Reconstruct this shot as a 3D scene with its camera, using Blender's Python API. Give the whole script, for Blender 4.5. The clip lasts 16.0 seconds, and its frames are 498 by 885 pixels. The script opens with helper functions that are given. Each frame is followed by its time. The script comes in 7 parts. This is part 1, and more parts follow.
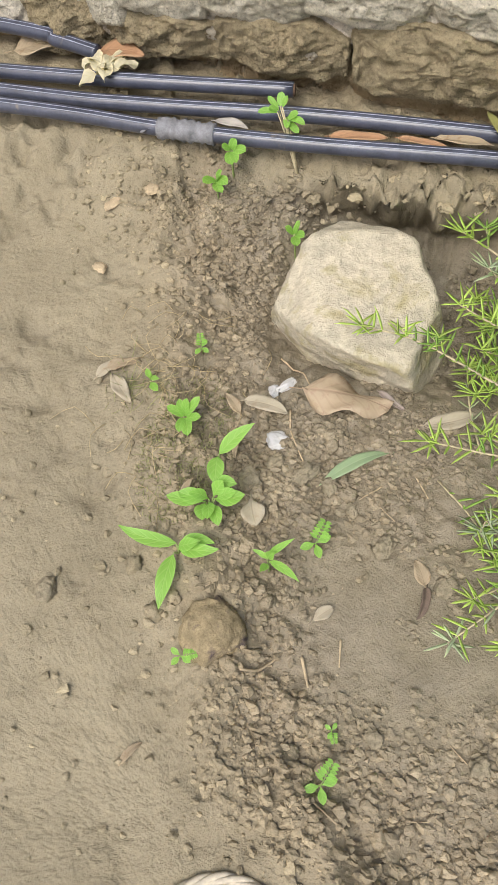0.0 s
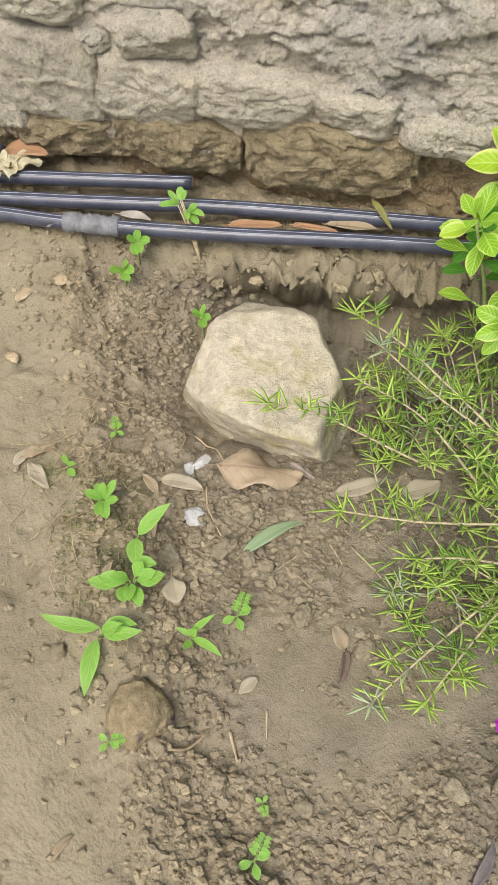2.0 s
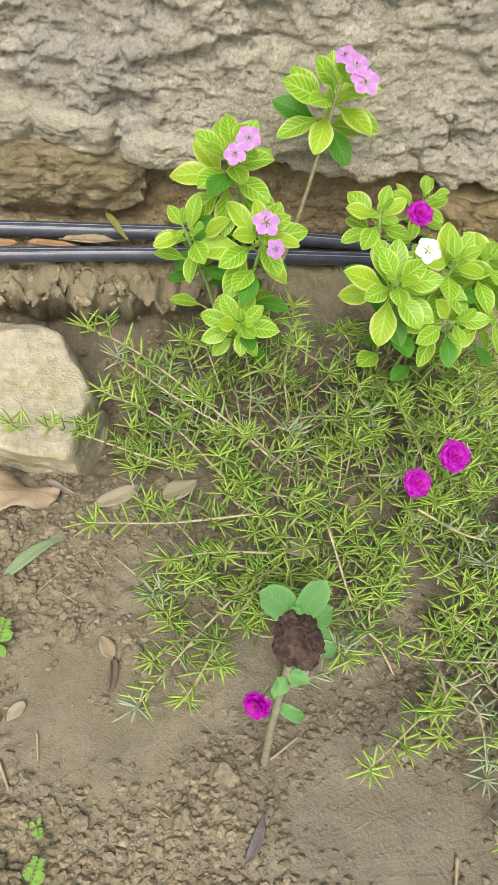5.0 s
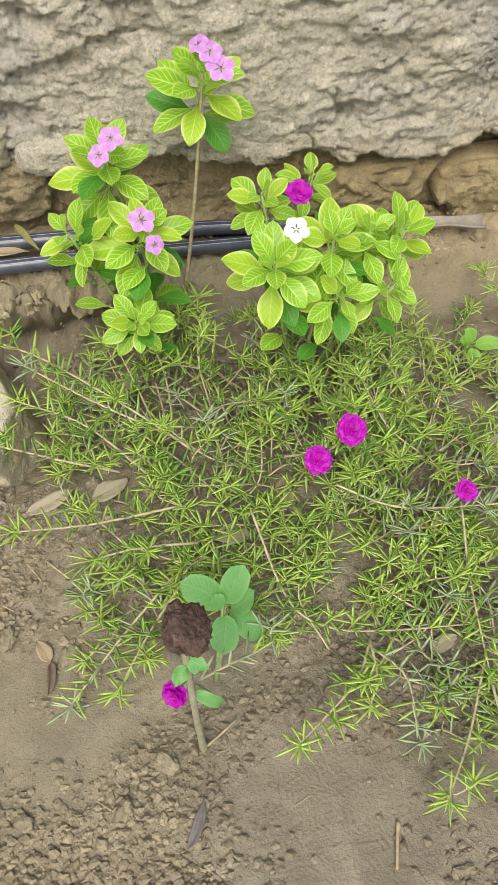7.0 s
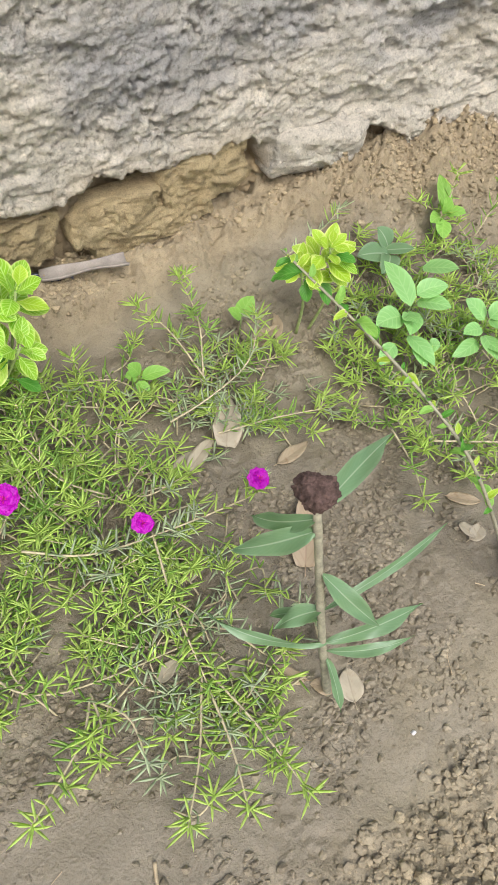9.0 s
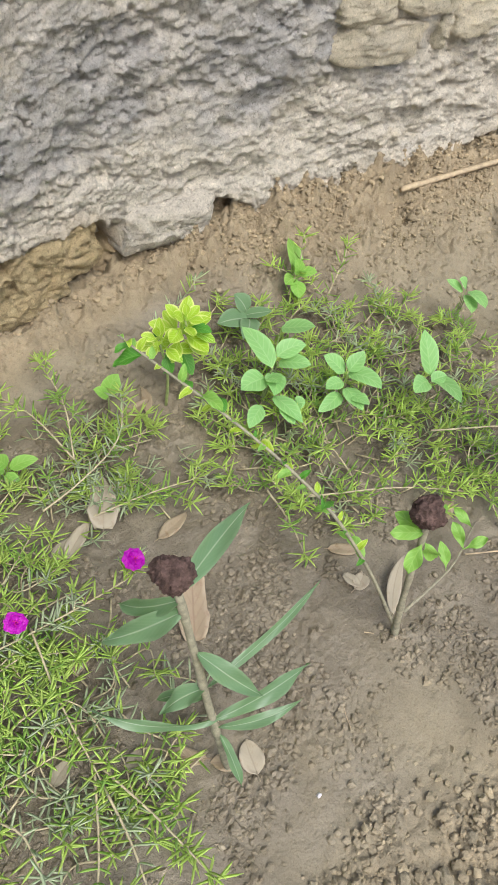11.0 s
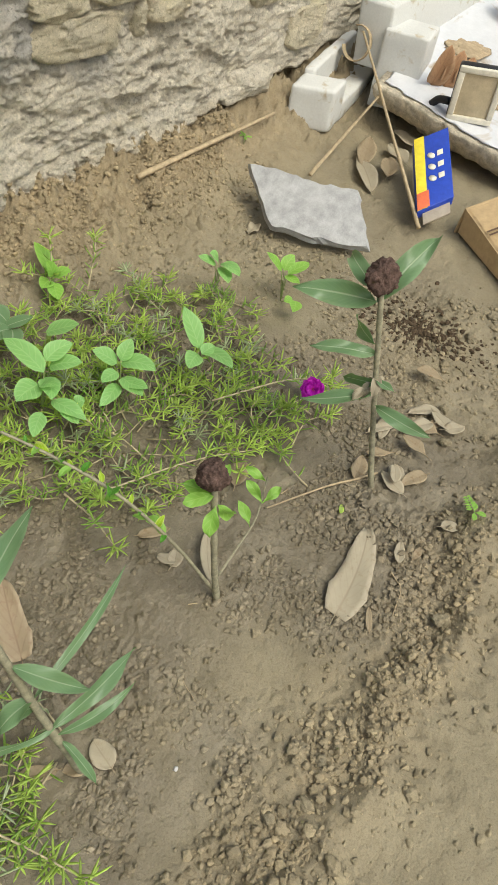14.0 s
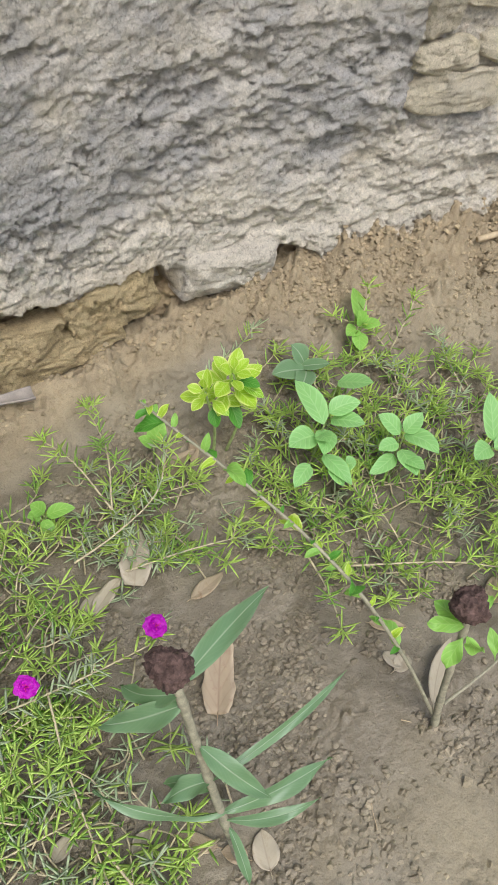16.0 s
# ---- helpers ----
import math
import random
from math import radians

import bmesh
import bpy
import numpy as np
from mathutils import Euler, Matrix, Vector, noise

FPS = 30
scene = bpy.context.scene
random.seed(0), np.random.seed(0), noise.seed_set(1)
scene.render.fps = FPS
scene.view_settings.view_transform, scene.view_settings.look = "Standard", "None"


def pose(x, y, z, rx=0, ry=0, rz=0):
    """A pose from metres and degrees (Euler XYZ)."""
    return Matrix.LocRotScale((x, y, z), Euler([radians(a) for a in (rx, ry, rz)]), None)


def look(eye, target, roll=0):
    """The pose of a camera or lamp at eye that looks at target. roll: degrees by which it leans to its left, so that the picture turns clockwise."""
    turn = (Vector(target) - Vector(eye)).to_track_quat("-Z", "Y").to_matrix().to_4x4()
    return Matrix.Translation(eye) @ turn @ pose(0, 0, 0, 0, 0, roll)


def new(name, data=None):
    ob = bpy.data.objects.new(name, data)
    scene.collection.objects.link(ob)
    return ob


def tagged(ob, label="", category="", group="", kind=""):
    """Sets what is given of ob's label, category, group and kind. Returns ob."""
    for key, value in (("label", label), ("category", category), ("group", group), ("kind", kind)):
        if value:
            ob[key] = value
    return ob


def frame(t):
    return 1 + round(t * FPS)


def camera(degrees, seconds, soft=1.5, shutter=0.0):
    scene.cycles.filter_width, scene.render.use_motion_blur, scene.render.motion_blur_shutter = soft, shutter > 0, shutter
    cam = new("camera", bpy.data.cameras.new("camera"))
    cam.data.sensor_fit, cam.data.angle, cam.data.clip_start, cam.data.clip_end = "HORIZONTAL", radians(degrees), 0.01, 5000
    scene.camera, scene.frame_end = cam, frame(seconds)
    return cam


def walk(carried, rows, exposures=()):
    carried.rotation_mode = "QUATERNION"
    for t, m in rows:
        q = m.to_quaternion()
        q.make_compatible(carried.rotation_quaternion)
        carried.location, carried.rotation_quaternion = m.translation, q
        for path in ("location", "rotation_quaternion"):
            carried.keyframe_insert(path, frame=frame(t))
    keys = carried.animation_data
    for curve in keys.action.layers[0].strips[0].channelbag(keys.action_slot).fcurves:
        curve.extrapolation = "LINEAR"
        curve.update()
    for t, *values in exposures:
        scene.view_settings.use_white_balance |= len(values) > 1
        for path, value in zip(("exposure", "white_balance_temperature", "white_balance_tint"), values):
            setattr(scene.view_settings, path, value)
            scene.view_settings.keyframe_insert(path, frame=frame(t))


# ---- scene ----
cam = camera(36.0, 16.0, 1.5)
PATH = [
    (0, (0.122, 0.031, 0.935), (-0.225, 0.905, -0.83), -9.4),
    (0.5, (0.114, 0.031, 0.933), (-0.228, 0.915, -0.828), -9.3),
    (1, (0.119, 0.032, 0.941), (-0.205, 0.945, -0.808), -8.6),
    (1.5, (0.128, 0.027, 0.954), (-0.137, 1.005, -0.77), -6.1),
    (2, (0.146, 0.039, 0.98), (-0.045, 1.077, -0.719), -3.2),
    (2.5, (0.134, 0.036, 0.991), (-0.027, 1.089, -0.701), -1.3),
    (3, (0.144, 0.017, 0.984), (0.055, 1.043, -0.731), -0.5),
    (3.1, (0.146, 0.014, 0.991), (0.133, 1.027, -0.733), 2.7),
    (3.5, (0.245, 0.014, 0.982), (0.327, 1.028, -0.74), 4.9),
    (4, (0.254, 0.03, 1.001), (0.464, 1.095, -0.679), 10.4),
    (4.2, (0.257, 0.032, 1.003), (0.478, 1.113, -0.665), 10.4),
    (6.3, (0.323, 0.04, 1.009), (0.587, 1.058, -0.692), 8.4),
    (6.5, (0.359, 0.028, 1.013), (0.567, 1.054, -0.692), 4.7),
    (7, (0.407, 0.017, 1.023), (0.596, 1.054, -0.677), 1.6),
    (7.5, (0.479, -0.005, 1.029), (0.69, 1.044, -0.66), -1.0),
    (8, (0.514, -0.019, 1.038), (0.881, 1.003, -0.641), 2.2),
    (8.4, (0.545, -0.03, 1.039), (1.068, 0.951, -0.624), 5.2),
    (8.5, (0.549, -0.023, 1.046), (1.113, 0.93, -0.619), 6.9),
    (9, (0.58, -0.029, 1.06), (1.273, 0.896, -0.572), 8.8),
    (9.2, (0.59, -0.03, 1.064), (1.32, 0.896, -0.551), 9.1),
    (11.3, (0.646, -0.062, 1.085), (1.638, 0.812, -0.416), 9.6),
    (11.5, (0.649, -0.073, 1.081), (1.684, 0.777, -0.404), 9.9),
    (12, (0.657, -0.097, 1.089), (1.799, 0.646, -0.375), 11.5),
    (12.5, (0.657, -0.111, 1.1), (1.882, 0.518, -0.351), 13.5),
    (13, (0.659, -0.13, 1.101), (1.975, 0.436, -0.295), 12.9),
    (13.5, (0.647, -0.137, 1.113), (2.029, 0.457, -0.205), 9.7),
    (14, (0.658, -0.114, 1.099), (1.892, 0.434, -0.376), 11.1),
    (14.5, (0.656, -0.081, 1.1), (1.787, 0.539, -0.429), 11.3),
    (15, (0.657, -0.056, 1.096), (1.676, 0.715, -0.442), 8.3),
    (15.5, (0.674, -0.041, 1.092), (1.602, 0.867, -0.43), 5.5),
    (16, (0.74, -0.025, 1.082), (1.535, 1.042, -0.411), 5.4),
]
EXPOSURES = [(0, 0.36, 6430, 10), (1.5, 0.31, 6500, 10), (4, 0.31, 6700, 6), (7, 0.33, 6700, 6), (8, 0.39, 6550, 10), (9, 0.49, 6220, 10), (11.5, 0.34, 6150, 10), (12.5, 0.29, 6250, 10), (13.5, 0.07, 6850, 1), (14.2, 0.09, 6750, 4), (15, 0.22, 6270, 10), (16, 0.27, 6070, 10)]
walk(cam, [(t, look(eye, target, roll)) for t, eye, target, roll in PATH], EXPOSURES)

# ---- light ----
world = bpy.data.worlds.new("sky")
scene.world = world
world.use_nodes = True
wn = world.node_tree
sky = wn.nodes.new("ShaderNodeTexSky")
sky.sky_type = "NISHITA"
sky.sun_disc = False
sky.sun_elevation = radians(52)
sky.sun_rotation = radians(200)
sky.air_density, sky.dust_density, sky.ozone_density = 1.0, 4.0, 0.6
wn.nodes["Background"].inputs["Strength"].default_value = 0.14
wn.links.new(sky.outputs[0], wn.nodes["Background"].inputs["Color"])
sun = new("sun", bpy.data.lights.new("sun", "SUN"))
sun.data.energy = 2.2
sun.data.angle = radians(32)
sun.data.color = (1.0, 0.985, 0.94)
sun.matrix_world = look((0.4, -1.6, 4.0), (0.75, 0.4, 0.0))


# ---- noise and mesh helpers ----
def lattice(ix, iy, iz, seed):
    h = (ix * 374761393 + iy * 668265263 + iz * 2147483647 + seed * 1274126177) & 0xFFFFFFFF
    h = ((h ^ (h >> 13)) * 1274126177) & 0xFFFFFFFF
    h = ((h ^ (h >> 16)) * 2246822519) & 0xFFFFFFFF
    return ((h ^ (h >> 15)) & 0xFFFFFF) / 8388607.5 - 1.0


def vnoise(x, y, z=0.0, seed=0):
    x, y, z = np.broadcast_arrays(np.asarray(x, float), np.asarray(y, float), np.asarray(z, float))
    fx, fy, fz = np.floor(x), np.floor(y), np.floor(z)
    ix, iy, iz = fx.astype(np.int64), fy.astype(np.int64), fz.astype(np.int64)
    u, v, w = x - fx, y - fy, z - fz
    u, v, w = u * u * (3 - 2 * u), v * v * (3 - 2 * v), w * w * (3 - 2 * w)
    out = 0
    for a in (0, 1):
        for b in (0, 1):
            for c in (0, 1):
                out = out + lattice(ix + a, iy + b, iz + c, seed) * (u if a else 1 - u) * (v if b else 1 - v) * (w if c else 1 - w)
    return out


def fbm(x, y, z=0.0, octaves=4, seed=0, gain=0.5):
    total, amp = 0, 1.0
    x, y, z = np.asarray(x, float), np.asarray(y, float), np.asarray(z, float)
    for k in range(octaves):
        total = total + amp * vnoise(x * 2 ** k + 17.3 * k, y * 2 ** k + 5.1 * k, z * 2 ** k, seed + k)
        amp *= gain
    return total


def smooth(a, b, x):
    t = np.clip((np.asarray(x, float) - a) / (b - a), 0, 1)
    return t * t * (3 - 2 * t)


def cells(x, y, seed=0):
    """Distance to the nearest and second nearest feature points of a jittered grid, and a random number for the nearest."""
    fx, fy = np.floor(x).astype(np.int64), np.floor(y).astype(np.int64)
    d1, d2, tag = np.full(np.shape(x), 9.0), np.full(np.shape(x), 9.0), np.zeros(np.shape(x))
    for a in (-1, 0, 1):
        for b in (-1, 0, 1):
            px = fx + a + 0.5 + 0.45 * lattice(fx + a, fy + b, fx * 0, seed)
            py = fy + b + 0.5 + 0.45 * lattice(fx + a, fy + b, fx * 0, seed + 7)
            d = np.hypot(x - px, y - py)
            tag = np.where(d < d1, lattice(fx + a, fy + b, fx * 0, seed + 13), tag)
            d2 = np.where(d < d1, d1, np.minimum(d2, d))
            d1 = np.minimum(d1, d)
    return d1, d2, tag


class Geo:
    """Vertices, faces and leaf coordinates being gathered for one mesh."""

    def __init__(self):
        self.v, self.f, self.uv = [], [], []

    def add(self, v, f, uv=None):
        n = len(self.v)
        self.v.extend(tuple(p) for p in v)
        self.f.extend(tuple(i + n for i in q) for q in f)
        self.uv.extend(tuple(p) for p in uv) if uv is not None else self.uv.extend((0.5, 0.5) for _ in v)
        return self


def V(*p):
    return np.array(p, float)


def unit(v):
    v = np.asarray(v, float)
    return v / max(np.linalg.norm(v), 1e-9)


def mesh_of(name, geo, mat, origin=(0, 0, 0), flat=False):
    me = bpy.data.meshes.new(name)
    o = np.asarray(origin, float)
    me.from_pydata((np.asarray(geo.v, float) - o).tolist(), [], geo.f)
    if len(geo.uv) == len(geo.v):
        layer = me.uv_layers.new(name="leafmap")
        idx = np.zeros(len(me.loops), dtype=np.int32)
        me.loops.foreach_get("vertex_index", idx)
        layer.data.foreach_set("uv", np.asarray(geo.uv, float)[idx].ravel())
    me.materials.append(mat)
    me.polygons.foreach_set("use_smooth", [not flat] * len(me.polygons))
    me.update()
    return me


def thing(name, base, label, category, group="", kind=""):
    ob = new(name)
    ob.empty_display_size = 0.05
    ob.location = base
    return tagged(ob, label, category, group, kind)


def base_of(ob):
    while ob.parent:
        ob = ob.parent
    return tuple(ob.location)


def part(name, geo, mat, parent, label="", flat=False):
    ob = new(name, mesh_of(name, geo, mat, base_of(parent), flat))
    ob.parent = parent
    return tagged(ob, label)


def solo(name, geo, mat, base, label, category, group="", kind="", flat=False):
    ob = new(name, mesh_of(name, geo, mat, base, flat))
    ob.location = base
    return tagged(ob, label, category, group, kind)


def spline(pts, n):
    """A smooth line through a few points, as n points."""
    p = np.asarray(pts, float)
    if len(p) == 2:
        return p[0] + (p[1] - p[0]) * np.linspace(0, 1, n)[:, None]
    p = np.vstack([2 * p[0] - p[1], p, 2 * p[-1] - p[-2]])
    k = len(p) - 3
    out = []
    for t in np.linspace(0, k - 1e-6, n):
        i = int(t)
        u = t - i
        a, b, c, d = p[i:i + 4]
        out.append(0.5 * (2 * b + (c - a) * u + (2 * a - 5 * b + 4 * c - d) * u * u + (3 * b - a - 3 * c + d) * u ** 3))
    return np.array(out)


def tube(geo, pts, radii, sides=6, cap=True, wobble=0.0, seed=0, squash=1.0):
    pts = np.asarray(pts, float)
    radii = np.broadcast_to(radii, len(pts))
    tang = np.gradient(pts, axis=0)
    side = unit(np.cross(tang[0], (0.3, 0.2, 1.0) if abs(unit(tang[0])[2]) < 0.9 else (1, 0.2, 0)))
    v, f = [], []
    bumps = np.ones((len(pts), sides))
    if wobble:
        kk, ii = np.meshgrid(np.arange(sides), np.arange(len(pts)))
        bumps = 1 + wobble * vnoise(ii * 0.6, kk * 1.7, 0, seed)
    for i, (p, r) in enumerate(zip(pts, radii)):
        t = unit(tang[i])
        side = unit(side - t * side.dot(t))
        up = np.cross(t, side)
        for k in range(sides):
            a = 2 * math.pi * k / sides
            rr = r * bumps[i, k]
            v.append(p + side * math.cos(a) * rr + up * math.sin(a) * rr * squash)
    for i in range(len(pts) - 1):
        for k in range(sides):
            a, b = i * sides + k, i * sides + (k + 1) % sides
            f.append((a, b, b + sides, a + sides))
    if cap:
        f.append(tuple(range(sides))[::-1])
        f.append(tuple(range(len(v) - sides, len(v))))
    return geo.add(v, f)


PROFILE = {
    "obovate": lambda t: np.sin(np.pi * np.clip(t, 0, 1) ** 1.25) ** 0.75 * (0.25 + 0.75 * smooth(0, 0.5, t)),
    "ovate": lambda t: np.sin(np.pi * t ** 0.8) ** 0.75,
    "round": lambda t: np.sqrt(np.clip(1 - (2 * t - 1) ** 2, 0, 1)) * (0.8 + 0.2 * t),
    "lance": lambda t: np.sin(np.pi * t ** 0.8) ** 0.9,
    "torn": lambda t: np.minimum(1, 0.5 + 2.2 * t) * (0.94 + 0.04 * np.sin(9 * t + 1) + 0.03 * np.sin(31 * t)) * np.clip(1.02 - t, 0, 1) ** 0.45 * 1.1,
    "strap": lambda t: np.clip(np.sin(np.pi * t ** 0.9), 0, 1) ** 0.5 * (1 - 0.35 * t),
}


def leaf(geo, base, way, up, length, width, shape="ovate", bend=0.4, fold=0.15, wave=0.0, quilt=0.0, twist=0.0, stalk=0.0, seed=0, nl=8, nc=4, sweep=0.0):
    """One leaf blade, with its midrib along v and its breadth along u of the leaf coordinates."""
    way, up = unit(way), unit(up)
    side = unit(np.cross(way, up))
    up = np.cross(side, way)
    p = V(*base) + way * stalk
    if stalk:
        tube(geo, [V(*base), p], 0.0011 + width * 0.015, 4, False)
    v, uv, f = [], [], []
    d, n = way.copy(), up.copy()
    for i in range(nl + 1):
        t = i / nl
        w = width / 2 * float(PROFILE[shape](np.array(t)))
        w = max(w, width * 0.012)
        a = -bend / nl
        if i:
            d, n = d * math.cos(a) + n * math.sin(a), n * math.cos(a) - d * math.sin(a)
            b = sweep / nl * (0.4 + 1.2 * t)
            d, side = d * math.cos(b) + side * math.sin(b), side * math.cos(b) - d * math.sin(b)
            p = p + d * (length / nl)
        tw = twist * t
        s2 = side * math.cos(tw) + n * math.sin(tw)
        n2 = n * math.cos(tw) - side * math.sin(tw)
        for k in range(-nc // 2, nc // 2 + 1):
            s = k / (nc / 2)
            off = fold * abs(s) * w + wave * width * math.sin(9 * t + 2.2 * s + seed) * abs(s) + quilt * width * math.sin(t * nl * math.pi) * (1 - abs(abs(s) * 2 - 1))
            v.append(p + s2 * s * w + n2 * off)
            uv.append((0.5 + 0.5 * s, t))
    m = nc + 1
    for i in range(nl):
        for k in range(nc):
            f.append((i * m + k, i * m + k + 1, (i + 1) * m + k + 1, (i + 1) * m + k))
    geo.add(v, f, uv)
    return p


class Needles:
    """Fleshy, pointed, needle-like leaves, gathered first and built all at once."""

    def __init__(self):
        self.rows = []

    def add(self, base, way, length, r, curl):
        self.rows.append((*base, *way, length, r, curl))

    def geo(self):
        q = np.array(self.rows)
        b, w, l, r, c = q[:, 0:3], q[:, 3:6], q[:, 6:7], q[:, 7:8], q[:, 8:9]
        w = w / np.linalg.norm(w, axis=1, keepdims=True)
        side = np.cross(w, (0.2, 0.1, 1.0))
        side /= np.linalg.norm(side, axis=1, keepdims=True)
        up = np.cross(side, w)
        rings = []
        for t, k, fat in ((0.0, 0.0, 0.65), (0.35, 0.12, 1.0), (0.72, 0.5, 0.85)):
            m = b + w * l * t + up * l * c * k
            rings += [m + (side * math.cos(x) + up * math.sin(x) * 0.7) * r * fat for x in (0.5, 2.6, 4.7)]
        rings.append(b + w * l + up * l * c)
        v = np.stack(rings, 1)
        f = []
        for j in (0, 3):
            f += [(j, j + 1, j + 4, j + 3), (j + 1, j + 2, j + 5, j + 4), (j + 2, j, j + 3, j + 5)]
        f3 = [(6, 7, 9), (7, 8, 9), (8, 6, 9)]
        n = len(q)
        g = Geo()
        g.v = v.reshape(-1, 3)
        off = (np.arange(n) * 10)[:, None, None]
        g.f = (off + np.array(f)).reshape(-1, 4).tolist() + (off + np.array(f3)).reshape(-1, 3).tolist()
        g.uv = np.tile(np.array([(0.5, 0.0)] * 3 + [(0.5, 0.35)] * 3 + [(0.5, 0.7)] * 3 + [(0.5, 1.0)]), (n, 1))
        return g


ICO = {}


def ico(level):
    if level not in ICO:
        bm = bmesh.new()
        bmesh.ops.create_icosphere(bm, subdivisions=level, radius=1)
        bm.verts.ensure_lookup_table()
        ICO[level] = (np.array([v.co[:] for v in bm.verts]), [tuple(v.index for v in fc.verts) for fc in bm.faces])
        bm.free()
    return ICO[level]


def turned(rz, rx=0.0, ry=0.0):
    return np.array(Euler((rx, ry, rz)).to_matrix())


def stone(geo, centre, size, seed, level=3, facets=9, rough=0.04, turn=0.0, tilt=(0, 0), planes=None, soft=18.0, grain=2.2):
    """A broken stone: a ball cut by planes, then roughened. size: its three half-lengths."""
    v, f = ico(level)
    rng = np.random.RandomState(seed)
    cuts = planes or [(unit(rng.normal(size=3)), rng.uniform(0.72, 1.0)) for _ in range(facets)]
    push = np.full(len(v), (1 / 1.15) ** soft)
    for n, d in cuts:
        push = push + np.maximum(v @ unit(n) / d, 0) ** soft
    r = push ** (-1 / soft)
    p = v * r[:, None]
    p = p * (1 + rough * fbm(v[:, 0] * grain + seed, v[:, 1] * grain, v[:, 2] * grain, 5, seed, 0.6))[:, None]
    p = (p * np.asarray(size)) @ turned(turn, *tilt).T + np.asarray(centre)
    return geo.add(p, f)


# ---- materials ----
def material(name):
    m = bpy.data.materials.new(name)
    m.use_nodes = True
    return m, m.node_tree, m.node_tree.nodes["Principled BSDF"]


def node(nt, kind, **values):
    n = nt.nodes.new("ShaderNode" + kind)
    for key, value in values.items():
        if key in n.inputs:
            if isinstance(value, bpy.types.NodeSocket):
                nt.links.new(value, n.inputs[key])
            else:
                n.inputs[key].default_value = value
    return n


def noise_tex(nt, vector, scale, detail=6.0, rough=0.6, distortion=0.0):
    n = node(nt, "TexNoise", Scale=scale, Detail=detail, Roughness=rough, Distortion=distortion)
    nt.links.new(vector, n.inputs["Vector"])
    return n.outputs["Fac"]


def ramp(nt, fac, stops):
    n = nt.nodes.new("ShaderNodeValToRGB")
    el = n.color_ramp.elements
    el[0].position, el[0].color = stops[0][0], (*stops[0][1], 1)
    el[1].position, el[1].color = stops[-1][0], (*stops[-1][1], 1)
    for pos, col in stops[1:-1]:
        e = el.new(pos)
        e.color = (*col, 1)
    nt.links.new(fac, n.inputs["Fac"])
    return n.outputs["Color"]


def mix(nt, fac, a, b, how="MIX"):
    n = nt.nodes.new("ShaderNodeMix")
    n.data_type, n.blend_type = "RGBA", how
    for key, value in (("Factor", fac), ("A", a), ("B", b)):
        sockets = [s for s in n.inputs if s.name == key and (s.type == "RGBA" if key != "Factor" else s.type == "VALUE")]
        if isinstance(value, bpy.types.NodeSocket):
            nt.links.new(value, sockets[0])
        else:
            sockets[0].default_value = value if key == "Factor" else (*value, 1)
    return [s for s in n.outputs if s.type == "RGBA"][0]


def maths(nt, op, a, b=0.0, clamp=False):
    n = nt.nodes.new("ShaderNodeMath")
    n.operation, n.use_clamp = op, clamp
    for i, value in enumerate((a, b)):
        if isinstance(value, bpy.types.NodeSocket):
            nt.links.new(value, n.inputs[i])
        else:
            n.inputs[i].default_value = value
    return n.outputs[0]


def bump(nt, bsdf, height, strength=0.4, distance=0.004, under=None):
    n = node(nt, "Bump", Strength=strength, Distance=distance)
    nt.links.new(height, n.inputs["Height"])
    if under:
        nt.links.new(under, n.inputs["Normal"])
    nt.links.new(n.outputs[0], bsdf.inputs["Normal"])
    return n.outputs[0]


def place(nt):
    return nt.nodes.new("ShaderNodeTexCoord").outputs["Object"]


def attribute(nt, name):
    n = nt.nodes.new("ShaderNodeAttribute")
    n.attribute_name = name
    return n.outputs["Fac"]


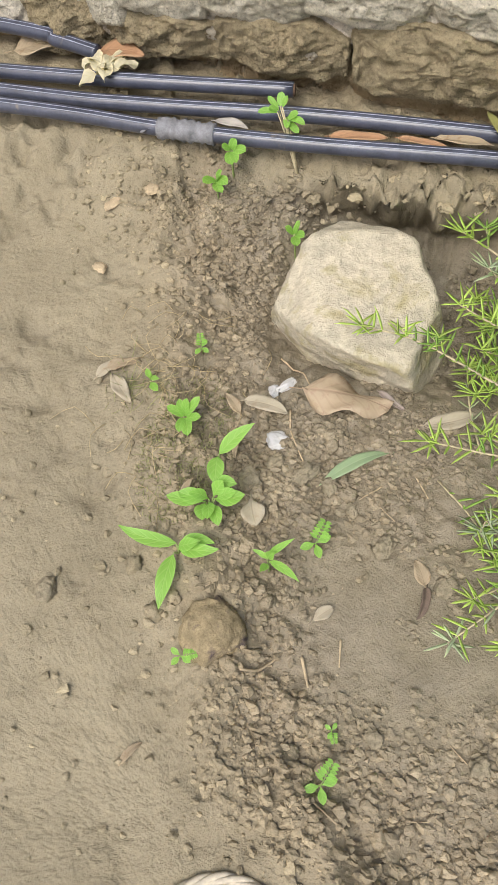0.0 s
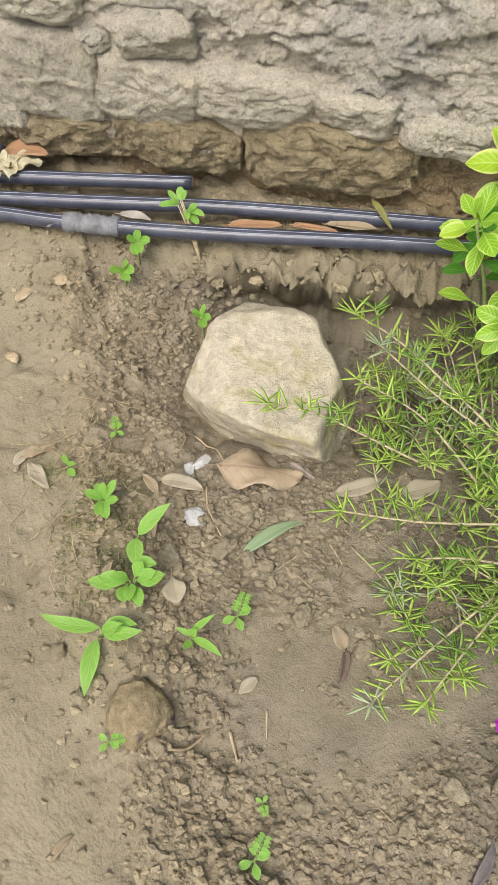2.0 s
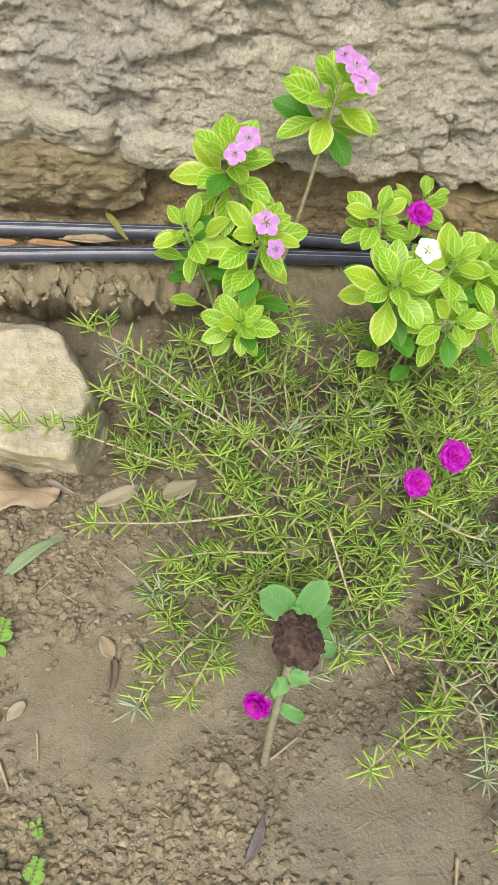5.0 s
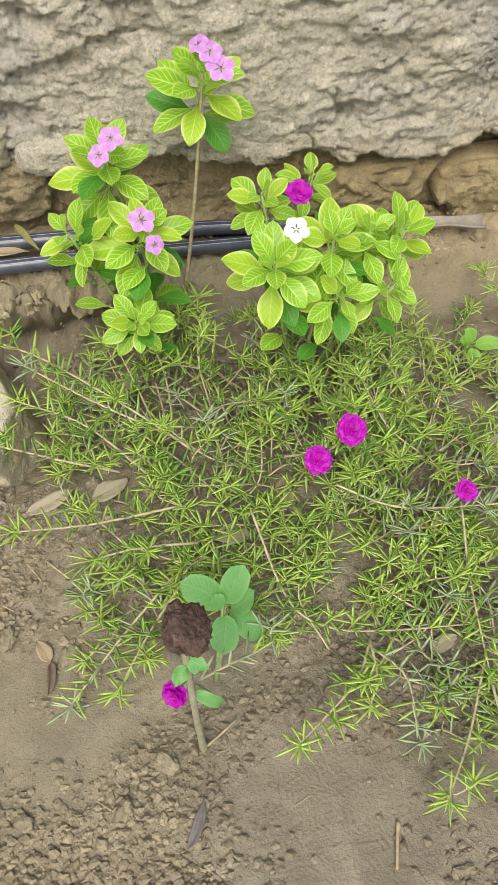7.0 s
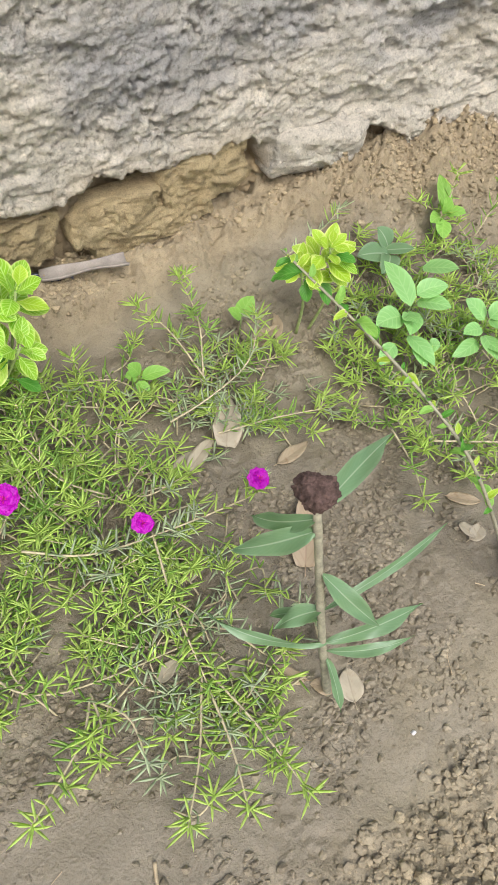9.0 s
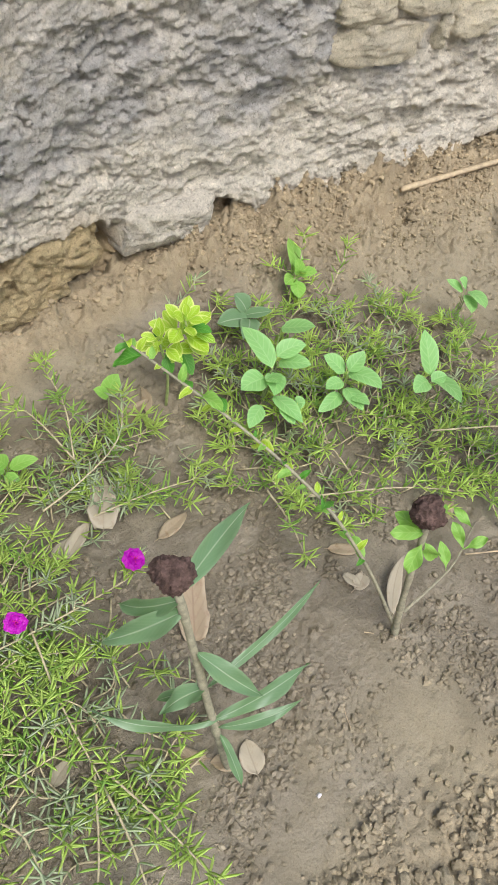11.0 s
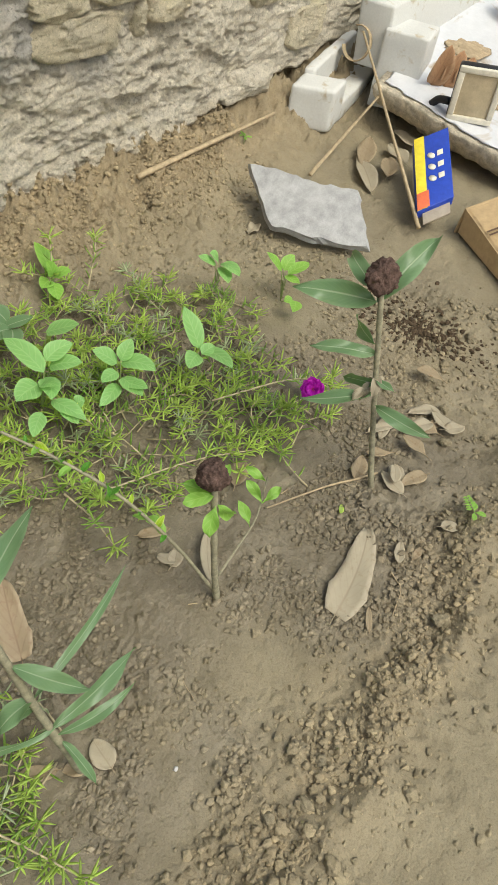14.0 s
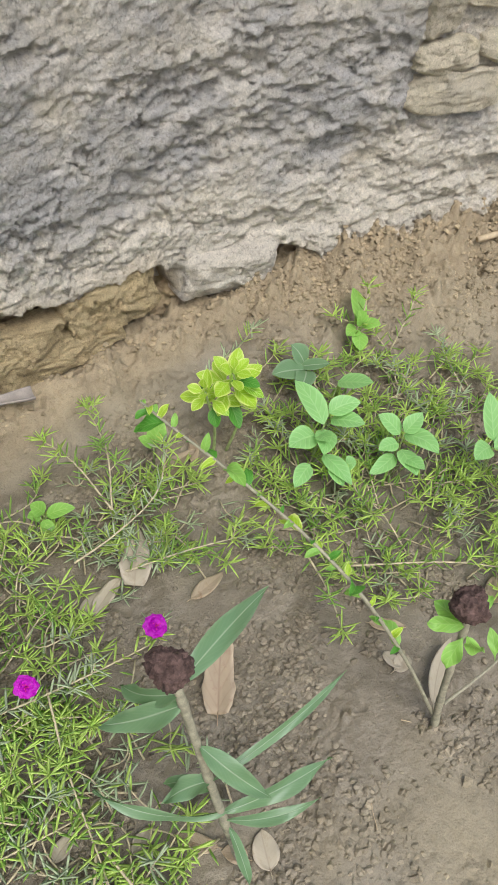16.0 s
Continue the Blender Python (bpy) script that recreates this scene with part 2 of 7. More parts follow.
def soil_material(crumbs=False):
    m, nt, b = material("crumb_soil" if crumbs else "soil")
    pos = place(nt)
    damp, red, loose = attribute(nt, "damp"), attribute(nt, "red"), attribute(nt, "loose")
    big = noise_tex(nt, pos, 5.0, 5, 0.55)
    mid = noise_tex(nt, pos, 38.0, 6, 0.65)
    blot = noise_tex(nt, pos, 15.0, 5, 0.6, 0.6)
    grit = noise_tex(nt, pos, 150.0, 4, 0.65)
    fine = noise_tex(nt, pos, 420.0, 3, 0.7)
    dry = ramp(nt, big, [(0.3, (0.222, 0.188, 0.122)), (0.7, (0.322, 0.275, 0.183))])
    wet = ramp(nt, blot, [(0.3, (0.156, 0.13, 0.088)), (0.55, (0.2, 0.17, 0.12)), (0.75, (0.248, 0.213, 0.153))])
    edge = maths(nt, "ADD", damp, maths(nt, "MULTIPLY", maths(nt, "SUBTRACT", blot, 0.5), 0.9), True)
    col = mix(nt, edge, dry, wet)
    col = mix(nt, maths(nt, "MULTIPLY", loose, 0.55), col, ramp(nt, mid, [(0.3, (0.262, 0.208, 0.132)), (0.7, (0.378, 0.31, 0.205))]))
    col = mix(nt, maths(nt, "MULTIPLY", red, 0.7), col, ramp(nt, mid, [(0.3, (0.22, 0.168, 0.102)), (0.75, (0.37, 0.298, 0.188))]))
    col = mix(nt, 0.7, col, ramp(nt, blot, [(0.32, (0.84, 0.83, 0.81)), (0.5, (1, 1, 1)), (0.7, (1.1, 1.1, 1.08))]), "MULTIPLY")
    col = mix(nt, 0.6, col, ramp(nt, fine, [(0.34, (0.74, 0.73, 0.7)), (0.5, (1, 1, 1)), (0.68, (1.14, 1.13, 1.1))]), "MULTIPLY")
    col = mix(nt, 0.75, col, ramp(nt, grit, [(0.3, (0.66, 0.63, 0.58)), (0.4, (1, 1, 1)), (0.72, (1, 1, 1)), (0.8, (1.3, 1.28, 1.22))]), "MULTIPLY")
    col = mix(nt, ramp(nt, noise_tex(nt, pos, 95.0, 3, 0.5), [(0.69, (0, 0, 0)), (0.75, (0.6, 0.6, 0.6))]), col, (0.11, 0.085, 0.055))
    if crumbs:
        isl = node(nt, "NewGeometry").outputs["Random Per Island"]
        col = mix(nt, 1.0, col, ramp(nt, isl, [(0.0, (0.95, 0.94, 0.91)), (0.7, (1.15, 1.14, 1.12)), (1.0, (1.45, 1.43, 1.38))]), "MULTIPLY")
    nt.links.new(col, b.inputs["Base Color"])
    nt.links.new(maths(nt, "SUBTRACT", 0.93, maths(nt, "MULTIPLY", edge, 0.5)), b.inputs["Roughness"])
    b.inputs["Specular IOR Level"].default_value = 0.45
    first = bump(nt, b, mid, 0.65, 0.007)
    second = bump(nt, b, grit, 0.5, 0.0032, first)
    second.node.inputs["Strength"].default_value = 1.0
    bump(nt, b, fine, 0.35, 0.0012, second)
    return m


def wall_material(name, pale, dark, moss, scale=1.0, weather=0.0):
    m, nt, b = material(name)
    pos = place(nt)
    rnd = nt.nodes.new("ShaderNodeObjectInfo").outputs["Random"]
    shift = nt.nodes.new("ShaderNodeVectorMath")
    shift.operation = "ADD"
    nt.links.new(pos, shift.inputs[0])
    comb = node(nt, "CombineXYZ")
    nt.links.new(maths(nt, "MULTIPLY", rnd, 9.0), comb.inputs[0])
    nt.links.new(comb.outputs[0], shift.inputs[1])
    pos = shift.outputs[0]
    big = noise_tex(nt, pos, 3.2 * scale, 8, 0.68, 0.2)
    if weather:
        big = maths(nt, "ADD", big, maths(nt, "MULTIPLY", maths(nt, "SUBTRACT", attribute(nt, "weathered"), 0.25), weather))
    mid = noise_tex(nt, pos, 26 * scale, 9, 0.74)
    fine = noise_tex(nt, pos, 230 * scale, 4, 0.7)
    col = ramp(nt, mid, [(0.3, tuple(0.62 * c for c in pale)), (0.44, tuple(0.93 * c for c in pale)), (0.75, tuple(min(1, 1.2 * c) for c in pale))])
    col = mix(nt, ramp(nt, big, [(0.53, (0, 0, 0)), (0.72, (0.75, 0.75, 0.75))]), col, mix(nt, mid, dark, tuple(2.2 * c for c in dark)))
    specks = noise_tex(nt, pos, 95 * scale, 5, 0.75)
    col = mix(nt, 0.85, col, ramp(nt, specks, [(0.34, (0.5, 0.5, 0.5)), (0.45, (1, 1, 1)), (0.58, (1, 1, 1)), (0.7, (1.38, 1.38, 1.37))]), "MULTIPLY")
    col = mix(nt, ramp(nt, noise_tex(nt, pos, 8 * scale, 5, 0.6), [(0.56, (0, 0, 0)), (0.75, (0.55, 0.55, 0.55))]), col, moss)
    col = mix(nt, 0.7, col, ramp(nt, fine, [(0.3, (0.6, 0.6, 0.58)), (0.55, (1, 1, 1)), (0.8, (1.15, 1.15, 1.12))]), "MULTIPLY")
    tint = ramp(nt, rnd, [(0.0, (0.9, 0.88, 0.84)), (1.0, (1.08, 1.06, 1.02))])
    col = mix(nt, 1.0, col, tint, "MULTIPLY")
    soil = attribute(nt, "soiled")
    col = mix(nt, maths(nt, "MULTIPLY", soil, 0.85), col, ramp(nt, mid, [(0.3, (0.27, 0.19, 0.095)), (0.75, (0.47, 0.355, 0.19))]))
    nt.links.new(col, b.inputs["Base Color"])
    b.inputs["Roughness"].default_value = 0.95
    b.inputs["Specular IOR Level"].default_value = 0.2
    first = bump(nt, b, mid, 0.35, 0.007)
    grainy = nt.nodes.new("ShaderNodeTexVoronoi")
    grainy.inputs["Scale"].default_value = 150 * scale
    nt.links.new(pos, grainy.inputs["Vector"])
    second = bump(nt, b, noise_tex(nt, pos, 85 * scale, 8, 0.78), 1.0, 0.009, first)
    third = bump(nt, b, grainy.outputs["Distance"], 0.5, 0.003, second)
    bump(nt, b, fine, 0.9, 0.003, third)
    return m


def plain(name, col, rough=0.7, vary=0.25, scale=40.0, bumpy=0.3, depth=0.002, spec=0.4, metal=0.0, marks=None):
    """A surface of one colour with grain and blotches at two scales."""
    m, nt, b = material(name)
    pos = place(nt)
    a = noise_tex(nt, pos, scale, 6, 0.65)
    f = noise_tex(nt, pos, scale * 9, 3, 0.7)
    lo, hi = tuple(c * (1 - vary) for c in col), tuple(min(1, c * (1 + vary)) for c in col)
    c = ramp(nt, a, [(0.3, lo), (0.7, hi)])
    c = mix(nt, min(1, vary * 2.0), c, ramp(nt, f, [(0.3, (0.75, 0.75, 0.75)), (0.6, (1.08, 1.08, 1.08))]), "MULTIPLY")
    if marks:
        c = mix(nt, ramp(nt, noise_tex(nt, pos, scale * marks[2], 5, 0.6, 0.5), [(marks[1], (0, 0, 0)), (marks[1] + 0.12, (1, 1, 1))]), c, marks[0])
    nt.links.new(c, b.inputs["Base Color"])
    b.inputs["Roughness"].default_value = rough
    b.inputs["Specular IOR Level"].default_value = spec
    b.inputs["Metallic"].default_value = metal
    first = bump(nt, b, a, bumpy, depth)
    bump(nt, b, f, bumpy * 0.7, depth * 0.25, first)
    return m


def leaf_material(name, blade, rim, vein, veins=7.0, strength=0.5, rough=0.5, dry=None, through_light=0.35, rimwidth=0.82, sidev=0.75):
    """A leaf: midrib, side veins and a paler rim in the leaf's own coordinates, light passing through the blade."""
    m, nt, b = material(name)
    uv = node(nt, "UVMap")
    uv.uv_map = "leafmap"
    sep = node(nt, "SeparateXYZ", Vector=uv.outputs[0])
    u = maths(nt, "ABSOLUTE", maths(nt, "MULTIPLY", maths(nt, "SUBTRACT", sep.outputs[0], 0.5), 2.0))
    v = sep.outputs[1]
    pos = place(nt)
    isl = node(nt, "NewGeometry").outputs["Random Per Island"]
    a = noise_tex(nt, pos, 55, 4, 0.6)
    rib = ramp(nt, u, [(0.02, (1, 1, 1)), (0.1, (0, 0, 0))])
    wave = maths(nt, "SINE", maths(nt, "MULTIPLY", maths(nt, "SUBTRACT", maths(nt, "MULTIPLY", v, veins), maths(nt, "MULTIPLY", u, veins * 0.28)), 6.2832))
    side = ramp(nt, wave, [(0.55, (0, 0, 0)), (1.0, (sidev, sidev, sidev))])
    shade = ramp(nt, isl, [(0.0, tuple(0.72 * c for c in blade)), (0.55, blade), (1.0, tuple(min(1, 1.25 * c) for c in blade))])
    col = mix(nt, maths(nt, "MULTIPLY", a, 0.5), shade, tuple(0.7 * c for c in blade))
    edge = maths(nt, "ADD", u, maths(nt, "MULTIPLY", maths(nt, "SUBTRACT", a, 0.5), 0.5))
    col = mix(nt, ramp(nt, edge, [(rimwidth - 0.2, (0, 0, 0)), (rimwidth + 0.12, (0.9, 0.9, 0.9))]), col, rim)
    col = mix(nt, maths(nt, "MULTIPLY", maths(nt, "MAXIMUM", rib, side), strength), col, vein)
    if dry:
        col = mix(nt, ramp(nt, noise_tex(nt, pos, 90, 4, 0.7), [(0.55, (0, 0, 0)), (0.68, (1, 1, 1))]), col, dry)
    nt.links.new(col, b.inputs["Base Color"])
    b.inputs["Roughness"].default_value = rough
    b.inputs["Specular IOR Level"].default_value = 0.35
    bump(nt, b, maths(nt, "SUBTRACT", 1.0, maths(nt, "MAXIMUM", rib, side)), 0.35, 0.0015)
    tr = node(nt, "BsdfTranslucent", Color=mix(nt, 1.0, col, (1.0, 1.05, 0.55), "MULTIPLY"))
    mx = node(nt, "MixShader", Fac=through_light)
    nt.links.new(b.outputs[0], mx.inputs[1])
    nt.links.new(tr.outputs[0], mx.inputs[2])
    nt.links.new(mx.outputs[0], nt.nodes["Material Output"].inputs["Surface"])
    return m


SOIL = soil_material()
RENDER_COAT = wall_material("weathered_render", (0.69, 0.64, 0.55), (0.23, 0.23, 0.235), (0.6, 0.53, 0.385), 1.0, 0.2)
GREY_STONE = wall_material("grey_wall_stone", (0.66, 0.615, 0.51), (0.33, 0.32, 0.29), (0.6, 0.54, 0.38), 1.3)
WALL_STONE = wall_material("wall_stone", (0.68, 0.615, 0.475), (0.36, 0.335, 0.28), (0.64, 0.57, 0.37), 1.4)
BOULDER = plain("boulder_stone", (0.52, 0.465, 0.35), 0.85, 0.24, 52, 1.0, 0.008, 0.25, 0, ((0.4, 0.345, 0.2), 0.52, 0.3))
COBBLE = plain("brown_stone", (0.27, 0.215, 0.125), 0.9, 0.4, 50, 0.9, 0.006, 0.2, 0, ((0.1, 0.075, 0.07), 0.56, 0.8))
PEBBLE = plain("earthy_stone", (0.27, 0.23, 0.155), 0.92, 0.35, 70, 0.9, 0.005, 0.2)
PIPE = plain("black_polythene", (0.055, 0.06, 0.085), 0.3, 0.35, 30, 0.12, 0.001, 0.55, 0, ((0.2, 0.17, 0.13), 0.66, 0.7))
PIPE_CUT = plain("pipe_inside", (0.27, 0.235, 0.2), 0.8, 0.2, 40)
TAPE = plain("muddy_wrap", (0.19, 0.19, 0.2), 0.8, 0.4, 60, 0.6, 0.004)
DRY_LEAF = leaf_material("dry_leaf", (0.36, 0.285, 0.185), (0.41, 0.33, 0.22), (0.27, 0.2, 0.125), 7, 0.35, 0.75, (0.27, 0.19, 0.11), 0.1)
DRY_PALE = leaf_material("dry_pale_leaf", (0.42, 0.365, 0.265), (0.45, 0.39, 0.295), (0.3, 0.245, 0.17), 8, 0.5, 0.75, (0.35, 0.29, 0.2), 0.1, 0.9, 0.2)
DRY_RED = leaf_material("dry_russet_leaf", (0.42, 0.24, 0.13), (0.45, 0.29, 0.17), (0.3, 0.16, 0.09), 7, 0.35, 0.7, (0.3, 0.18, 0.1), 0.1)
VINCA = leaf_material("vinca_leaf", (0.31, 0.57, 0.03), (0.68, 0.8, 0.24), (0.62, 0.82, 0.28), 8, 0.8, 0.3, None, 0.4, 0.92)
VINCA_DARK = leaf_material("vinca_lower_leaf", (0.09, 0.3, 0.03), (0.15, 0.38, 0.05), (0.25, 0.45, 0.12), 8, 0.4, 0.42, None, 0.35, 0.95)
VINCA_PALE = leaf_material("vinca_yellowing_leaf", (0.42, 0.64, 0.035), (0.8, 0.84, 0.32), (0.66, 0.8, 0.25), 8, 0.55, 0.38, None, 0.4, 0.86)
MOSS_LEAF = leaf_material("moss_rose_leaf", (0.38, 0.58, 0.14), (0.42, 0.62, 0.17), (0.42, 0.62, 0.17), 3, 0.1, 0.5, None, 0.5)
MOSS_TIP = leaf_material("moss_rose_tip", (0.6, 0.76, 0.2), (0.64, 0.79, 0.24), (0.64, 0.79, 0.24), 3, 0.1, 0.5, None, 0.5)
MOSS_OLD = leaf_material("moss_rose_dull", (0.5, 0.58, 0.37), (0.55, 0.62, 0.42), (0.55, 0.62, 0.42), 3, 0.1, 0.6, None, 0.4)
STEM = plain("tan_stem", (0.45, 0.385, 0.24), 0.7, 0.3, 90, 0.3, 0.001)
STEM_GREEN = plain("green_stem", (0.27, 0.34, 0.12), 0.6, 0.25, 90, 0.2, 0.001)
STEM_GREY = plain("grey_stem", (0.29, 0.27, 0.185), 0.8, 0.35, 90, 0.4, 0.001)
SEED_LEAF = leaf_material("seedling_leaf", (0.27, 0.52, 0.09), (0.31, 0.56, 0.12), (0.42, 0.62, 0.2), 5, 0.4, 0.42)
BROAD_LEAF = leaf_material("broad_leaf", (0.29, 0.56, 0.18), (0.34, 0.6, 0.22), (0.44, 0.67, 0.3), 6, 0.45, 0.45)
GREY_LEAF = leaf_material("grey_green_leaf", (0.17, 0.285, 0.14), (0.23, 0.34, 0.19), (0.45, 0.53, 0.38), 12, 0.55, 0.27, None, 0.3, 0.93, 0.07)
ROSE_LEAF = leaf_material("blue_green_leaf", (0.2, 0.45, 0.15), (0.23, 0.48, 0.17), (0.32, 0.55, 0.24), 6, 0.3, 0.5)
DUNG = plain("dried_dung", (0.115, 0.073, 0.06), 0.9, 0.6, 110, 0.9, 0.006, 0.2)
MAGENTA = leaf_material("magenta_petal", (0.44, 0.0, 0.42), (0.5, 0.0, 0.46), (0.34, 0.0, 0.34), 3, 0.3, 0.5, None, 0.2)
MAGENTA_EYE = plain("crimson_stamens", (0.5, 0.015, 0.2), 0.6, 0.3, 300)
PINK = leaf_material("pink_petal", (0.6, 0.28, 0.68), (0.68, 0.4, 0.76), (0.46, 0.14, 0.54), 2, 0.25, 0.5, None, 0.2)
PINK_EYE = plain("purple_eye", (0.35, 0.05, 0.3), 0.6, 0.2, 300)
WHITE_PETAL = leaf_material("white_petal", (0.8, 0.78, 0.8), (0.85, 0.82, 0.85), (0.74, 0.7, 0.72), 2, 0.15, 0.5, None, 0.2)
FOAM = plain("polystyrene", (0.6, 0.6, 0.58), 0.75, 0.06, 160, 0.25, 0.002, 0.3, 0, ((0.45, 0.39, 0.29), 0.585, 0.14))
PAPER = plain("white_scrap", (0.5, 0.49, 0.475), 0.7, 0.08, 60)
SLATE = plain("grey_slab", (0.39, 0.39, 0.395), 0.7, 0.24, 34, 0.35, 0.002, 0.35, 0, ((0.5, 0.5, 0.5), 0.64, 0.5))
SLAB_EDGE = plain("broken_slab_edge", (0.52, 0.46, 0.36), 0.95, 0.4, 45, 0.8, 0.008)
CARDBOARD = plain("cardboard", (0.5, 0.36, 0.2), 0.85, 0.12, 60, 0.15, 0.001)
CARD_AND_MOUTH_DARK = plain("brown_print_and_pipe_mouth", (0.13, 0.08, 0.05), 0.85, 0.2, 60)
BLUE = plain("blue_card", (0.02, 0.06, 0.42), 0.45, 0.15, 60, 0.1)
YELLOW = plain("yellow_card", (0.72, 0.6, 0.05), 0.45, 0.15, 60, 0.1)
ORANGE = plain("orange_card", (0.7, 0.16, 0.07), 0.45, 0.15, 60, 0.1)
WOOD = plain("dry_stick", (0.42, 0.33, 0.21), 0.85, 0.25, 70, 0.5, 0.001)
RED_PLASTIC = plain("red_plastic", (0.5, 0.03, 0.03), 0.35, 0.15, 40, 0.1)
BLACK_PLASTIC = plain("black_plastic", (0.02, 0.02, 0.022), 0.45, 0.3, 60, 0.1)
CREAM = plain("cream_plastic", (0.72, 0.68, 0.57), 0.5, 0.12, 60, 0.1)
CHROME = plain("dull_reflector", (0.55, 0.55, 0.55), 0.3, 0.1, 60, 0.05, 0.001, 0.5, 0.8)
DRY_TAN = leaf_material("tan_crumpled_leaf", (0.42, 0.325, 0.215), (0.48, 0.385, 0.27), (0.29, 0.195, 0.13), 6, 0.6, 0.65, (0.35, 0.245, 0.165), 0.1, 0.9, 0.4)
CREAM_PETAL = leaf_material("cream_petal", (0.58, 0.53, 0.37), (0.68, 0.6, 0.4), (0.5, 0.45, 0.22), 5, 0.3, 0.6, None, 0.2)
DRY_STRAW = plain("straw", (0.45, 0.36, 0.2), 0.8, 0.3, 90)
FRESH_LEAF = leaf_material("fresh_grey_leaf", (0.3, 0.4, 0.22), (0.35, 0.44, 0.27), (0.45, 0.52, 0.36), 12, 0.3, 0.5, None, 0.2, 0.95, 0.2)


# ---- ground ----
WALL_X = [-6, -1, -0.3, 0.2, 0.65, 0.9, 1.35, 2.0, 2.2, 2.9, 3.6, 9]
WALL_Y = [1.2, 1.16, 1.14, 1.08, 1.0, 1.01, 1.10, 1.03, 1.0, 0.97, 0.95, 0.9]
EDGE_X = [-6, -0.75, -0.47, -0.35, -0.13, 0.0, 0.25, 0.4, 0.66, 0.87, 0.98, 1.14, 1.31, 1.36, 1.5, 1.59, 1.63, 1.7, 1.83, 2.08, 2.24, 2.47, 2.76, 3.1, 9]
EDGE_Z = [0.1, 0.1, 0.12, 0.13, 0.13, 0.17, 0.19, 0.22, 0.24, 0.21, 0.23, 0.19, 0.19, 0.09, 0.07, 0.09, 0.14, 0.08, 0.08, 0.11, 0.1, 0.13, 0.13, 0.15, 0.15]
RIDGE = np.array([(-0.26, 0.88), (-0.2, 0.7), (-0.13, 0.45), (-0.04, 0.25), (0.05, 0.08), (0.2, -0.03), (0.5, -0.11), (0.85, -0.12), (1.1, -0.15), (1.4, -0.19), (1.6, -0.17), (1.95, -0.16), (2.6, -0.1), (3.4, -0.05)])


def wall_y(x):
    k = np.linspace(-0.16, 0.16, 9)
    return np.mean([np.interp(np.asarray(x) + d, WALL_X, WALL_Y) for d in k], axis=0)


def to_line(x, y, line):
    """Distance to a bent line, and on which side of it (positive: towards the wall and the bed)."""
    best, side = np.full(np.shape(x), 99.0), np.zeros(np.shape(x))
    for a, b in zip(line[:-1], line[1:]):
        d = b - a
        t = np.clip(((x - a[0]) * d[0] + (y - a[1]) * d[1]) / d.dot(d), 0, 1)
        dx, dy = x - a[0] - t * d[0], y - a[1] - t * d[1]
        r = np.hypot(dx, dy)
        s = d[0] * dy - d[1] * dx
        side = np.where(r < best, np.sign(s), side)
        best = np.minimum(best, r)
    return best, side


def bank_lip(x):
    return 0.928 + 0.014 * fbm(x * 14, 3.3, 0, 3, 5) - 0.03 * smooth(0.1, 0.45, x)


PANS = [(0.17, 0.31, 0.11, 0.075), (0.2, 0.25, 0.12, 0.05), (0.5, 0.15, 0.15, 0.09), (0.58, 0.05, 0.16, 0.06), (0.68, 0.12, 0.16, 0.09), (1.02, 0.05, 0.12, 0.05), (0.97, 0.02, 0.1, 0.05), (0.9, 0.9, 0.14, 0.06)]


def mud_pan(x, y):
    """Where rain has washed the bed into a smooth, wet skin of silt."""
    d = np.zeros(np.shape(x))
    for px, py, rx, ry in PANS:
        d = np.maximum(d, 1.25 - np.hypot((x - px) / rx, (y - py) / ry))
    return smooth(0.0, 0.8, d + 0.3 * fbm(x * 16, y * 16, 0, 4, 83))


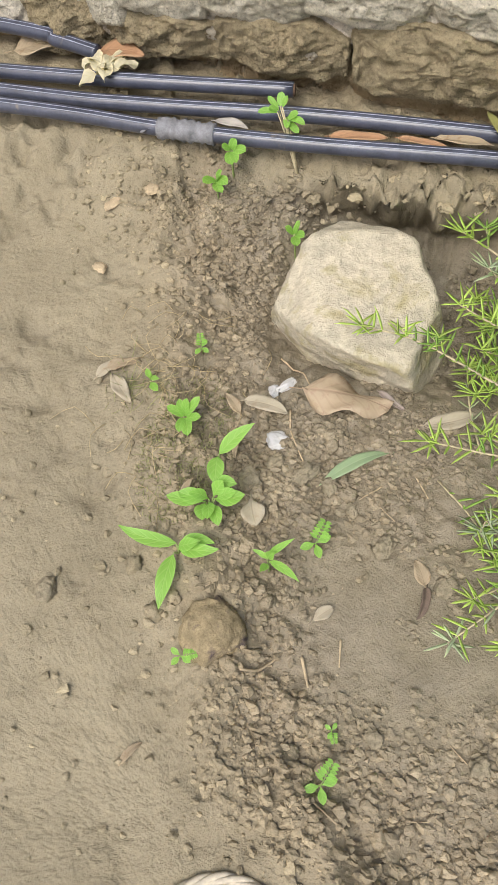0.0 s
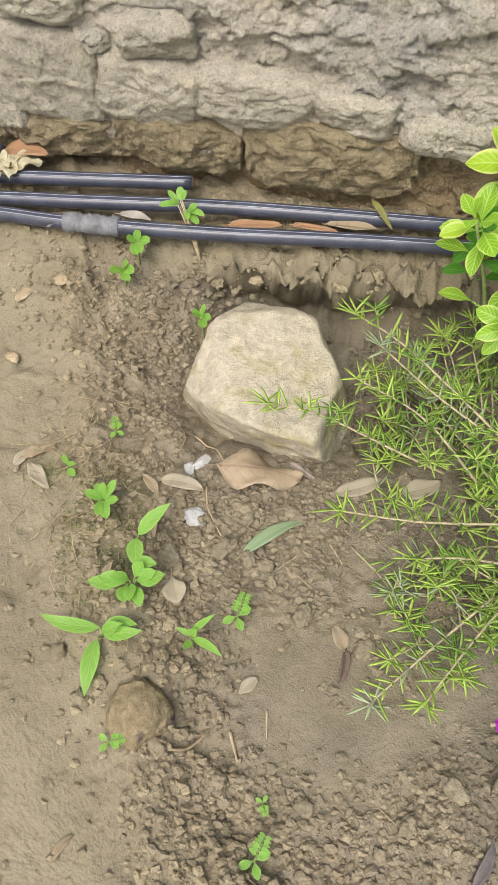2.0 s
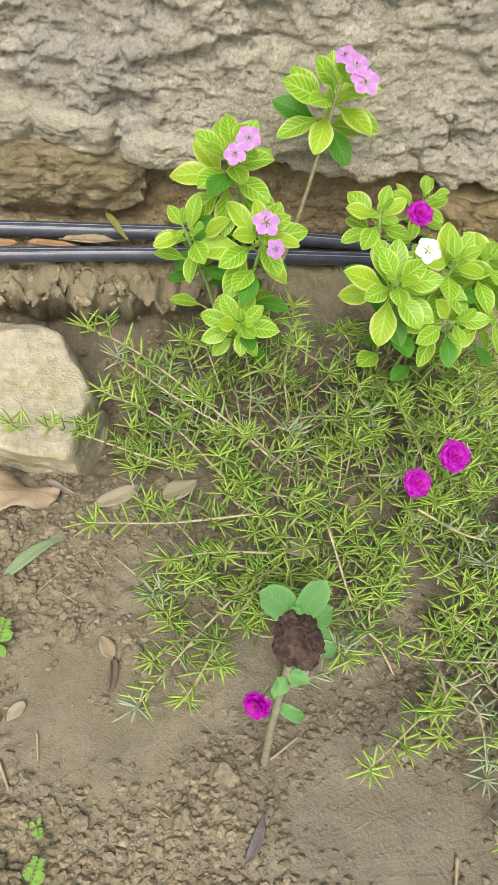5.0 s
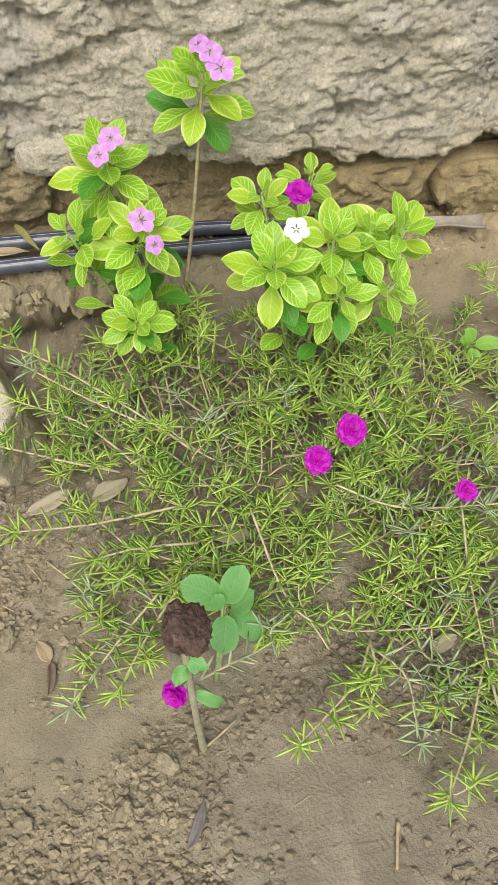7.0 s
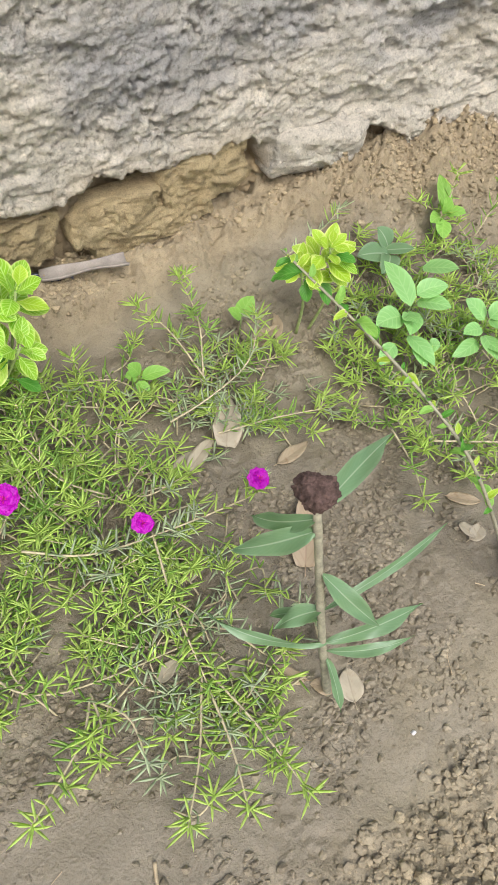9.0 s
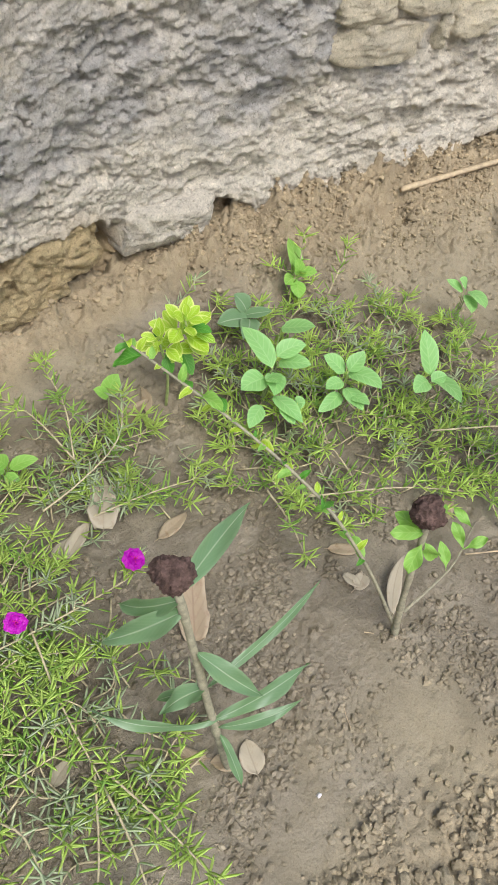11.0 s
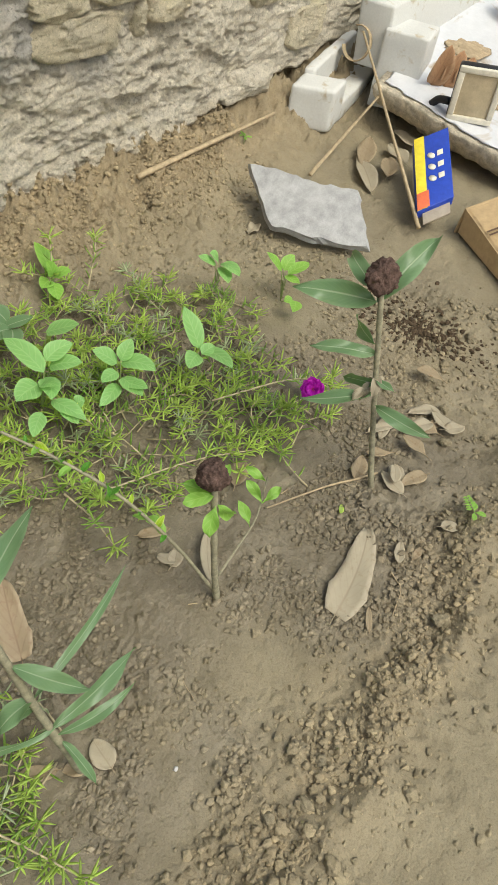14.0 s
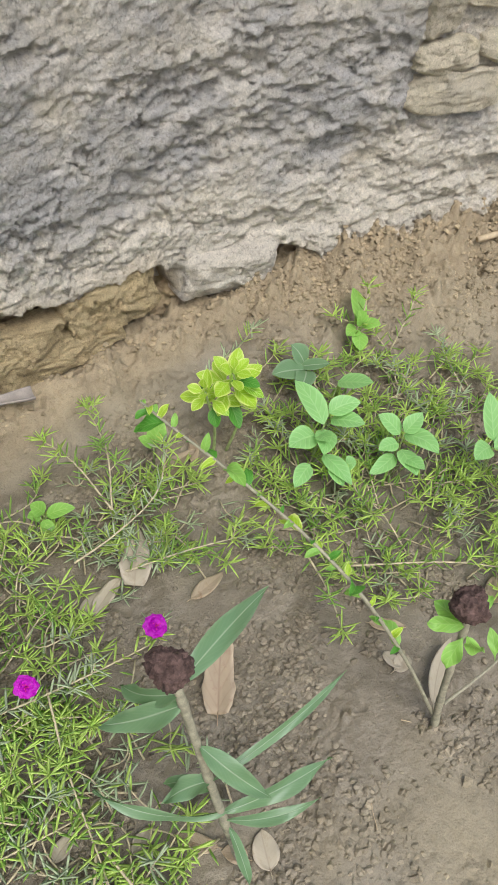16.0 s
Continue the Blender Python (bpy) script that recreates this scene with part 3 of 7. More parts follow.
def ground_shape(x, y):
    """Height, dampness, redness and looseness of the soil."""
    x, y = np.asarray(x, float), np.asarray(y, float)
    r, s = to_line(x, y, RIDGE)
    wob = fbm(x * 7, y * 7, 0, 3, 3) * 0.03
    inside = smooth(-0.03, 0.05, s * r + wob)
    near = smooth(-0.9, -0.6, x) * (1 - smooth(3.0, 3.6, x)) * smooth(-1.0, -0.6, y)
    z = -0.03 * inside * near + 0.004 * fbm(x * 6, y * 6, 0, 3, 11) * near
    # crumbly ridge between path and bed
    band = np.exp(-((r - 0.01) / 0.06) ** 2)
    loose = np.clip(np.exp(-((r - 0.02 * s) / 0.085) ** 2) * (1 - 0.75 * smooth(1.55, 1.8, x)) + 0.6 * smooth(0.18, 0.0, y) * smooth(0.42, 0.3, x) * inside, 0, 1)
    loose = np.clip(loose + 0.55 * np.exp(-(((x - 0.08) / 0.2) ** 2 + ((y - 0.48) / 0.14) ** 2)), 0, 1)
    loose = np.clip(loose + 0.35 * np.exp(-(((x - 0.3) / 0.12) ** 2 + ((y - 0.16) / 0.1) ** 2)), 0, 1)
    loose = np.clip(loose + 0.5 * np.exp(-(((x - 2.1) / 0.2) ** 2 + ((y - 0.1) / 0.11) ** 2)), 0, 1)
    z = z + band * 0.014 * near
    # bank under the pipes, with a scooped front above the boulder
    lip = bank_lip(x)
    scoop = np.exp(-((x - 0.2) / 0.27) ** 4)
    bank_left = smooth(0.78, 1.02, y) * (1 - scoop)
    bank_mid = smooth(lip - 0.012, lip + 0.03, y) * scoop
    height = 0.075 * (1 - smooth(0.35, 1.0, x)) + 0.03 * smooth(0.35, 1.0, x)
    z = z + (bank_left + bank_mid) * (height - z * 0.5) * smooth(-1.4, -0.8, x)
    # pit round the boulder
    pit = np.exp(-(((x - 0.11) / 0.22) ** 2 + ((y - 0.8) / 0.14) ** 2) ** 2)
    z = z - 0.075 * pit * (1 - bank_mid)
    # slope of reddish earth up to the wall at the far side, and a little apron all along it
    gap = wall_y(x) - y
    apron = smooth(0.32, 0.02, gap) * smooth(1.25, 1.8, x) * smooth(-0.3, -0.1, gap)
    bank = smooth(0.11, 0.02, gap + 0.025 * fbm(x * 12, y * 14, 0, 4, 33)) * smooth(0.6, 0.9, x) * smooth(-0.3, -0.1, gap)
    z = z + 0.065 * apron + 0.035 * bank
    loose = np.clip(loose + 0.55 * bank + 0.4 * apron, 0, 1)
    red = np.clip(smooth(0.13, 0.03, gap) * smooth(0.45, 0.9, x) + apron * 0.8 + 0.3 * smooth(0.16, 0.03, gap), 0, 1) * smooth(-3, -1, x)
    dampness = inside * np.maximum(1 - smooth(0.9, 1.0, y), smooth(0.5, 0.8, x) * smooth(0.05, 0.12, gap)) * (1 - 0.8 * apron) * (1 - 0.65 * smooth(1.72, 2.1, x)) * smooth(3.2, 2.4, x) * (1 - bank_mid)
    dampness = np.clip(dampness * (0.85 + 0.5 * fbm(x * 4, y * 4, 0, 3, 31)) + (0.2 - 0.85 * smooth(0.3, 0.9, x)) * loose, 0, 1) * near
    # churned clay beside the boulder and below the pipes
    churn = np.exp(-(((x + 0.13) / 0.15) ** 4 + ((y - 0.76) / 0.22) ** 4)) + 0.8 * bank_mid * scoop + 0.5 * np.exp(-(((x - 0.1) / 0.25) ** 4 + ((y - 0.55) / 0.14) ** 4))
    churn = churn + 0.6 * np.exp(-(((x + 0.36) / 0.22) ** 4 + ((y - 0.9) / 0.1) ** 4))
    churn = np.clip(churn, 0, 1) * smooth(-0.6, 0.3, fbm(x * 10, y * 10, 0, 3, 97))
    z = z + churn * (0.011 * fbm(x * 26, y * 26, 0, 5, 95, 0.6) + 0.007 * (0.35 - np.abs(fbm(x * 45, y * 45, 0, 4, 96, 0.6))))
    # lumps, crumbs and prints
    rough = 0.22 + loose * 1.5 + 0.9 * pit + 0.9 * (bank_mid + bank_left) * smooth(-0.35, -0.1, x) + apron * 1.6 + 0.5 * inside * smooth(-0.1, 0.5, vnoise(x * 6, y * 6, 0, 19))
    wx, wy = x + 0.012 * fbm(x * 30, y * 30, 0, 2, 8), y + 0.012 * fbm(x * 30, y * 30, 4, 2, 9)
    d1, d2, h1 = cells(wx * 42, wy * 42, 2)
    e1, e2, h2 = cells(wx * 88, wy * 88, 5)
    k1, k2, h3 = cells(wx * 165, wy * 165, 6)
    keep = smooth(-0.1, 0.5, vnoise(x * 22, y * 22, 0, 77) + 0.9 * loose - 0.35)
    clod = np.clip((d2 - d1) * 2.2, 0, 1) ** 0.6 * np.clip(h1 + 0.1, 0, 1) * 0.009 * keep
    crumb = np.clip((e2 - e1) * 2.2, 0, 1) ** 0.6 * np.clip(h2 + 0.3, 0, 1) * 0.0055 * smooth(-0.3, 0.4, vnoise(x * 17, y * 17, 0, 71) + loose)
    grains = np.clip((k2 - k1) * 2.2, 0, 1) ** 0.6 * np.clip(h3 + 0.4, 0, 1) * 0.0026
    lumps = clod + crumb + grains
    core = smooth(-1.0, -0.8, x) * (1 - smooth(3.3, 3.5, x)) * smooth(-0.6, -0.45, y) * (1 - smooth(1.22, 1.34, y))
    z = z + core * (lumps * (0.1 + 2.0 * inside * (1 - 0.6 * loose) * smooth(-0.25, 0.35, vnoise(x * 5, y * 5, 0, 18)) + loose * (0.42 - 0.12 * smooth(0.5, 0.9, x)) + 1.1 * apron + 0.7 * bank + 0.5 * pit + 0.5 * bank_mid + 0.4 * bank_left * smooth(-0.4, -0.2, x)) + rough * 0.0045 * fbm(x * 24, y * 24, 0, 5, 21) + (0.0010 + 0.0022 * loose + 0.002 * apron) * fbm(x * 110, y * 110, 0, 3, 23))
    dents = smooth(0.3, 0.6, vnoise(x * 16, y * 16, 0, 91)) * inside
    z = z - core * dents * 0.005 * np.abs(fbm(x * 60, y * 60, 0, 2, 92))
    pan = mud_pan(x, y) * core
    z = z * (1 - 0.86 * pan) + 0.86 * pan * (-0.031 + 0.003 * fbm(x * 5, y * 5, 0, 3, 84) + 0.0012 * fbm(x * 30, y * 30, 0, 3, 85))
    loose = loose * (1 - 0.9 * pan)
    dampness = np.maximum(dampness, pan * (0.6 + 0.3 * fbm(x * 9, y * 9, 0, 3, 86)))
    far = np.hypot(np.maximum(np.abs(x - 1) - 3, 0), np.maximum(np.abs(y) - 2, 0))
    z = z + 0.02 * far * fbm(x * 0.3, y * 0.3, 0, 3, 51) * smooth(0, 8, far)
    return z, dampness, red, loose


FX, FY = np.arange(-0.9, 3.7, 0.01), np.arange(-0.6, 1.2, 0.01)
FZ, _, _, FL = ground_shape(*np.meshgrid(FX, FY))


def floor_at(x, y):
    """The soil's height, from a table."""
    a, b = np.clip((x + 0.9) / 0.01, 0, len(FX) - 2), np.clip((y + 0.6) / 0.01, 0, len(FY) - 2)
    i, j = int(a), int(b)
    a, b = a - i, b - j
    return float((FZ[j, i] * (1 - a) + FZ[j, i + 1] * a) * (1 - b) + (FZ[j + 1, i] * (1 - a) + FZ[j + 1, i + 1] * a) * b)


def spread(lo, hi, step, out_lo, out_hi, further=None):
    mid = list(np.arange(lo, hi, step))
    if further:
        mid += list(np.arange(hi, *further))
        step_out = further[1]
    else:
        step_out = step
    a, d = lo, step
    left = []
    while a > out_lo:
        d *= 1.35
        a -= d
        left.append(a)
    b, d, right = mid[-1], step_out, []
    while b < out_hi:
        d *= 1.35
        b += d
        right.append(b)
    return np.array(left[::-1] + mid + right)


def sheet(name, xs, ys, fn, mat, attrs):
    """A grid whose rows and columns are spaced as given; fn gives x, y, z and the attributes."""
    gx, gy = np.meshgrid(xs, ys)
    p, values = fn(gx.ravel(), gy.ravel())
    nx, ny = len(xs), len(ys)
    i = np.arange(nx * ny).reshape(ny, nx)
    q = np.stack([i[:-1, :-1], i[:-1, 1:], i[1:, 1:], i[1:, :-1]], -1).reshape(-1, 4)
    me = bpy.data.meshes.new(name)
    me.vertices.add(len(p))
    me.vertices.foreach_set("co", p.ravel())
    me.loops.add(q.size)
    me.loops.foreach_set("vertex_index", q.ravel().astype(np.int32))
    me.polygons.add(len(q))
    me.polygons.foreach_set("loop_start", np.arange(0, q.size, 4, dtype=np.int32))
    me.update(calc_edges=True)
    me.polygons.foreach_set("use_smooth", np.ones(len(q), dtype=bool))
    for key, value in zip(attrs, values):
        me.attributes.new(key, "FLOAT", "POINT").data.foreach_set("value", value.astype(np.float32))
    me.materials.append(mat)
    return new(name, me)


def ground_points(x, y):
    z, damp, red, loose = ground_shape(x, y)
    # the lip of the bank hangs a little over the pit
    scoop = np.exp(-((x - 0.2) / 0.24) ** 4)
    lip = bank_lip(x)
    ragged = 0.7 + 0.6 * fbm(x * 30, y * 30, 0, 4, 15, 0.65)
    shift = scoop * (0.065 * np.exp(-((y - lip + 0.008) / 0.014) ** 2) - 0.04 * ragged * np.exp(-((y - lip - 0.032) / 0.018) ** 2))
    crust = scoop * np.exp(-((y - lip - 0.02) / 0.035) ** 2)
    z = z + crust * 0.008 * fbm(x * 48, y * 60, 0, 4, 98, 0.65)
    return np.stack([x, y + shift + crust * 0.012 * fbm(x * 40, y * 52, 3, 4, 99, 0.65), z], -1), (damp, red, loose)


ground = sheet("ground", spread(-0.66, 2.3, 0.0042, -60, 60, (3.6, 0.0075)), spread(-0.42, 1.2, 0.0042, -60, 60), ground_points, SOIL, ("damp", "red", "loose"))
tagged(ground, "bare tan garden soil, damp and crumbly in the bed", "ground", kind="structure")


# ---- wall ----
def chunks(x, y, seed):
    """Broken pieces: depth of the joint round each, a random number for it, and the way across it."""
    fx, fy = np.floor(x).astype(np.int64), np.floor(y).astype(np.int64)
    d1, d2, tag, ox, oy = np.full(np.shape(x), 9.0), np.full(np.shape(x), 9.0), np.zeros(np.shape(x)), np.zeros(np.shape(x)), np.zeros(np.shape(x))
    for a in (-1, 0, 1):
        for b in (-1, 0, 1):
            px = fx + a + 0.5 + 0.47 * lattice(fx + a, fy + b, fx * 0, seed)
            py = fy + b + 0.5 + 0.47 * lattice(fx + a, fy + b, fx * 0, seed + 7)
            d = np.hypot(x - px, y - py)
            closer = d < d1
            tag = np.where(closer, lattice(fx + a, fy + b, fx * 0, seed + 13), tag)
            ox, oy = np.where(closer, x - px, ox), np.where(closer, y - py, oy)
            d2 = np.where(closer, d1, np.minimum(d2, d))
            d1 = np.minimum(d1, d)
    return d2 - d1, tag, ox, oy


def broken_face(s, z, seed):
    """Relief of flaking, horizontally bedded stone and mortar: chips in three sizes, each tilted its own way."""
    out = 0
    for k, (fx, fz, deep, joint, warp) in enumerate(((11, 24, 0.0060, 0.12, 0.35), (33, 78, 0.0030, 0.2, 0.5), (85, 165, 0.0021, 0.35, 0.5))):
        wx = s * fx + warp * fbm(s * fx * 0.7, z * fz * 0.5, 3.1, 3, seed + k)
        wz = z * fz + warp * fbm(s * fx * 0.6, z * fz * 0.6, 8.7, 3, seed + 20 + k)
        gap, tag, ox, oy = chunks(wx, wz, seed + 40 + 3 * k)
        crisp = smooth(0.0, joint, gap)
        out = out + deep * (0.55 * tag + 0.5 * ox * np.sin(tag * 40) - 0.45 * oy + 0.55 * crisp * (0.6 + 0.4 * np.sin(tag * 23)))
    return out


def wall_points(s, z):
    e = np.interp(s, EDGE_X, EDGE_Z) + 0.014 * fbm(s * 18, 1.7, 0, 5, 41, 0.6)
    below = smooth(e + 0.006, e - 0.008, z)
    # smooth smears of render alternate with bare crumbling patches
    smear = smooth(-0.15, 0.35, fbm(s * 4.2, z * 7.5, 0.4, 4, 42, 0.55))
    coat = 1 - 0.55 * smear
    grain = fbm(s * 34, z * 60, 0, 4, 43, 0.62)
    sharp = np.abs(fbm(s * 70, z * 105, 1.5, 3, 54, 0.7))
    pits = smooth(0.45, 0.75, fbm(s * 42, z * 60, 7.5, 3, 53))
    swell = fbm(s * 7, z * 9, 0.9, 3, 44)
    crack = smooth(0.022, 0.0, np.abs(fbm(s * 5 + 0.4 * vnoise(z * 20, s * 20), z * 3.4, 2.2, 4, 45))) * smooth(0.1, 0.45, vnoise(s * 2.5, z * 3.5, 0, 46))
    face = broken_face(s, z, 60)
    y = wall_y(s) - face * coat * 1.1 - 0.0026 * grain - 0.006 * swell + 0.003 * sharp + 0.006 * pits * coat + 0.014 * crack
    # thin sheets of coat that have dropped away, leaving a sharp edge
    lost = fbm(s * 5.5, z * 9.5, 4.4, 5, 48, 0.6)
    y = y + 0.009 * smooth(0.22, 0.25, lost) + 0.007 * smooth(0.48, 0.5, lost)
    y = y + below * (0.03 + 0.022 * smooth(0.45, 0.8, s) - face * 1.3 + 0.012 * fbm(s * 9, z * 12, 3, 4, 47)) - 0.006 * np.exp(-((z - e - 0.012) / 0.012) ** 2)
    y = y + 0.008 * smooth(1.8, 1.95, s) * smooth(0.36, 0.42, z + 0.03 * vnoise(s * 7, 0.5, 0, 57)) + 0.006 * smooth(0.1, -0.2, s)
    # holes left by lost chips
    for hx, hz, rx, rz in ((1.984, 0.389, 0.011, 0.014), (2.231, 0.29, 0.02, 0.009), (1.605, 0.125, 0.022, 0.024), (1.34, 0.125, 0.018, 0.03)):
        y = y + 0.05 * np.exp(-(((s - hx) / rx) ** 4 + ((z - hz) / rz) ** 4))
    soiled = np.clip(below * 0.95 + 0.5 * smooth(e + 0.06, e, z) * (0.5 + 0.5 * fbm(s * 12, z * 12, 0, 3, 50)), 0, 1)
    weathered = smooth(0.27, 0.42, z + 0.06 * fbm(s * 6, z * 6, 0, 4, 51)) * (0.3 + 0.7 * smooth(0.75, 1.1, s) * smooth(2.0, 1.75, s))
    return np.stack([s, y, z], -1), (soiled, weathered)


WALL_TOP = 1.35
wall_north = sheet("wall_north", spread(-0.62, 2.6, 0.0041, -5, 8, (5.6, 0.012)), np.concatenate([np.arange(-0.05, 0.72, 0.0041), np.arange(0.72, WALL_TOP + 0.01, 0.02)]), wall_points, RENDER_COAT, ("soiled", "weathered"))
tagged(wall_north, "old rubble stone wall with weathered grey render", "wall", kind="structure")
core = Geo()
xs = np.linspace(-5.4, 8.2, 40)
for x in xs:
    for y, z in ((0.09, -0.2), (0.5, -0.2), (0.5, WALL_TOP + 0.02), (-0.01, WALL_TOP + 0.02), (-0.01, WALL_TOP - 0.02), (0.09, WALL_TOP - 0.05)):
        core.add([(x, float(wall_y(x)) + y, z)], [])
for i in range(len(xs) - 1):
    for k in range(6):
        a, b = i * 6 + k, i * 6 + (k + 1) % 6
        core.f.append((a, b, b + 6, a + 6))
core.f += [tuple(range(6)), tuple(range(len(core.v) - 6, len(core.v)))]
wall_core = new("core", mesh_of("core", core, RENDER_COAT))
wall_core.parent = wall_north


def wall_block(x, z, hw, hh, seed, proud=0.03, mat=None, earthy=0.0, edge=0.016, relief=1.0):
    """One rubble stone of the wall: an irregular, many-sided, bedded stone set into the face."""
    rng = np.random.RandomState(seed)
    n, m = 64, 20
    # outline: a box with its corners knocked off at random
    cuts = [(0.0, rng.uniform(0.88, 1.0)), (math.pi / 2, rng.uniform(0.85, 1.0)), (math.pi, rng.uniform(0.88, 1.0)), (-math.pi / 2, rng.uniform(0.85, 1.0))]
    cuts += [(a + rng.uniform(-0.3, 0.3), rng.uniform(0.98, 1.28)) for a in (0.8, 2.35, -0.8, -2.35)]
    lean = rng.uniform(-0.16, 0.16)
    th = np.linspace(0, 2 * math.pi, n, endpoint=False)
    rad = 1 / np.max([np.cos(th - a - lean) / d for a, d in cuts], axis=0)
    rad = rad * (1 + 0.05 * vnoise(np.cos(th) * 3 + seed, np.sin(th) * 3, seed, 1) + 0.03 * vnoise(np.cos(th) * 9, np.sin(th) * 9 + seed, seed, 2))
    rho = np.concatenate([np.linspace(0, 0.8, m - 7), np.linspace(0.86, 1.0, 7)])
    R, T = np.meshgrid(rho, th)
    pu, pw = (R * rad[:, None] * np.cos(T)).ravel(), (R * rad[:, None] * np.sin(T)).ravel()
    e = np.minimum(1.0, (1 - R.ravel()) * min(hw, hh) / edge)
    X, Z = x + pu * hw, z + pw * hh
    out = proud * (0.3 + 0.7 * e ** 0.6) * (1 + 0.25 * rng.uniform(-1, 1) * pu + 0.4 * rng.uniform(-0.2, 1) * pw)
    flats = [(rng.uniform(-1, 1), rng.uniform(-1, 1), rng.uniform(0.0, 0.5)) for _ in range(5)]
    out = out + 0.014 * np.clip(np.min([a * pu + b * pw + c for a, b, c in flats], axis=0), -0.7, 0.4)
    out = out + relief * broken_face(X + seed * 0.37, Z, 11) * 0.6 * np.minimum(1, e + 0.3)
    out = out + earthy * (0.012 * fbm(X * 30, Z * 34, seed + 0.5, 5, 6, 0.65) + 0.006 * np.abs(fbm(X * 90, Z * 90, seed, 2, 7)))
    Y = np.where(R.ravel() < 0.999, wall_y(X) - out, wall_y(X) + 0.05)
    v, f = np.stack([X, Y, Z], -1), []
    k = len(rho)
    for j in range(n):
        for i in range(k - 1):
            a, b = j * k + i, (j + 1) % n * k + i
            f.append((a, a + 1, b + 1, b) if i else (a, a + 1, b + 1))
    g = Geo().add(v, f)
    g.uv = []
    ob = new("stone", mesh_of("stone", g, mat or WALL_STONE))
    ob.parent = wall_north
    return ob


LEFT_BLOCKS = [(-0.354, 0.257, 0.088, 0.078), (-0.185, 0.24, 0.09, 0.058), (-0.02, 0.255, 0.1, 0.044), (-0.262, 0.318, 0.026, 0.018), (0.149, 0.251, 0.062, 0.036), (0.29, 0.235, 0.07, 0.034),
               (-0.44, 0.2, 0.034, 0.045), (-0.16, 0.335, 0.062, 0.036), (-0.53, 0.27, 0.07, 0.07), (-0.5, 0.4, 0.1, 0.05), (-0.33, 0.385, 0.07, 0.04)]
EARTHY_BLOCKS = [(-0.348, 0.14, 0.098, 0.042), (-0.142, 0.15, 0.115, 0.05), (0.118, 0.165, 0.14, 0.062), (-0.53, 0.14, 0.07, 0.05)]
RIGHT_BLOCKS = [(1.884, 0.602, 0.04, 0.068), (2.048, 0.636, 0.12, 0.06), (1.916, 0.5, 0.076, 0.032), (1.962, 0.43, 0.122, 0.046), (2.084, 0.505, 0.085, 0.032), (2.245, 0.445, 0.07, 0.039), (2.347, 0.53, 0.15, 0.06),
                (2.606, 0.62, 0.16, 0.046), (2.6, 0.54, 0.09, 0.04), (2.9, 0.55, 0.12, 0.065), (3.02, 0.43, 0.13, 0.06), (3.15, 0.56, 0.1, 0.055), (3.253, 0.326, 0.1, 0.04), (2.144, 0.43, 0.018, 0.036),
                (2.9, 0.25, 0.1, 0.06), (2.62, 0.16, 0.12, 0.05), (2.66, 0.4, 0.08, 0.05), (1.47, 0.13, 0.11, 0.06), (2.2, 0.74, 0.12, 0.05), (2.5, 0.74, 0.13, 0.06), (1.9, 0.72, 0.1, 0.04), (2.85, 0.7, 0.12, 0.06)]
WALL_EARTH = wall_material("earth_stained_stone", (0.43, 0.36, 0.235), (0.25, 0.2, 0.125), (0.42, 0.34, 0.19), 1.6)
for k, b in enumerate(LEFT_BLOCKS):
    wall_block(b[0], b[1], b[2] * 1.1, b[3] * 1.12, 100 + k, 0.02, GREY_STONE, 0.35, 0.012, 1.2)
for k, b in enumerate(EARTHY_BLOCKS):
    wall_block(b[0], b[1], b[2] * 1.06, b[3] * 1.1, 200 + k, 0.01, WALL_EARTH, 0.9, 0.03, 1.3)
OCHRE = wall_material("ochre_crumbling_stone", (0.53, 0.425, 0.25), (0.32, 0.245, 0.14), (0.56, 0.47, 0.28), 1.8)
for k, b in enumerate([(1.0, 0.13, 0.1, 0.05), (1.2, 0.14, 0.11, 0.07), (0.8, 0.155, 0.1, 0.05), (1.09, 0.085, 0.15, 0.035)]):
    wall_block(*b, 250 + k, 0.004, OCHRE, 0.8, 0.035, 1.3)
for k, b in enumerate(RIGHT_BLOCKS):
    if b[1] < 0.2:
        wall_block(*b, 300 + k, 0.03, RENDER_COAT, 0.5, 0.025)
    else:
        wall_block(b[0], b[1], b[2] * 1.05, b[3] * 1.06, 300 + k, 0.017, None, 0.2, 0.005, 0.8)


# ---- pipes ----
def pipe(points, radius, label):
    p = spline(points, 60)
    base = tuple(p[0])
    t = thing("irrigation_pipe", base, label, "pipe", "black pipes along the wall")
    g = Geo()
    tube(g, p, radius, 16, True)
    part("pipe_wall", g, PIPE, t)
    # two pale lines stand in for the bright highlights along the pipe's top
    for s in (-1, 1):
        line = Geo()
        q = p + V(0, 0.28 * s * radius - 0.25 * radius, 0.955 * radius * math.sqrt(1 - 0.1))
        tube(line, q, radius * (0.11 if s > 0 else 0.05), 5, True)
        part("highlight_line", line, PIPE_HIGHLIGHT, t, "thin pale line painted as the highlight along the pipe")
    return t


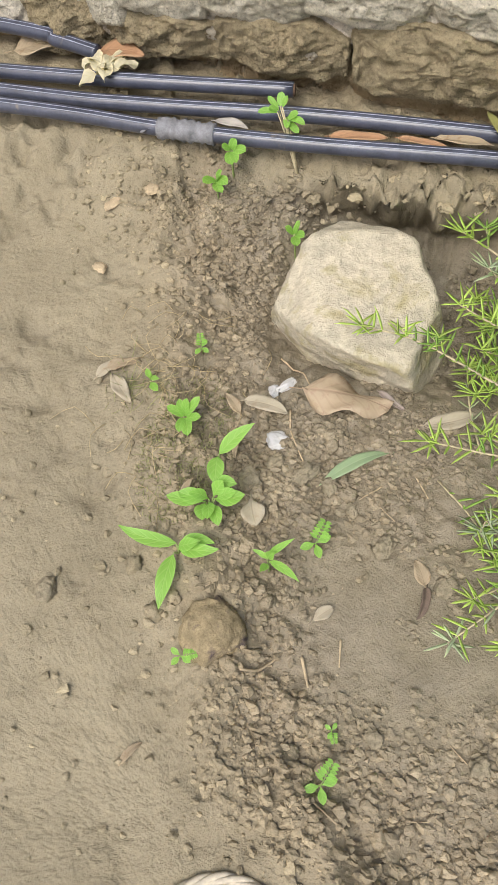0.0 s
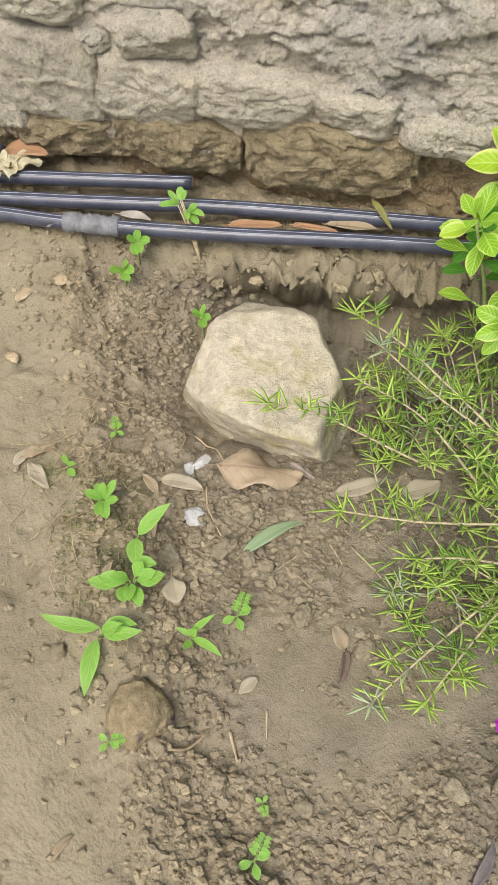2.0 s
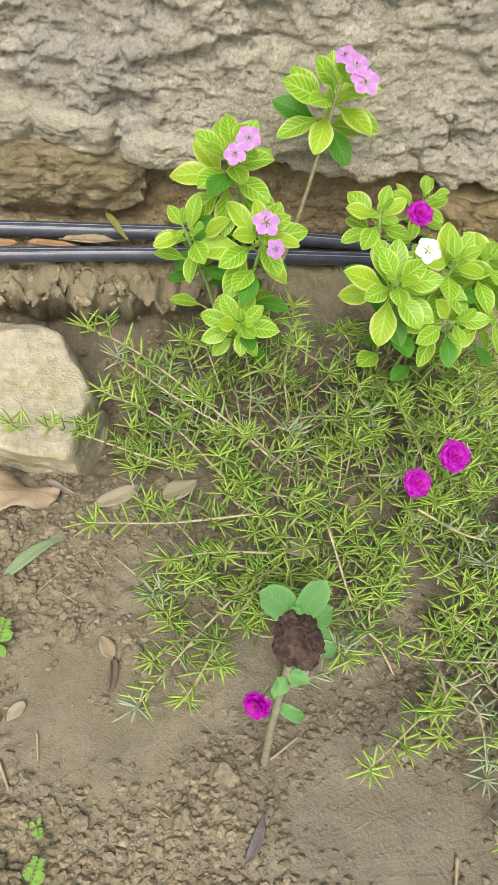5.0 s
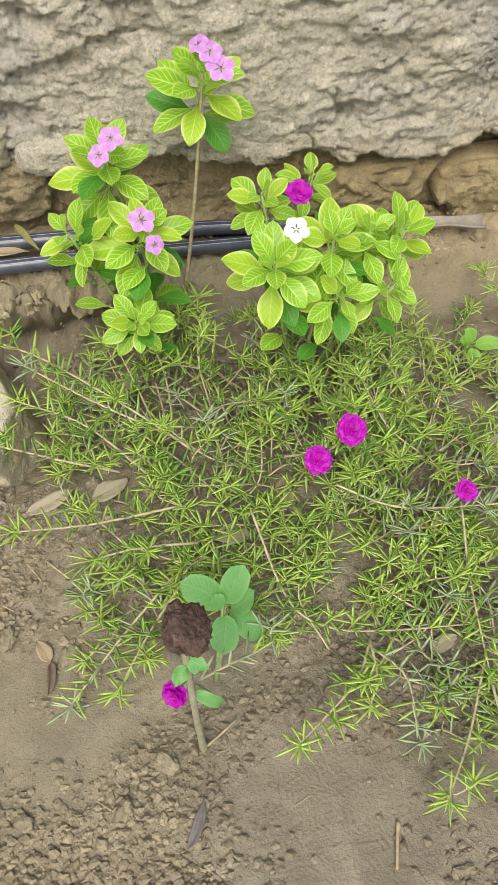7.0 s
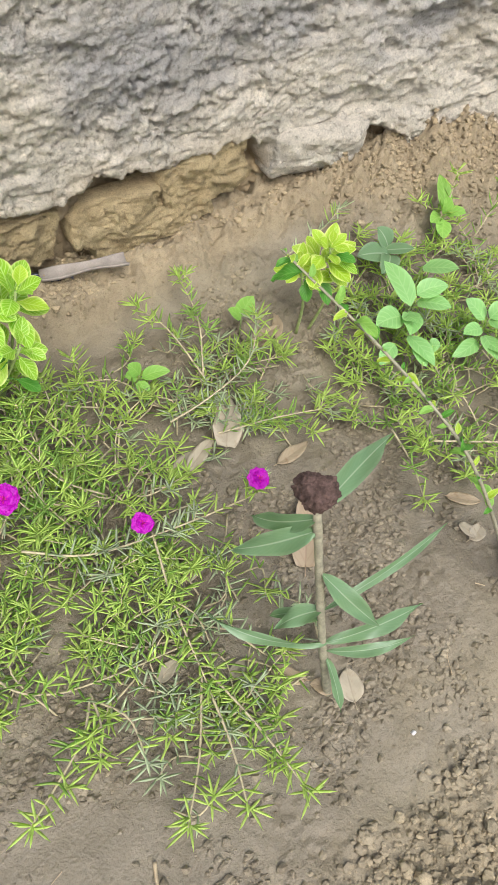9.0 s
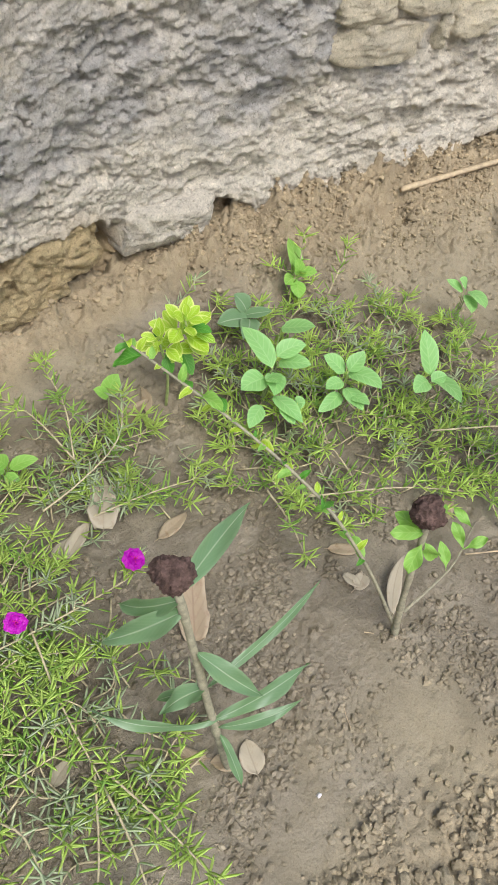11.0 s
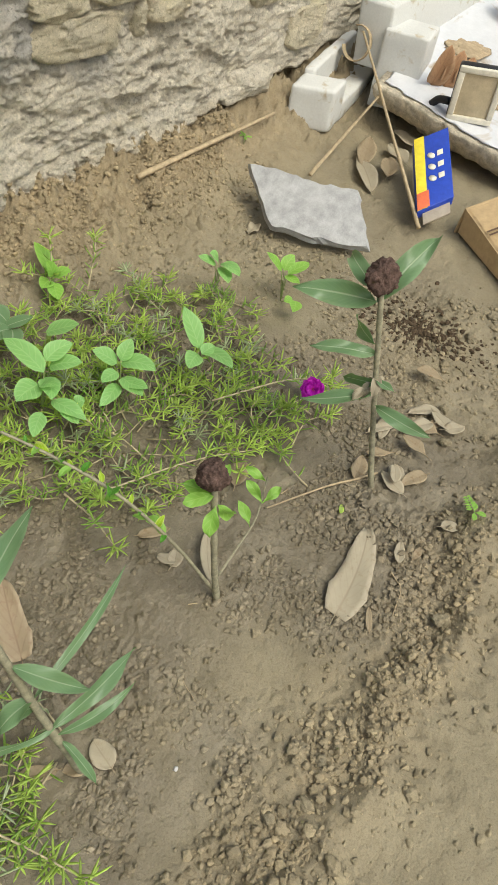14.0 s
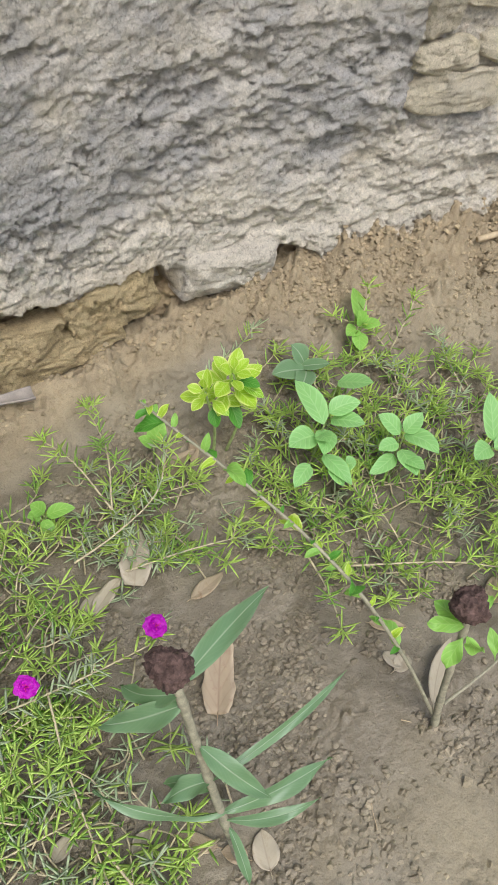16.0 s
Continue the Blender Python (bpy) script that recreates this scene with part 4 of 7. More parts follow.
# pale blue-grey of the highlight painted on the pipes
PIPE_HIGHLIGHT = plain("painted_highlight", (0.36, 0.385, 0.46), 0.5, 0.2, 60)
R = 0.0125
front = pipe([(-1.6, 1.0, 0.1), (-0.6, 0.985, 0.1), (-0.3, 0.97, 0.098), (-0.06, 0.969, 0.098), (0.2, 0.977, 0.098), (0.45, 0.99, 0.085), (0.75, 1.008, 0.062)], R, "black polythene irrigation pipe with a muddy wrapped joint, lying on soil")
middle = pipe([(-1.6, 1.06, 0.1), (-0.6, 1.019, 0.1), (-0.36, 1.018, 0.1), (-0.07, 1.03, 0.1), (0.19, 1.028, 0.1), (0.5, 1.035, 0.085), (0.75, 1.03, 0.065), (0.9, 1.02, 0.05)], R, "black polythene irrigation pipe lying by the wall")
back = pipe([(-1.6, 1.05, 0.105), (-0.63, 1.06, 0.105), (-0.42, 1.065, 0.105), (-0.12, 1.085, 0.1)], R, "black polythene irrigation pipe with a cut open end")
slant = pipe([(-1.6, 1.26, 0.13), (-0.664, 1.15, 0.128), (-0.537, 1.125, 0.125), (-0.46, 1.107, 0.121)], R, "black polythene pipe crossing behind the others")
# the pipe is closed; a dark disc gives the shade inside its mouth
g = Geo()
tube(g, [(-0.124, 1.0847, 0.1), (-0.117, 1.0853, 0.1)], 0.0095, 14, True)
part("shaded_mouth", g, CARD_AND_MOUTH_DARK, back, "dark disc painted as the shaded mouth of the pipe")
# split half pipe running on past the plants
g = Geo()
a, b = V(0.84, 1.012, 0.068), V(0.998, 0.99, 0.07)
ring = []
for i in range(10):
    p = a + (b - a) * i / 9
    for k in range(9):
        w = math.pi * (0.95 + 0.9 * k / 8) + 0.2
        rr = 0.016 + 0.003 * math.sin(i * 0.9)
        ring.append(p + V(0.1 * rr * math.cos(w), math.cos(w) * rr, math.sin(w) * rr * 0.8 + 0.012))
for i in range(9):
    for k in range(8):
        g.f.append((i * 9 + k, i * 9 + k + 1, (i + 1) * 9 + k + 1, (i + 1) * 9 + k))
g.add(ring, [])
half = solo("split_pipe", g, PIPE_CUT, tuple(a), "split end of a pipe, pale with mud inside", "pipe")
half.modifiers.new("shell", "SOLIDIFY").thickness = 0.003
# muddy wrapping on the front pipe's joint
g = Geo()
q = spline([(-0.315, 0.9705, 0.099), (-0.27, 0.9695, 0.0985), (-0.222, 0.969, 0.098)], 22)
rng = np.random.RandomState(4)
tube(g, q, 0.0145 + 0.0035 * rng.rand(22), 14, True, 0.12, 3)
for k in range(3):
    s = V(-0.318 + 0.01 * k, 0.965 + 0.008 * k, 0.105)
    leaf(g, s, (-1, 0.15 * k - 0.3, -0.1), (0, 0, 1), 0.03 + 0.008 * k, 0.008, "strap", 0.3, 0.1, 0.2)
part("wrapping", g, TAPE, front, "frayed grey muddy wrapping")


# ---- stones ----
CRUMB = soil_material(True)


def soil_marks(ob, x, y):
    """Gives loose soil the dampness and colour of the ground that it lies on."""
    _, damp, red, loose = ground_shape(x, y)
    for key, value in (("damp", damp), ("red", red), ("loose", loose)):
        ob.data.attributes.new(key, "FLOAT", "POINT").data.foreach_set("value", np.asarray(value, np.float32))


def lone_stone(name, x, y, size, seed, mat, label, sink=0.35, level=3, turn=0.0, planes=None, rough=0.05, category="stone", group="", facets=9):
    g = Geo()
    z = floor_at(x, y)
    stone(g, (x, y, z + size[2] * (1 - sink * 1.6)), size, seed, level, facets, rough, turn, (0, 0), planes, 26.0, 3.0)
    g.uv = []
    return solo(name, g, mat, (x, y, z), label, category, group)


g = Geo()
sides = [(84, 0.831, 0.16), (63, 0.773, 0.16), (23, 0.715, 0.16), (-15, 0.828, 0.16), (-98, 0.756, -0.12), (-110, 0.682, -0.12), (-133, 0.726, -0.12), (168, 0.768, 0.16), (147, 0.802, 0.16)]
planes = [((math.cos(radians(a)), math.sin(radians(a)), e), d) for a, d, e in sides]
planes += [((0.12, -0.16, 1), 0.7), ((0.75, 0.1, 0.7), 0.93), ((-0.1, 0.75, 0.7), 0.9), ((-0.75, -0.35, 0.6), 0.82)]
stone(g, (0.047, 0.768, -0.02), (0.156, 0.156, 0.1), 5, 6, 0, 0.028, 0.0, (0, 0), planes, 40.0, 3.4)
g.uv = []
solo("boulder", g, BOULDER, (0.047, 0.772, -0.1), "large pale boulder with a flat top, half sunk in a pit", "boulder")
lone_stone("cobble", -0.042, 0.228, (0.036, 0.039, 0.022), 16, COBBLE, "brown angular cobble with a dark stain, sunk in soil", 0.42, 5, 0.4, None, 0.08, facets=8)
PEBBLES = [(-0.283, 1.0, 0.026), (0.224, 0.354, 0.013), (0.255, 0.445, 0.017), (0.261, 0.4, 0.018), (0.144, 0.39, 0.016), (0.166, 0.155, 0.014), (0.288, 0.149, 0.014), (0.078, 0.117, 0.01), (0.093, 0.433, 0.012),
           (0.342, 0.198, 0.018), (-0.05, 0.446, 0.022), (-0.022, 0.48, 0.017), (0.02, 0.474, 0.02), (-0.268, 0.235, 0.022), (0.06, 0.46, 0.016), (0.31, 0.165, 0.009), (1.062, -0.126, 0.014), (1.129, -0.115, 0.013), (1.304, -0.114, 0.01),
           (2.22, 0.06, 0.02), (2.35, 0.045, 0.018), (2.18, 0.14, 0.016), (1.86, -0.02, 0.016), (1.95, 0.02, 0.014), (2.25, 0.6, 0.012), (0.31, 0.7, 0.03), (0.27, 0.62, 0.016), (1.02, -0.09, 0.012), (1.45, -0.17, 0.016)]
rng = np.random.RandomState(9)
for k, (x, y, r) in enumerate(PEBBLES):
    r *= 0.75
    lone_stone("stone", x, y, (r * rng.uniform(0.9, 1.3), r * rng.uniform(0.8, 1.05), r * rng.uniform(0.55, 0.8)), 40 + k, PEBBLE, "small earthy stone lying on the soil", 0.34, 4, rng.uniform(0, 6), None, 0.22, "stone", "loose stones")

# crumbs of soil, past counting
rng = np.random.RandomState(21)
N = 300000
cx, cy = rng.uniform(-0.45, 2.5, N), rng.uniform(-0.4, 1.08, N)
cz, cd, cr, cl = ground_shape(cx, cy)
clump = fbm(cx * 9, cy * 9, 0, 3, 61)
quiet = 1 - 0.93 * mud_pan(cx, cy)
ok = rng.rand(N) < quiet * np.clip(cl ** 1.3 * 0.85 * (1 - 0.5 * cr) * (0.3 + 0.7 * smooth(-0.25, 0.3, fbm(cx * 13, cy * 13, 0, 3, 62))) + 0.16 * np.exp(-(((cx + 0.34) / 0.2) ** 4 + ((cy - 0.9) / 0.1) ** 4)) + 0.012 + 0.8 * smooth(-0.3, 0.35, clump) * np.maximum(cd, cr), 0, 1)
ok &= ~((np.abs(cx - 0.047) < 0.13) & (np.abs(cy - 0.77) < 0.11))
ok[np.flatnonzero(ok)[66000:]] = False
cx, cy, cz, cd, cr, cl = [v[ok] for v in (cx, cy, cz, cd, cr, cl)]
marks = (cd, cr, cl)
n = len(cx)
iv, jf = ico(1)
cr = 0.0013 + 0.0064 * rng.rand(n) ** 3.6
w = iv[None] * (1 + 0.26 * rng.normal(size=(n, len(iv), 1)).clip(-1.7, 1.7)) * np.stack([np.ones(n), rng.uniform(0.7, 1, n), rng.uniform(0.6, 0.95, n)], -1)[:, None] * cr[:, None, None]
w = w + np.stack([cx, cy, cz + cr * 0.25], -1)[:, None]
g = Geo()
g.v = w.reshape(-1, 3)
g.f = (np.arange(n)[:, None, None] * len(iv) + np.array(jf)).reshape(-1, 3).tolist()
loose_soil = solo("soil_crumbs", g, CRUMB, (0, 0, 0), "scattered crumbs of damp brown soil", "soil", kind="stuff", flat=True)
for key, value in zip(("damp", "red", "loose"), marks):
    loose_soil.data.attributes.new(key, "FLOAT", "POINT").data.foreach_set("value", np.repeat(value, len(iv)).astype(np.float32))


# dark mulch tipped by the tall cutting
rng = np.random.RandomState(77)
g = Geo()
for k in range(1300):
    a, r = rng.uniform(0, 6.3), abs(rng.normal()) * 0.07
    x, y = 2.17 + r * math.cos(a) * 0.8, 0.17 + r * math.sin(a) * 1.3
    q = 0.0015 + 0.0045 * rng.rand() ** 3
    stone(g, (x, y, floor_at(x, y) + q * 0.3), (q * 1.3, q, q * 0.8), k, 1, 6, 0.3, a, (0, 0), None, 30.0, 3.0)
g.uv = []
solo("mulch", g, plain("dark_mulch", (0.085, 0.06, 0.038), 0.95, 0.4, 200, 0.8, 0.003, 0.2), (2.17, 0.17, 0.0), "crumbs of dark brown mulch tipped on the soil", "mulch", kind="stuff", flat=True)
# crust of clods along the edge of the pit
rng = np.random.RandomState(78)
g = Geo()
for k in range(90):
    x = rng.uniform(-0.1, 0.44)
    y = float(bank_lip(x)) + rng.uniform(-0.012, 0.055)
    q = 0.0025 + 0.006 * rng.rand() ** 2
    stone(g, (x, y, floor_at(x, max(y, float(bank_lip(x)) + 0.03)) - q * 0.35 - 0.012 * rng.rand()), (q * 1.4, q, q * 0.75), k, 3, 7, 0.42, rng.uniform(0, 6), (0, 0), None, 14.0, 2.6)
g.uv = []
crust = solo("soil_crust", g, CRUMB, (0, 0, 0), "ragged crust of tan soil over the pit", "soil", kind="stuff")
soil_marks(crust, np.array(g.v)[:, 0], np.array(g.v)[:, 1] + 0.05)


# larger clods thrown up along the ridge and in the bed
rng = np.random.RandomState(33)
g = Geo()
tries = 0
while tries < 9000 and len(g.v) < 520 * 162:
    tries += 1
    x, y = rng.uniform(-0.3, 2.4), rng.uniform(-0.3, 0.95)
    i, j = int((x + 0.9) / 0.01), int((y + 0.6) / 0.01)
    if rng.rand() > (0.75 * FL[j, i] ** 1.4 + 0.012) * (1 - 0.8 * float(mud_pan(x, y))) or math.hypot(x - 0.05, y - 0.78) < 0.17:
        continue
    r = 0.004 + 0.0075 * rng.rand() ** 3
    stone(g, (x, y, floor_at(x, y) + r * 0.15), (r, r * rng.uniform(0.7, 1), r * rng.uniform(0.6, 0.85)), tries, 3, 7, 0.34, rng.uniform(0, 6), (0, 0), None, 20.0, 3.2)
g.uv = []
clods = solo("soil_clods", g, CRUMB, (0, 0, 0), "loose clods of brown soil along the bed's edge", "soil", kind="stuff")
soil_marks(clods, np.array(g.v)[:, 0], np.array(g.v)[:, 1])


# ---- fallen leaves and scraps ----
def fallen(x, y, heading, length, width, seed, mat=None, shape="ovate", label="dry tan leaf lying on the soil", bend=0.25, fold=0.25, lift=0.006, wave=0.06, roll=0.0, z=None, thick=0.0012, twist=0.0):
    g = Geo()
    way = V(math.cos(heading), math.sin(heading), 0.05)
    s = V(x, y, 0) - way * length / 2
    top = max(floor_at(x, y), floor_at(s[0], s[1])) if z is None else z
    s[2] = top + lift
    up = V(-math.sin(heading) * math.sin(roll), math.cos(heading) * math.sin(roll), math.cos(roll))
    end = leaf(g, s, way + V(0, 0, bend * 0.35), up, length, width, shape, bend, fold, wave, 0.0, twist, 0.0, seed, 12, 6, 0.5 * math.sin(seed * 2.7))
    tube(g, [s - unit(way) * width * 0.3, s + unit(way) * 0.004], 0.0009, 4)
    ob = solo("fallen_leaf", g, mat or DRY_LEAF, tuple(s), label, "leaf", "fallen leaves")
    ob.modifiers.new("shell", "SOLIDIFY").thickness = thick
    return ob


fallen(0.057, 0.6, 0.05, 0.128, 0.068, 1, DRY_TAN, "ovate", "large curled tan dry leaf beside the boulder", 0.5, -0.35, 0.022, 0.2, twist=0.5)
fallen(0.118, 0.611, -0.7, 0.05, 0.012, 2, plain("grey_bract", (0.27, 0.22, 0.19), 0.8, 0.3, 90), "strap", "curled grey-brown dry bract", 0.5, 0.6)
fallen(-0.053, 0.568, 0.08, 0.068, 0.024, 3, DRY_PALE)
fallen(0.21, 0.59, 0.22, 0.08, 0.027, 4, DRY_PALE, label="flat pale dry leaf on the soil")
fallen(0.085, 0.508, 0.85, 0.115, 0.02, 5, FRESH_LEAF, "lance", "fresh grey-green lance-shaped fallen leaf", 0.55, 0.15, 0.008, 0.02, twist=0.3)
fallen(-0.035, 0.397, -1.3, 0.045, 0.032, 6, DRY_PALE, "obovate", "small blunt tan dry leaf")
fallen(-0.298, 0.575, 1.05, 0.042, 0.017, 7, DRY_PALE)
fallen(0.08, 0.286, 0.9, 0.035, 0.017, 8, DRY_PALE, "obovate", "bean-shaped pale husk on wet mud", 0.4, 0.4)
fallen(0.195, 0.365, 1.9, 0.035, 0.02, 9, DRY_LEAF)
fallen(0.205, 0.325, -1.5, 0.045, 0.013, 10, plain("dark_bract", (0.13, 0.095, 0.07), 0.85, 0.3, 90), "strap", "shrivelled dark dry leaf", 0.5, 0.7, twist=0.8)
fallen(0.38, 0.12, 0.9, 0.06, 0.013, 11, plain("slate_bract", (0.14, 0.12, 0.115), 0.7, 0.3, 90), "lance", "dark grey pointed dry leaf on mud", 0.3, 0.6)
fallen(-0.104, 0.077, 1.2, 0.035, 0.01, 12, DRY_LEAF, "strap", "small curled dry leaf on the path", 0.9, 0.5)
fallen(-0.265, 0.54, -0.9, 0.06, 0.022, 13, DRY_PALE, label="pale crumpled dry leaf", wave=0.2)
fallen(-0.275, 0.585, 0.5, 0.05, 0.018, 14, DRY_LEAF, wave=0.15)
fallen(-0.085, 0.5, -1.2, 0.05, 0.014, 15, DRY_LEAF, "lance")
fallen(-0.1, 0.56, 2.2, 0.04, 0.016, 16, DRY_LEAF, "lance")
fallen(-0.125, 0.4, 1.6, 0.035, 0.01, 17, DRY_LEAF, "lance")
fallen(-0.012, 0.902, 0.7, 0.035, 0.013, 18, DRY_RED, "strap", "reddish chip of dry leaf at the boulder", 0.2, 0.2)
fallen(-0.42, 1.12, 0.15, 0.085, 0.045, 19, DRY_RED, "ovate", "russet dry leaf between pipe and wall", 0.2, 0.15, 0.02, z=0.1)
fallen(-0.58, 1.14, 0.4, 0.1, 0.06, 20, DRY_LEAF, "ovate", "dry brown leaf between pipe and wall", 0.2, 0.2, 0.01, z=0.09)
fallen(0.0, 1.0, 0.1, 0.09, 0.024, 21, DRY_RED, "strap", "russet dry leaf between the pipes", 0.1, 0.2, z=0.088)
fallen(0.1, 1.003, -0.1, 0.08, 0.016, 22, DRY_RED, "strap", "russet dry leaf between the pipes", 0.1, 0.2, z=0.088)
fallen(0.16, 1.005, -0.15, 0.09, 0.022, 23, DRY_LEAF, "lance", "curled tan dry leaf between the pipes", 0.4, 0.5, z=0.09)
fallen(-0.2, 1.0, 0.0, 0.06, 0.02, 24, plain("grey_scrap", (0.36, 0.33, 0.29), 0.8, 0.15, 50), "strap", "grey dry strip between the pipes", 0.1, 0.2, z=0.092)
fallen(0.2, 1.02, -1.2, 0.07, 0.014, 25, plain("olive_strip", (0.2, 0.19, 0.06), 0.7, 0.2, 60), "strap", "olive dry strip draped over the pipe", 1.2, 0.1, z=0.112)
fallen(0.925, 0.6, 0.5, 0.075, 0.026, 26, DRY_PALE, label="pale dry leaf under the trailing stems")
fallen(1.02, 0.625, 0.99, 0.12, 0.055, 27, DRY_PALE, "torn", "crumpled tan torn dry leaf among stems", 0.5, 0.3, 0.04, 0.12)
fallen(0.945, 0.588, 0.6, 0.08, 0.028, 28, DRY_PALE, "lance", "pale pointed dry leaf among stems", 0.3, 0.3, 0.03, 0.1)
fallen(0.96, 0.152, 1.3, 0.05, 0.036, 29, DRY_PALE, "ovate", "pale heart-shaped dry leaf at the stem foot")
fallen(0.925, 0.17, 2.2, 0.035, 0.025, 30, DRY_LEAF)
fallen(0.885, 0.205, 2.5, 0.06, 0.024, 31, DRY_LEAF, "ovate", wave=0.12)
fallen(0.83, 0.245, 0.3, 0.04, 0.02, 32, DRY_PALE)
fallen(0.74, 0.295, 0.6, 0.045, 0.022, 33, DRY_PALE)
fallen(1.46, -0.016, 0.02, 0.195, 0.076, 34, DRY_PALE, "torn", "long broad tan dry leaf with a torn end, on mud", 0.03, 0.15, 0.004, 0.06)
fallen(1.54, -0.055, 0.4, 0.05, 0.02, 35, DRY_PALE)
fallen(1.39, -0.068, 0.5, 0.05, 0.012, 36, DRY_LEAF, "lance")
fallen(1.56, -0.085, -0.2, 0.035, 0.014, 37, DRY_LEAF)
fallen(1.32, 0.224, 0.8, 0.12, 0.024, 38, DRY_PALE, "lance", "pale lance-shaped dry leaf leaning on the stake", 0.1, 0.15, 0.02, 0.02)
fallen(1.288, 0.258, 0.1, 0.035, 0.03, 39, DRY_PALE, "round", "small round pale dry leaf on mud", 0.3, 0.3)
fallen(1.275, 0.27, 2.0, 0.035, 0.022, 40, DRY_PALE, "round", "small round pale dry leaf on mud", 0.3, 0.3)
fallen(1.31, 0.32, -0.8, 0.06, 0.024, 41, DRY_LEAF)
fallen(1.52, 0.28, 0.4, 0.07, 0.04, 42, DRY_LEAF, "ovate")
fallen(1.04, 0.4, 1.0, 0.15, 0.055, 43, DRY_TAN, "torn", "long torn brown dry leaf", 0.15, 0.35, 0.01, 0.1)
fallen(1.1, 0.53, 0.1, 0.075, 0.026, 44, DRY_LEAF)
fallen(1.175, 0.78, 0.6, 0.1, 0.03, 45, DRY_LEAF, "lance", "curled brown dry leaf among stems", 0.4, 0.5, 0.015, 0.12)
fallen(1.23, 0.8, 0.9, 0.08, 0.02, 46, DRY_LEAF, "lance", wave=0.1)
fallen(1.645, -0.11, -0.9, 0.035, 0.026, 47, DRY_PALE)
fallen(1.568, 0.076, 0.3, 0.022, 0.01, 48, MOSS_TIP, "ovate", "small yellow-green fallen leaf")
fallen(2.25, 0.7, 0.15, 0.06, 0.03, 49, DRY_PALE, label="pale scrap of dry leaf on the earth bank", wave=0.2)
rng = np.random.RandomState(55)
for k in range(15):
    x, y = rng.normal(1.83, 0.075), rng.normal(0.035, 0.05)
    fallen(x, y, rng.uniform(0, 6.3), rng.uniform(0.045, 0.075), rng.uniform(0.022, 0.036), 60 + k, (DRY_PALE, DRY_PALE, DRY_LEAF)[k % 3], ("ovate", "round", "obovate")[k % 3], "pale dry leaf in a small drift", 0.2, 0.25, 0.004 + 0.0015 * k)
for k, (x, y) in enumerate([(1.683, 0.092), (1.68, 0.026), (1.72, -0.005), (0.34, 0.8), (0.4, 0.78), (0.3, 0.6), (0.56, 0.56), (0.47, 0.5), (0.85, 0.42), (0.75, 0.6)]):
    fallen(x, y, k * 1.3, 0.065, 0.032, 90 + k, (DRY_LEAF, DRY_PALE)[k % 2])


def scrap(x, y, size, seed, label, mat=PAPER):
    g = Geo()
    stone(g, (x, y, floor_at(x, y) + size[2] * 0.6), size, seed, 4, 6, 0.16, seed * 1.3, (0, 0), None, 80.0, 2.6)
    g.uv = []
    return solo("scrap", g, mat, (x, y, floor_at(x, y)), label, "litter")


scrap(-0.033, 0.612, (0.017, 0.007, 0.006), 3, "white broken chip on the soil")
scrap(-0.05, 0.598, (0.009, 0.008, 0.007), 4, "white broken chip on the soil")
scrap(-0.028, 0.517, (0.013, 0.016, 0.007), 6, "crumpled white scrap on the soil")
scrap(-0.371, 0.757, (0.013, 0.008, 0.004), 7, "tan wood chip on the path", WOOD)
scrap(-0.377, 0.866, (0.018, 0.008, 0.004), 8, "tan wood chip on the path", WOOD)
scrap(-0.316, 0.896, (0.01, 0.01, 0.005), 9, "tan wood chip on the path", WOOD)
foil = thing("wrapper", (1.37, -0.32, floor_at(1.37, -0.32)), "crumpled silver foil wrapper with blue print on the path", "litter")
g = Geo()
sheet_pts = [(1.352 + 0.036 * i / 7 + 0.003 * j / 7, -0.338 + 0.034 * j / 7 - 0.006 * i / 7, floor_at(1.37, -0.32) + 0.006 + 0.0035 * float(vnoise(i * 0.9, j * 0.9, 0, 12))) for j in range(8) for i in range(8)]
g.add(sheet_pts, [(j * 8 + i, j * 8 + i + 1, j * 8 + i + 9, j * 8 + i + 8) for j in range(7) for i in range(7)])
part("foil", g, plain("foil", (0.62, 0.63, 0.66), 0.4, 0.1, 80, 0.4, 0.002, 0.5, 0.5), foil, flat=True).modifiers.new("shell", "SOLIDIFY").thickness = 0.0012
for k in range(3):
    g = Geo()
    q = floor_at(1.37, -0.32) + 0.0105
    tube(g, [(1.356 + 0.002 * k, -0.331 + 0.009 * k, q), (1.382 - 0.004 * k, -0.335 + 0.009 * k, q)], 0.0014, 5)
    part("print_bar", g, BLUE, foil, "blue bar of small print")
scrap(1.005, 0.055, (0.004, 0.003, 0.003), 12, "tiny white chip on mud")
scrap(0.228, 0.352, (0.011, 0.016, 0.006), 14, "pale stone chip on mud", PEBBLE)


def twig(points, r, label="thin dry twig on the soil", mat=None, rest=True, name="twig"):
    p = spline(points, 14)
    if rest:
        for q in p:
            q[2] += floor_at(q[0], q[1])
    g = Geo()
    tube(g, p, np.linspace(r, r * 0.6, 14), 6, True, 0.2, int(abs(p[0][0]) * 1000))
    return solo(name, g, mat or WOOD, tuple(p[0]), label, "stick", "dry sticks")


twig([(0.066, 0.228, 0.004), (0.081, 0.194, 0.006)], 0.0025)
twig([(0.109, 0.26, 0.003), (0.113, 0.226, 0.004)], 0.0016)
twig([(0.0, 0.192, 0.004), (0.02, 0.2, 0.008), (0.04, 0.225, 0.004)], 0.002)
twig([(-0.055, 0.665, 0.004), (-0.02, 0.64, 0.01), (0.0, 0.615, 0.004)], 0.0016)
